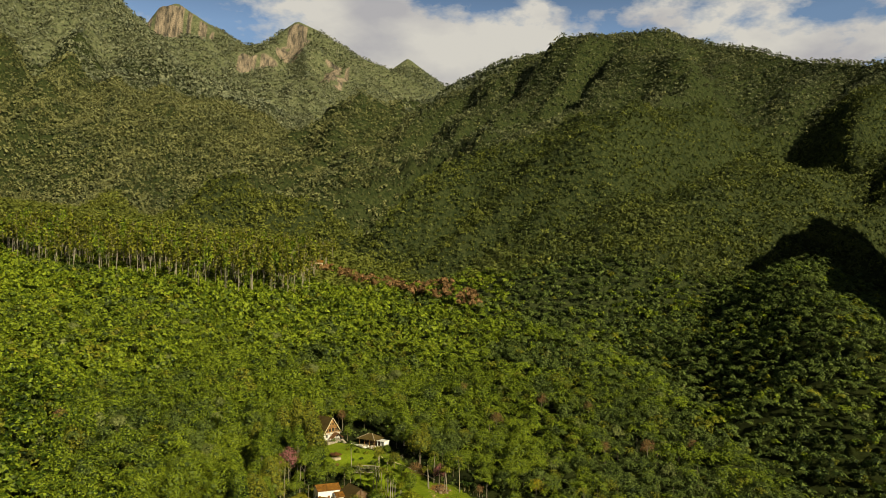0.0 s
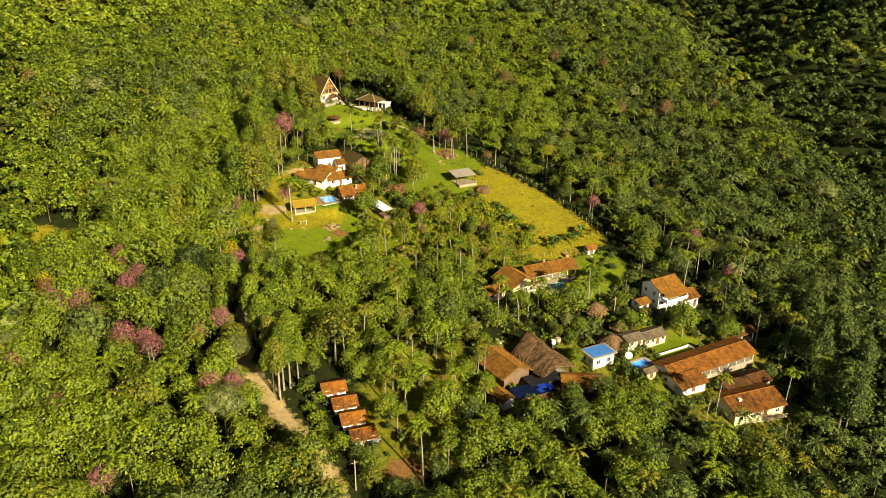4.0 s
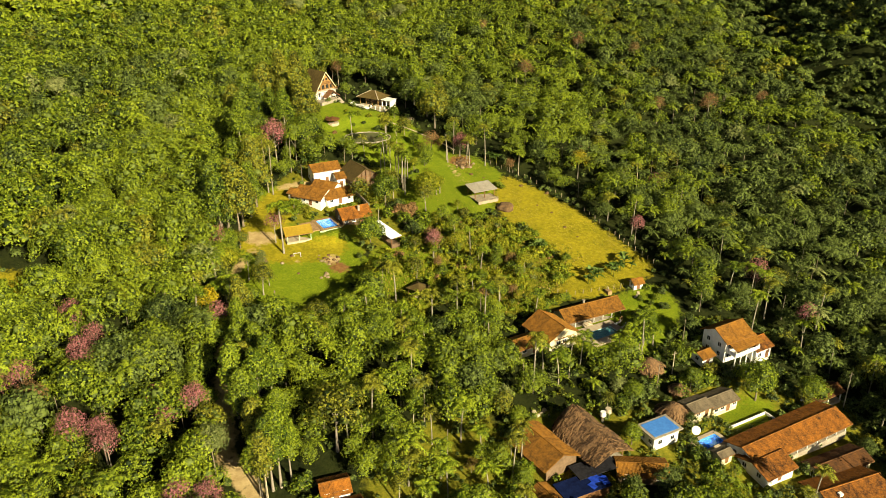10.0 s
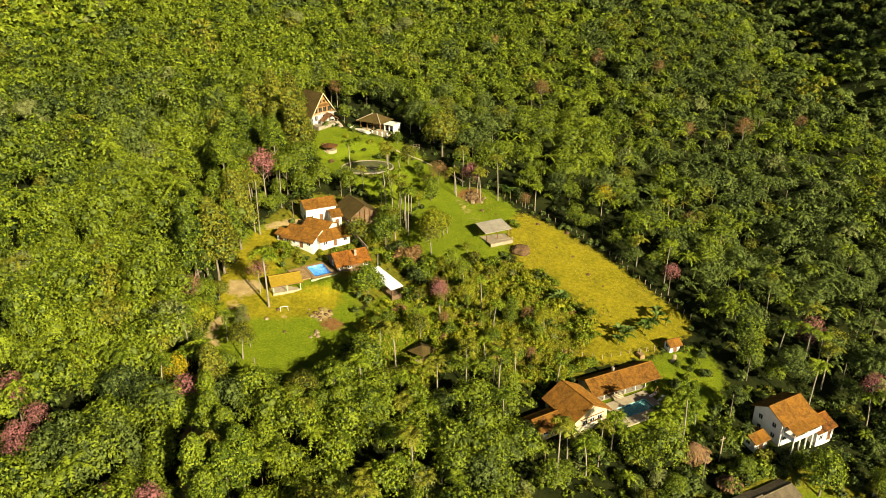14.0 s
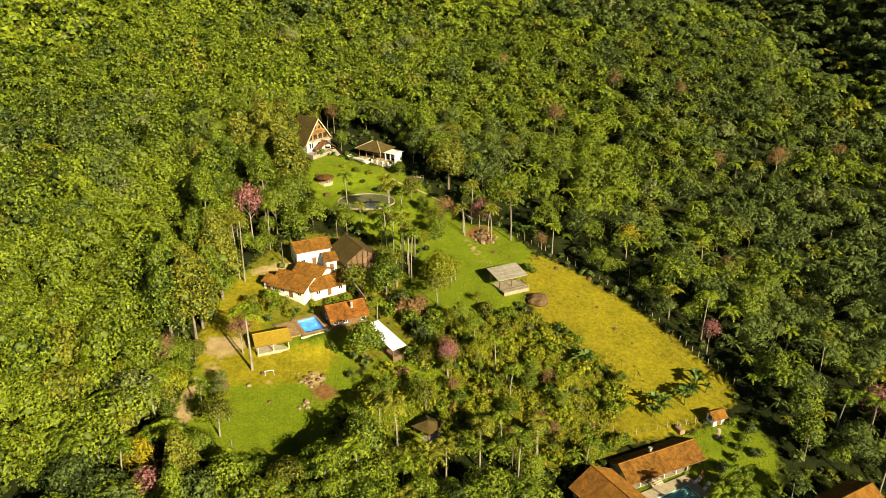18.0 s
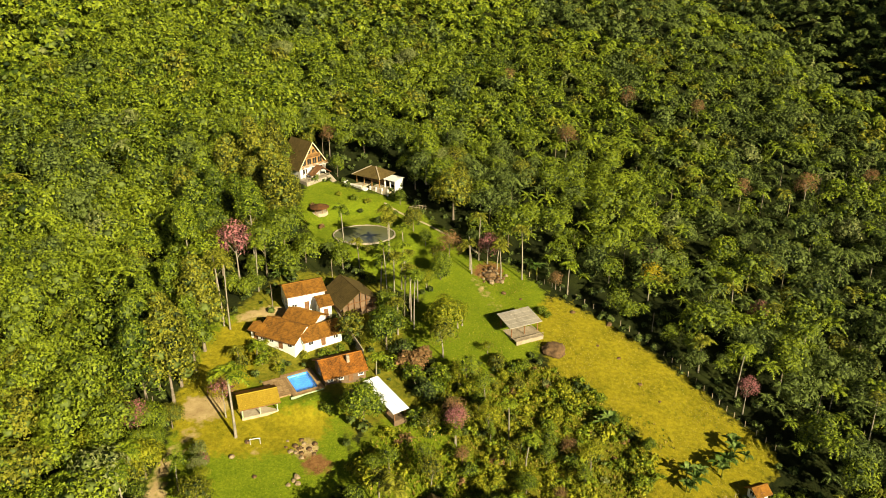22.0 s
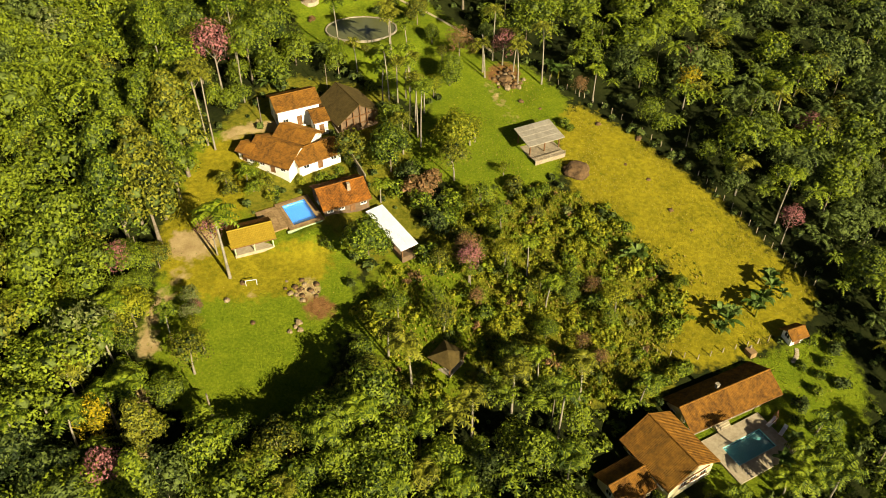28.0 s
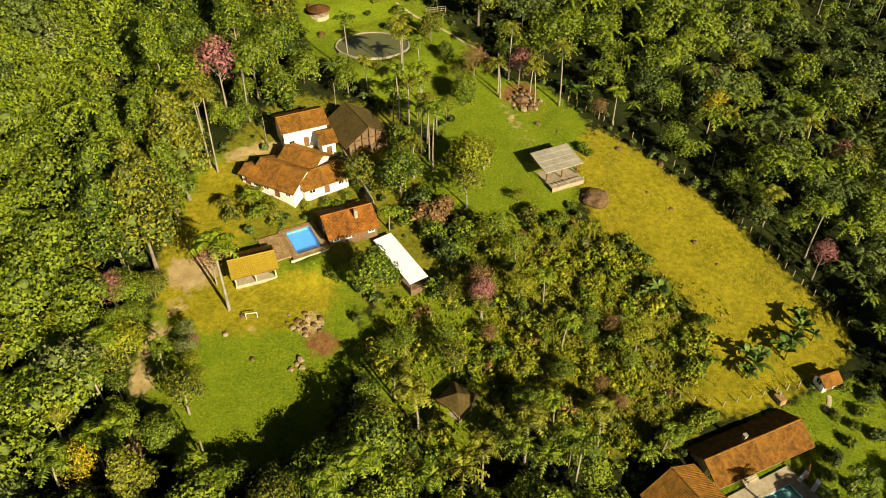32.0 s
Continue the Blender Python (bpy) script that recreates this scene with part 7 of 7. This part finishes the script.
def free_of(x, y, margin=1.0):
    """Where trees may stand: away from houses, lawns, roads and single trees."""
    ok = ~by_clearing(x, y, 2.4)
    for bx, by, r in KEEP_CLEAR:
        ok &= np.hypot(x - bx, y - by) > r
    for poly in CLEARINGS:
        ok &= ~inside(x, y, poly)
    ok &= (near_line(x, y, ROAD) > np.where(y > 188, 2.2, 4.0)) & (near_line(x, y, LANE) > 3.4)
    for bx, by, r in SITES:
        ok &= np.hypot(x - bx, y - by) > r + margin
    for bx, by, r in TREE_SPOTS:
        ok &= np.hypot(x - bx, y - by) > r
    return ok


def sheet_z(x, y):
    """Height of the ground sheet between its own grid lines."""
    i, j = np.clip(np.searchsorted(gx, x) - 1, 0, len(gx) - 2), np.clip(np.searchsorted(gy, y) - 1, 0, len(gy) - 2)
    u, v = (x - gx[i]) / (gx[i + 1] - gx[i]), (y - gy[j]) / (gy[j + 1] - gy[j])
    return (Z[j, i] * (1 - u) + Z[j, i + 1] * u) * (1 - v) + (Z[j + 1, i] * (1 - u) + Z[j + 1, i + 1] * u) * v


def forest(name, label, x, y, shapes, size, spread, rng, weights=None, mats=LEAVES, small=None):
    n = len(x)
    spots = np.stack([x, y, np.where(y > 420, sheet_z(x, y), ground_z(x, y)) - 0.3], 1)
    picks = rng.choice(len(shapes), n, p=weights)
    if weights is not None:          # palms stand mostly on the lower, eastern side
        plain = sum(w == 0.15 for w in weights[-2:])
        swap = (x < 10) & (rng.uniform(size=n) < 0.5) & (picks >= len(shapes) - max(plain, 1))
        picks = np.where(swap, rng.integers(0, 4, n), picks)
        picks = np.where((x > 8) & (rng.uniform(size=n) < 0.36), len(shapes) - 1 - rng.integers(0, max(plain, 1), n), picks)
    sizes = size * rng.uniform(1 - spread, 1 + spread, n) * (1 + 0.22 * np.clip((-x - 45) / 30, 0, 1))
    if small is not None:
        sizes = np.where(small, np.minimum(sizes, 0.72), sizes)
    p, f, owner = batch(shapes, picks, spots, sizes, rng.uniform(0, 6.28, n))
    inner = ~((f[:, 1] - f[:, 0] == 1) & (f[:, 2] - f[:, 1] == 1))          # the heart of each crown, coloured dark like its inner shade
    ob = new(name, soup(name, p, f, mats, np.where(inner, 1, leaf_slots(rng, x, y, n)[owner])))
    return tagged(ob, label, "forest", kind="stuff")


rng = np.random.default_rng(3)
near_shapes = [crown(200 + k, 1150, 0.29, 3.6 + 0.5 * (k % 3), 5.2 + 0.6 * k, 3.6, 12, taper=0.15 * (k % 2), heart=0.44) for k in range(5)]
near_shapes += [palm_crown(260 + k, 11, 3.1, 8.6 + 1.6 * k, 8, 0.50) for k in range(2)]
thin_shapes = [crown(220 + k, 520, 0.41, 3.7 + 0.4 * (k % 3), 5.0 + 0.6 * k, 3.2, 8, taper=0.15 * (k % 2), heart=0.46) for k in range(5)]
thin_shapes += [palm_crown(270 + k, 10, 3.2, 8.6 + k, 6, 0.55) for k in range(2)]
stem, stem_f = trunk_shape(8.0, 0.15, 0.09, sides=4)
stem, stem_f = np.array(stem), np.array(stem_f)
stem_t = np.concatenate([stem_f[:, [0, 1, 2]], stem_f[:, [0, 2, 3]]])
kinds = [0.15, 0.15, 0.14, 0.14, 0.12, 0.15, 0.15]
x, y = scatter(rng, -170, 150, 128, 400, 4.7)
more_x, more_y = scatter(rng, 44, 135, 226, 336, 6.5)          # the thick wood beyond the pasture
x, y = np.concatenate([x, more_x]), np.concatenate([y, more_y])
keep = free_of(x, y) & ~(inside(x, y, ORCHARD) & (rng.uniform(size=len(x)) < 0.5)) & (np.abs(x) < 66 + 0.40 * (y - 100)) & ((x < 45) | (rng.uniform(size=len(x)) < 0.9))
x, y = x[keep], y[keep]
close = ((np.abs(x + 16) < 92) & (y < 345)) | ((x > 0) & (x < 112) & (y > 185) & (y < 300)) | ((np.abs(x + 20) < 66) & (y < 392))
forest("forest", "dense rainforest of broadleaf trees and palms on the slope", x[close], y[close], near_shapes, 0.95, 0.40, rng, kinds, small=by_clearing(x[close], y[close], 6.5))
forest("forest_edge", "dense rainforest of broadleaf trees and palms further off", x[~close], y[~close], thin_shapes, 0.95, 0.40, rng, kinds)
# slim stems that show between the crowns
x, y = scatter(rng, -130, 130, 140, 400, 14.0)
keep = free_of(x, y, 0.5)
x, y = x[keep], y[keep]
p, f, owner = batch([(stem, stem_t)], np.zeros(len(x), int), np.stack([x, y, ground_z(x, y) - 0.3], 1), rng.uniform(0.6, 1.05, len(x)), rng.uniform(0, 6.28, len(x)))
tagged(new("forest_stems", soup("forest_stems", p, f, [BARK])), "slim pale tree stems standing between the crowns", "tree stems", kind="stuff")

# hedges and herbs that fill the gardens of the village
garden_shapes = [crown(285 + k, 80, 0.26, 1.0 + 0.25 * k, 1.2 + 0.3 * k, 0.0, 3) for k in range(4)]
x, y = scatter(rng, 4, 92, 180, 247, 2.3)
keep = rng.uniform(size=len(x)) < 0.85
for poly in (VILLAGE_LAWN, COTTAGE_LAWN, POOL_LAWN, SCRUB, FIELD):
    keep &= ~inside(x, y, poly)
for bx, by, r in SITES:
    keep &= np.hypot(x - bx, y - by) > r * 0.95
x, y = x[keep], y[keep]
forest("garden_growth", "hedges and herbs between the village houses", x, y, garden_shapes, 1.0, 0.45, rng)
# low growth of the scrub between lawn and pasture
bush_shapes = [crown(280 + k, 110, 0.22, 0.95 + 0.25 * k, 0.8 + 0.26 * k, 0.0, 4) for k in range(4)]
x, y = scatter(rng, -40, 40, 235, 300, 1.32)
keep = inside(x, y, SCRUB) & (rng.uniform(size=len(x)) < 0.46 + 0.9 * fbm(x / 8, y / 8, 2, 89)) & (np.hypot(x + 9.7, y - 247.6) > 3.0) & (np.hypot(x + 18.5, y - 256) > 3.4)
for bx, by, r in SITES:
    keep &= np.hypot(x - bx, y - by) > r
x, y = x[keep], y[keep]
n = len(x)
spots = np.stack([x, y, ground_z(x, y) - 0.1], 1)
tone = fbm(x / 9, y / 9, 3, 83) + 0.14 * rng.normal(size=n)
slots = np.where(tone > 0.08, 8, np.where(tone < -0.26, 1, rng.choice(np.array([0, 2, 2, 3, 8, 8]), n)))
slots = np.where(rng.uniform(size=n) > 0.965, 5, np.where(rng.uniform(size=n) > 0.985, 7, slots))
sizes = (0.80 + 1.5 * np.clip(fbm(x / 7, y / 7, 2, 87) + 0.1, -0.25, 0.6)) * rng.uniform(0.6, 1.4, n)
p, f, owner = batch(bush_shapes, rng.integers(0, 4, n), spots, sizes, rng.uniform(0, 6.28, n))
tagged(new("scrub", soup("scrub", p, f, LEAVES, slots[owner])), "low green and yellowish bushes on the overgrown slope", "bushes", kind="stuff")
# undergrowth at the forest's edge, round the houses and under the trees, all dark for the shade there
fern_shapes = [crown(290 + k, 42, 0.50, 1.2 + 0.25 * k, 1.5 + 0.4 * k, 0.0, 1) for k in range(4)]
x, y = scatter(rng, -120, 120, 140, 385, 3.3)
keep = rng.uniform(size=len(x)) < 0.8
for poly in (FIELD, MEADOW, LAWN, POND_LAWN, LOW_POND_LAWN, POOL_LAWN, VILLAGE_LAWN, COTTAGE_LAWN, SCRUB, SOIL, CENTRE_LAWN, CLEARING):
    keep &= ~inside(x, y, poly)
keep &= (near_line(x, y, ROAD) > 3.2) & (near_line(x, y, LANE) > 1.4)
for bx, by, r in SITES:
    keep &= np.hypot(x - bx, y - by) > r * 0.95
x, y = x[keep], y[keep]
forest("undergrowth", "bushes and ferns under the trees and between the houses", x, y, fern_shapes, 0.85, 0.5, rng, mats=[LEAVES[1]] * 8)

fine_shapes = [crown(310 + k, 115, 0.82, 3.7 + 0.3 * (k % 3), 5.0 + 0.5 * k, 2.6, 3, taper=0.12 * (k % 2)) for k in range(5)] + [palm_crown(330, 11, 3.3, 8.5, 4, 0.95)]
middle_shapes = [crown(300 + k, 60, 1.35, 4.2 + 0.4 * (k % 2), 5.6, 1.8, 2) for k in range(4)] + [palm_crown(331, 10, 3.6, 8.6, 3, 1.2)]
x, y = scatter(rng, -330, 300, 150, 400, 5.0)
keep = (np.abs(x) >= 66 + 0.40 * (y - 100) - 2) & (np.abs(x) < 24 + 0.575 * y) | ((np.abs(x) > 150) & (np.abs(x) < 24 + 0.575 * y))
x, y = x[keep], y[keep]
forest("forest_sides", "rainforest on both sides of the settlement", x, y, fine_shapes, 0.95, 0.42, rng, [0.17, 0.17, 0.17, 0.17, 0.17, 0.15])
lush_shapes = [crown(360 + k, 330, 0.54, 3.8 + 0.4 * (k % 3), 4.6 + 0.5 * k, 2.8, 8, taper=0.15 * (k % 2), heart=0.46) for k in range(5)] + [palm_crown(370 + k, 10, 3.3, 8.6 + k, 5, 0.60) for k in range(2)]
x, y = scatter(rng, -145, 130, 398, 490, 4.8)
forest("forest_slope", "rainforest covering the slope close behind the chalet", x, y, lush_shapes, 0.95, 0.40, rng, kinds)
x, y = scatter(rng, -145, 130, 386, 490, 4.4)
# dark leaf only: it stands for the shade under these trees
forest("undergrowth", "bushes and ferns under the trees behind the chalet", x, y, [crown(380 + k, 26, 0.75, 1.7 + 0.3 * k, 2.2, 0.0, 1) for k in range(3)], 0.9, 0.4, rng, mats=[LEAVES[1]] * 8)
x, y = scatter(rng, -460, 460, 400, 560, 4.8)
keep = (np.abs(x) < 20 + 0.585 * y) & ((y > 488) | (x < -147) | (x > 132))
x, y = x[keep], y[keep]
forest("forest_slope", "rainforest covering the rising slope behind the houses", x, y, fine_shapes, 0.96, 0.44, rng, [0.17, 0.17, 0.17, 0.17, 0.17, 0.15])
x, y = scatter(rng, -520, 520, 560, 780, 5.3)
keep = (np.abs(x) < 20 + 0.585 * y)
x, y = x[keep], y[keep]
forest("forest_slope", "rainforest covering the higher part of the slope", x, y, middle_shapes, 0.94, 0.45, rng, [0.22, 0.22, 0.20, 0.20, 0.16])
upper_shapes = [crown(340 + k, 20, 1.75, 3.9 + 0.6 * (k % 3), 4.6 + 0.5 * k, 1.5, 4, heart=0) for k in range(8)]
x, y = scatter(rng, -800, 640, 780, 1250, 5.7)
keep = (np.abs(x) < 20 + 0.585 * y)
x, y = x[keep], y[keep]
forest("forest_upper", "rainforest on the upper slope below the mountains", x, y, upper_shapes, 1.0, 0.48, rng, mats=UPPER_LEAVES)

bands = ((6.2, 700, 1500, 1.05, [crown(400 + k, 18, 1.85, 4.0 + 0.6 * (k % 3), 4.6 + 0.5 * k, 1.5, 4, heart=0) for k in range(8)]),
         (8.2, 1500, 2300, 1.25, [crown(410 + k, 15, 2.0, 4.2 + 0.5 * (k % 3), 4.6 + 0.4 * k, 1.5, 3, heart=0) for k in range(8)]),
         (10.5, 2300, 4300, 1.5, [crown(420 + k, 9, 2.5, 4.4 + 0.5 * (k % 3), 3.6 + 0.4 * k, 1.5, 3, heart=0) for k in range(6)]))
for step, y0, y1, size, shapes in bands:
    x, y = scatter(rng, -2500, 1300, y0, y1, step)
    r = np.hypot(x, y)
    here, east_of, north_of = ground_z(x, y), ground_z(x + 12, y), ground_z(x, y + 12)
    sx, sy = (east_of - here) / 12, (north_of - here) / 12
    away = (here - 100) / r - (sx * x + sy * y) / r
    keep = (np.abs(x) < 25 + 0.59 * y) & ~((y < 1250) & (x < 620) & (x > -760) & (y > 780)) & ~((y <= 780) & (np.abs(x) < 20 + 0.585 * y)) & (away < 0.5) & (cliffs(x, y)[1] < 0.4) & (here < 1380)
    x, y = x[keep], y[keep]
    # the farther bands wear the hazier leaf colours
    forest("mountain_forest", "unbroken forest on the flanks of the mountains", x, y, shapes, size, 0.5, rng, mats=UPPER_LEAVES if y1 < 1600 else HAZED_MOUNTAIN_LEAVES if y1 < 2400 else HAZED_HIGH_LEAVES)

# the stand of tall slim trees on the shoulder of the slope
gum_crown = crown(470, 110, 1.0, 3.4, 17.0, 9.0, 10, taper=0.3, heart=0)
gum_p, gum_f = trunk_shape(22.0, 0.20, 0.08, sides=4, bend=0.6, seed=3)
gum_p, gum_f = np.array(gum_p), np.array(gum_f)
gum_t = np.concatenate([gum_f[:, [0, 1, 2]], gum_f[:, [0, 2, 3]]])
x, y = scatter(rng, -430, -130, 690, 930, 8.6, 1.4)
keep = (y < 920 + 0.30 * (x + 140)) & (y > 680 - 0.20 * (x + 300) + 25 * np.sin(x / 23)) & (rng.uniform(size=len(x)) < 0.85)
x, y = x[keep], y[keep]
spots, sizes, turns = np.stack([x, y, ground_z(x, y) + 2.5], 1), rng.uniform(1.25, 1.75, len(x)), rng.uniform(0, 6.28, len(x))
p, f, owner = batch([gum_crown], np.zeros(len(x), int), spots, sizes, turns)
tagged(new("gum_crowns", soup("gum_crowns", p, f, [LEAVES[3], LEAVES[2]], (owner % 3 == 0).astype(int))), "airy olive crowns of a stand of gum trees", "forest", kind="stuff")
p, f, owner = batch([(gum_p, gum_t)], np.zeros(len(x), int), spots, sizes, turns)
tagged(new("gum_stems", soup("gum_stems", p, f, [BARK_PALE])), "tall bare pale stems of a stand of gum trees", "tree stems", kind="stuff")
# the belt of faded blossom along the far edge of the slope
x, y = scatter(rng, -150, 40, 690, 900, 6.8)
keep = near_line(x, y, ((-135, 868), (-60, 800), (25, 710))) < 16
x, y = x[keep], y[keep]
p, f, owner = batch(middle_shapes[:4], rng.integers(0, 4, len(x)), np.stack([x, y, ground_z(x, y) + 5.0], 1), rng.uniform(0.9, 1.4, len(x)), rng.uniform(0, 6.28, len(x)))
tagged(new("blossom_belt", soup("blossom_belt", p, f, [LEAVES[5], LEAVES[0]], np.array([0, 0, 0, 1])[owner % 4])), "belt of trees with faded rust and pink blossom", "forest", kind="stuff")
gable_house("far_house", "far house with an orange tiled roof above the forest", -138, 868, 8, 17.0, 11.0, 2.6, 2.6, wall=PLASTER_CREAM, roof=TILE, front=4, left=2, z=gz(-138, 868) + 10.0, deep=12)

# tufts of grass that break up the lawns and the pasture
blade = np.array([(-0.16, 0, 0), (0.16, 0, 0), (0.05, 0.08, 0.34), (0, -0.16, 0), (0, 0.16, 0), (-0.1, 0.02, 0.30), (-0.12, -0.1, 0), (0.12, 0.1, 0), (0.1, -0.12, 0.26)], float)
blade_f = np.arange(9).reshape(-1, 3)
GRASS = leaf("grass_blades", (0.100, 0.145, 0.006), (0.25, 0.265, 0.016))
STRAW = leaf("dry_grass", (0.20, 0.165, 0.020), (0.46, 0.37, 0.075))
x, y = scatter(rng, -64, 60, 240, 374, 0.5)
dry = inside(x, y, FIELD)
green = inside(x, y, LAWN) | inside(x, y, MEADOW) | inside(x, y, POND_LAWN) | inside(x, y, SCRUB) | inside(x, y, POOL_LAWN)
mown = inside(x, y, LAWN) | inside(x, y, POND_LAWN)
keep = (dry | green) & (rng.uniform(size=len(x)) < (0.42 + 0.9 * np.clip(fbm(x / 5, y / 5, 3, 95) + 0.12, 0, 1) * 2) * np.where(mown, 0.45, 1.0))
for bx, by, r in SITES:
    if r > 0.7:
        keep &= np.hypot(x - bx, y - by) > r
x, y, dry = x[keep], y[keep], dry[keep]
p, f, owner = batch([(blade, blade_f)], np.zeros(len(x), int), np.stack([x, y, ground_z(x, y) - 0.03], 1), rng.uniform(0.4, 1.15, len(x)) * np.where(inside(x, y, SCRUB), 1.7, np.where(inside(x, y, LAWN) | inside(x, y, POND_LAWN), 0.6, np.where(inside(x, y, FIELD), 0.75, 0.8))), rng.uniform(0, 6.28, len(x)))
dry = dry ^ (rng.uniform(size=len(x)) < 0.16)
tagged(new("grass", soup("grass", p, f, [GRASS, STRAW], dry[owner].astype(int))), "tufts of green and dry grass", "grass", kind="stuff")
# tall grass and straw standing in the overgrown slope
x, y = scatter(rng, -30, 34, 238, 296, 0.62)
bare = np.exp(-np.hypot(x - 26, y - 271) / 7)
keep = (inside(x, y, SCRUB) | (inside(x, y, FIELD) & (bare > 0.32))) & (rng.uniform(size=len(x)) < 0.40 + 0.9 * fbm(x / 6, y / 6, 2, 99))
for bx, by, r in SITES:
    keep &= np.hypot(x - bx, y - by) > r
x, y, bare = x[keep], y[keep], bare[keep]
p, f, owner = batch([(blade, blade_f)], np.zeros(len(x), int), np.stack([x, y, ground_z(x, y) - 0.05], 1), rng.uniform(1.0, 1.9, len(x)), rng.uniform(0, 6.28, len(x)))
dry = rng.uniform(size=len(x)) < 0.10 + 0.75 * bare
tagged(new("tall_grass", soup("tall_grass", p, f, [GRASS, STRAW], dry[owner].astype(int))), "tall green and straw-coloured grass on the overgrown slope", "grass", kind="stuff")
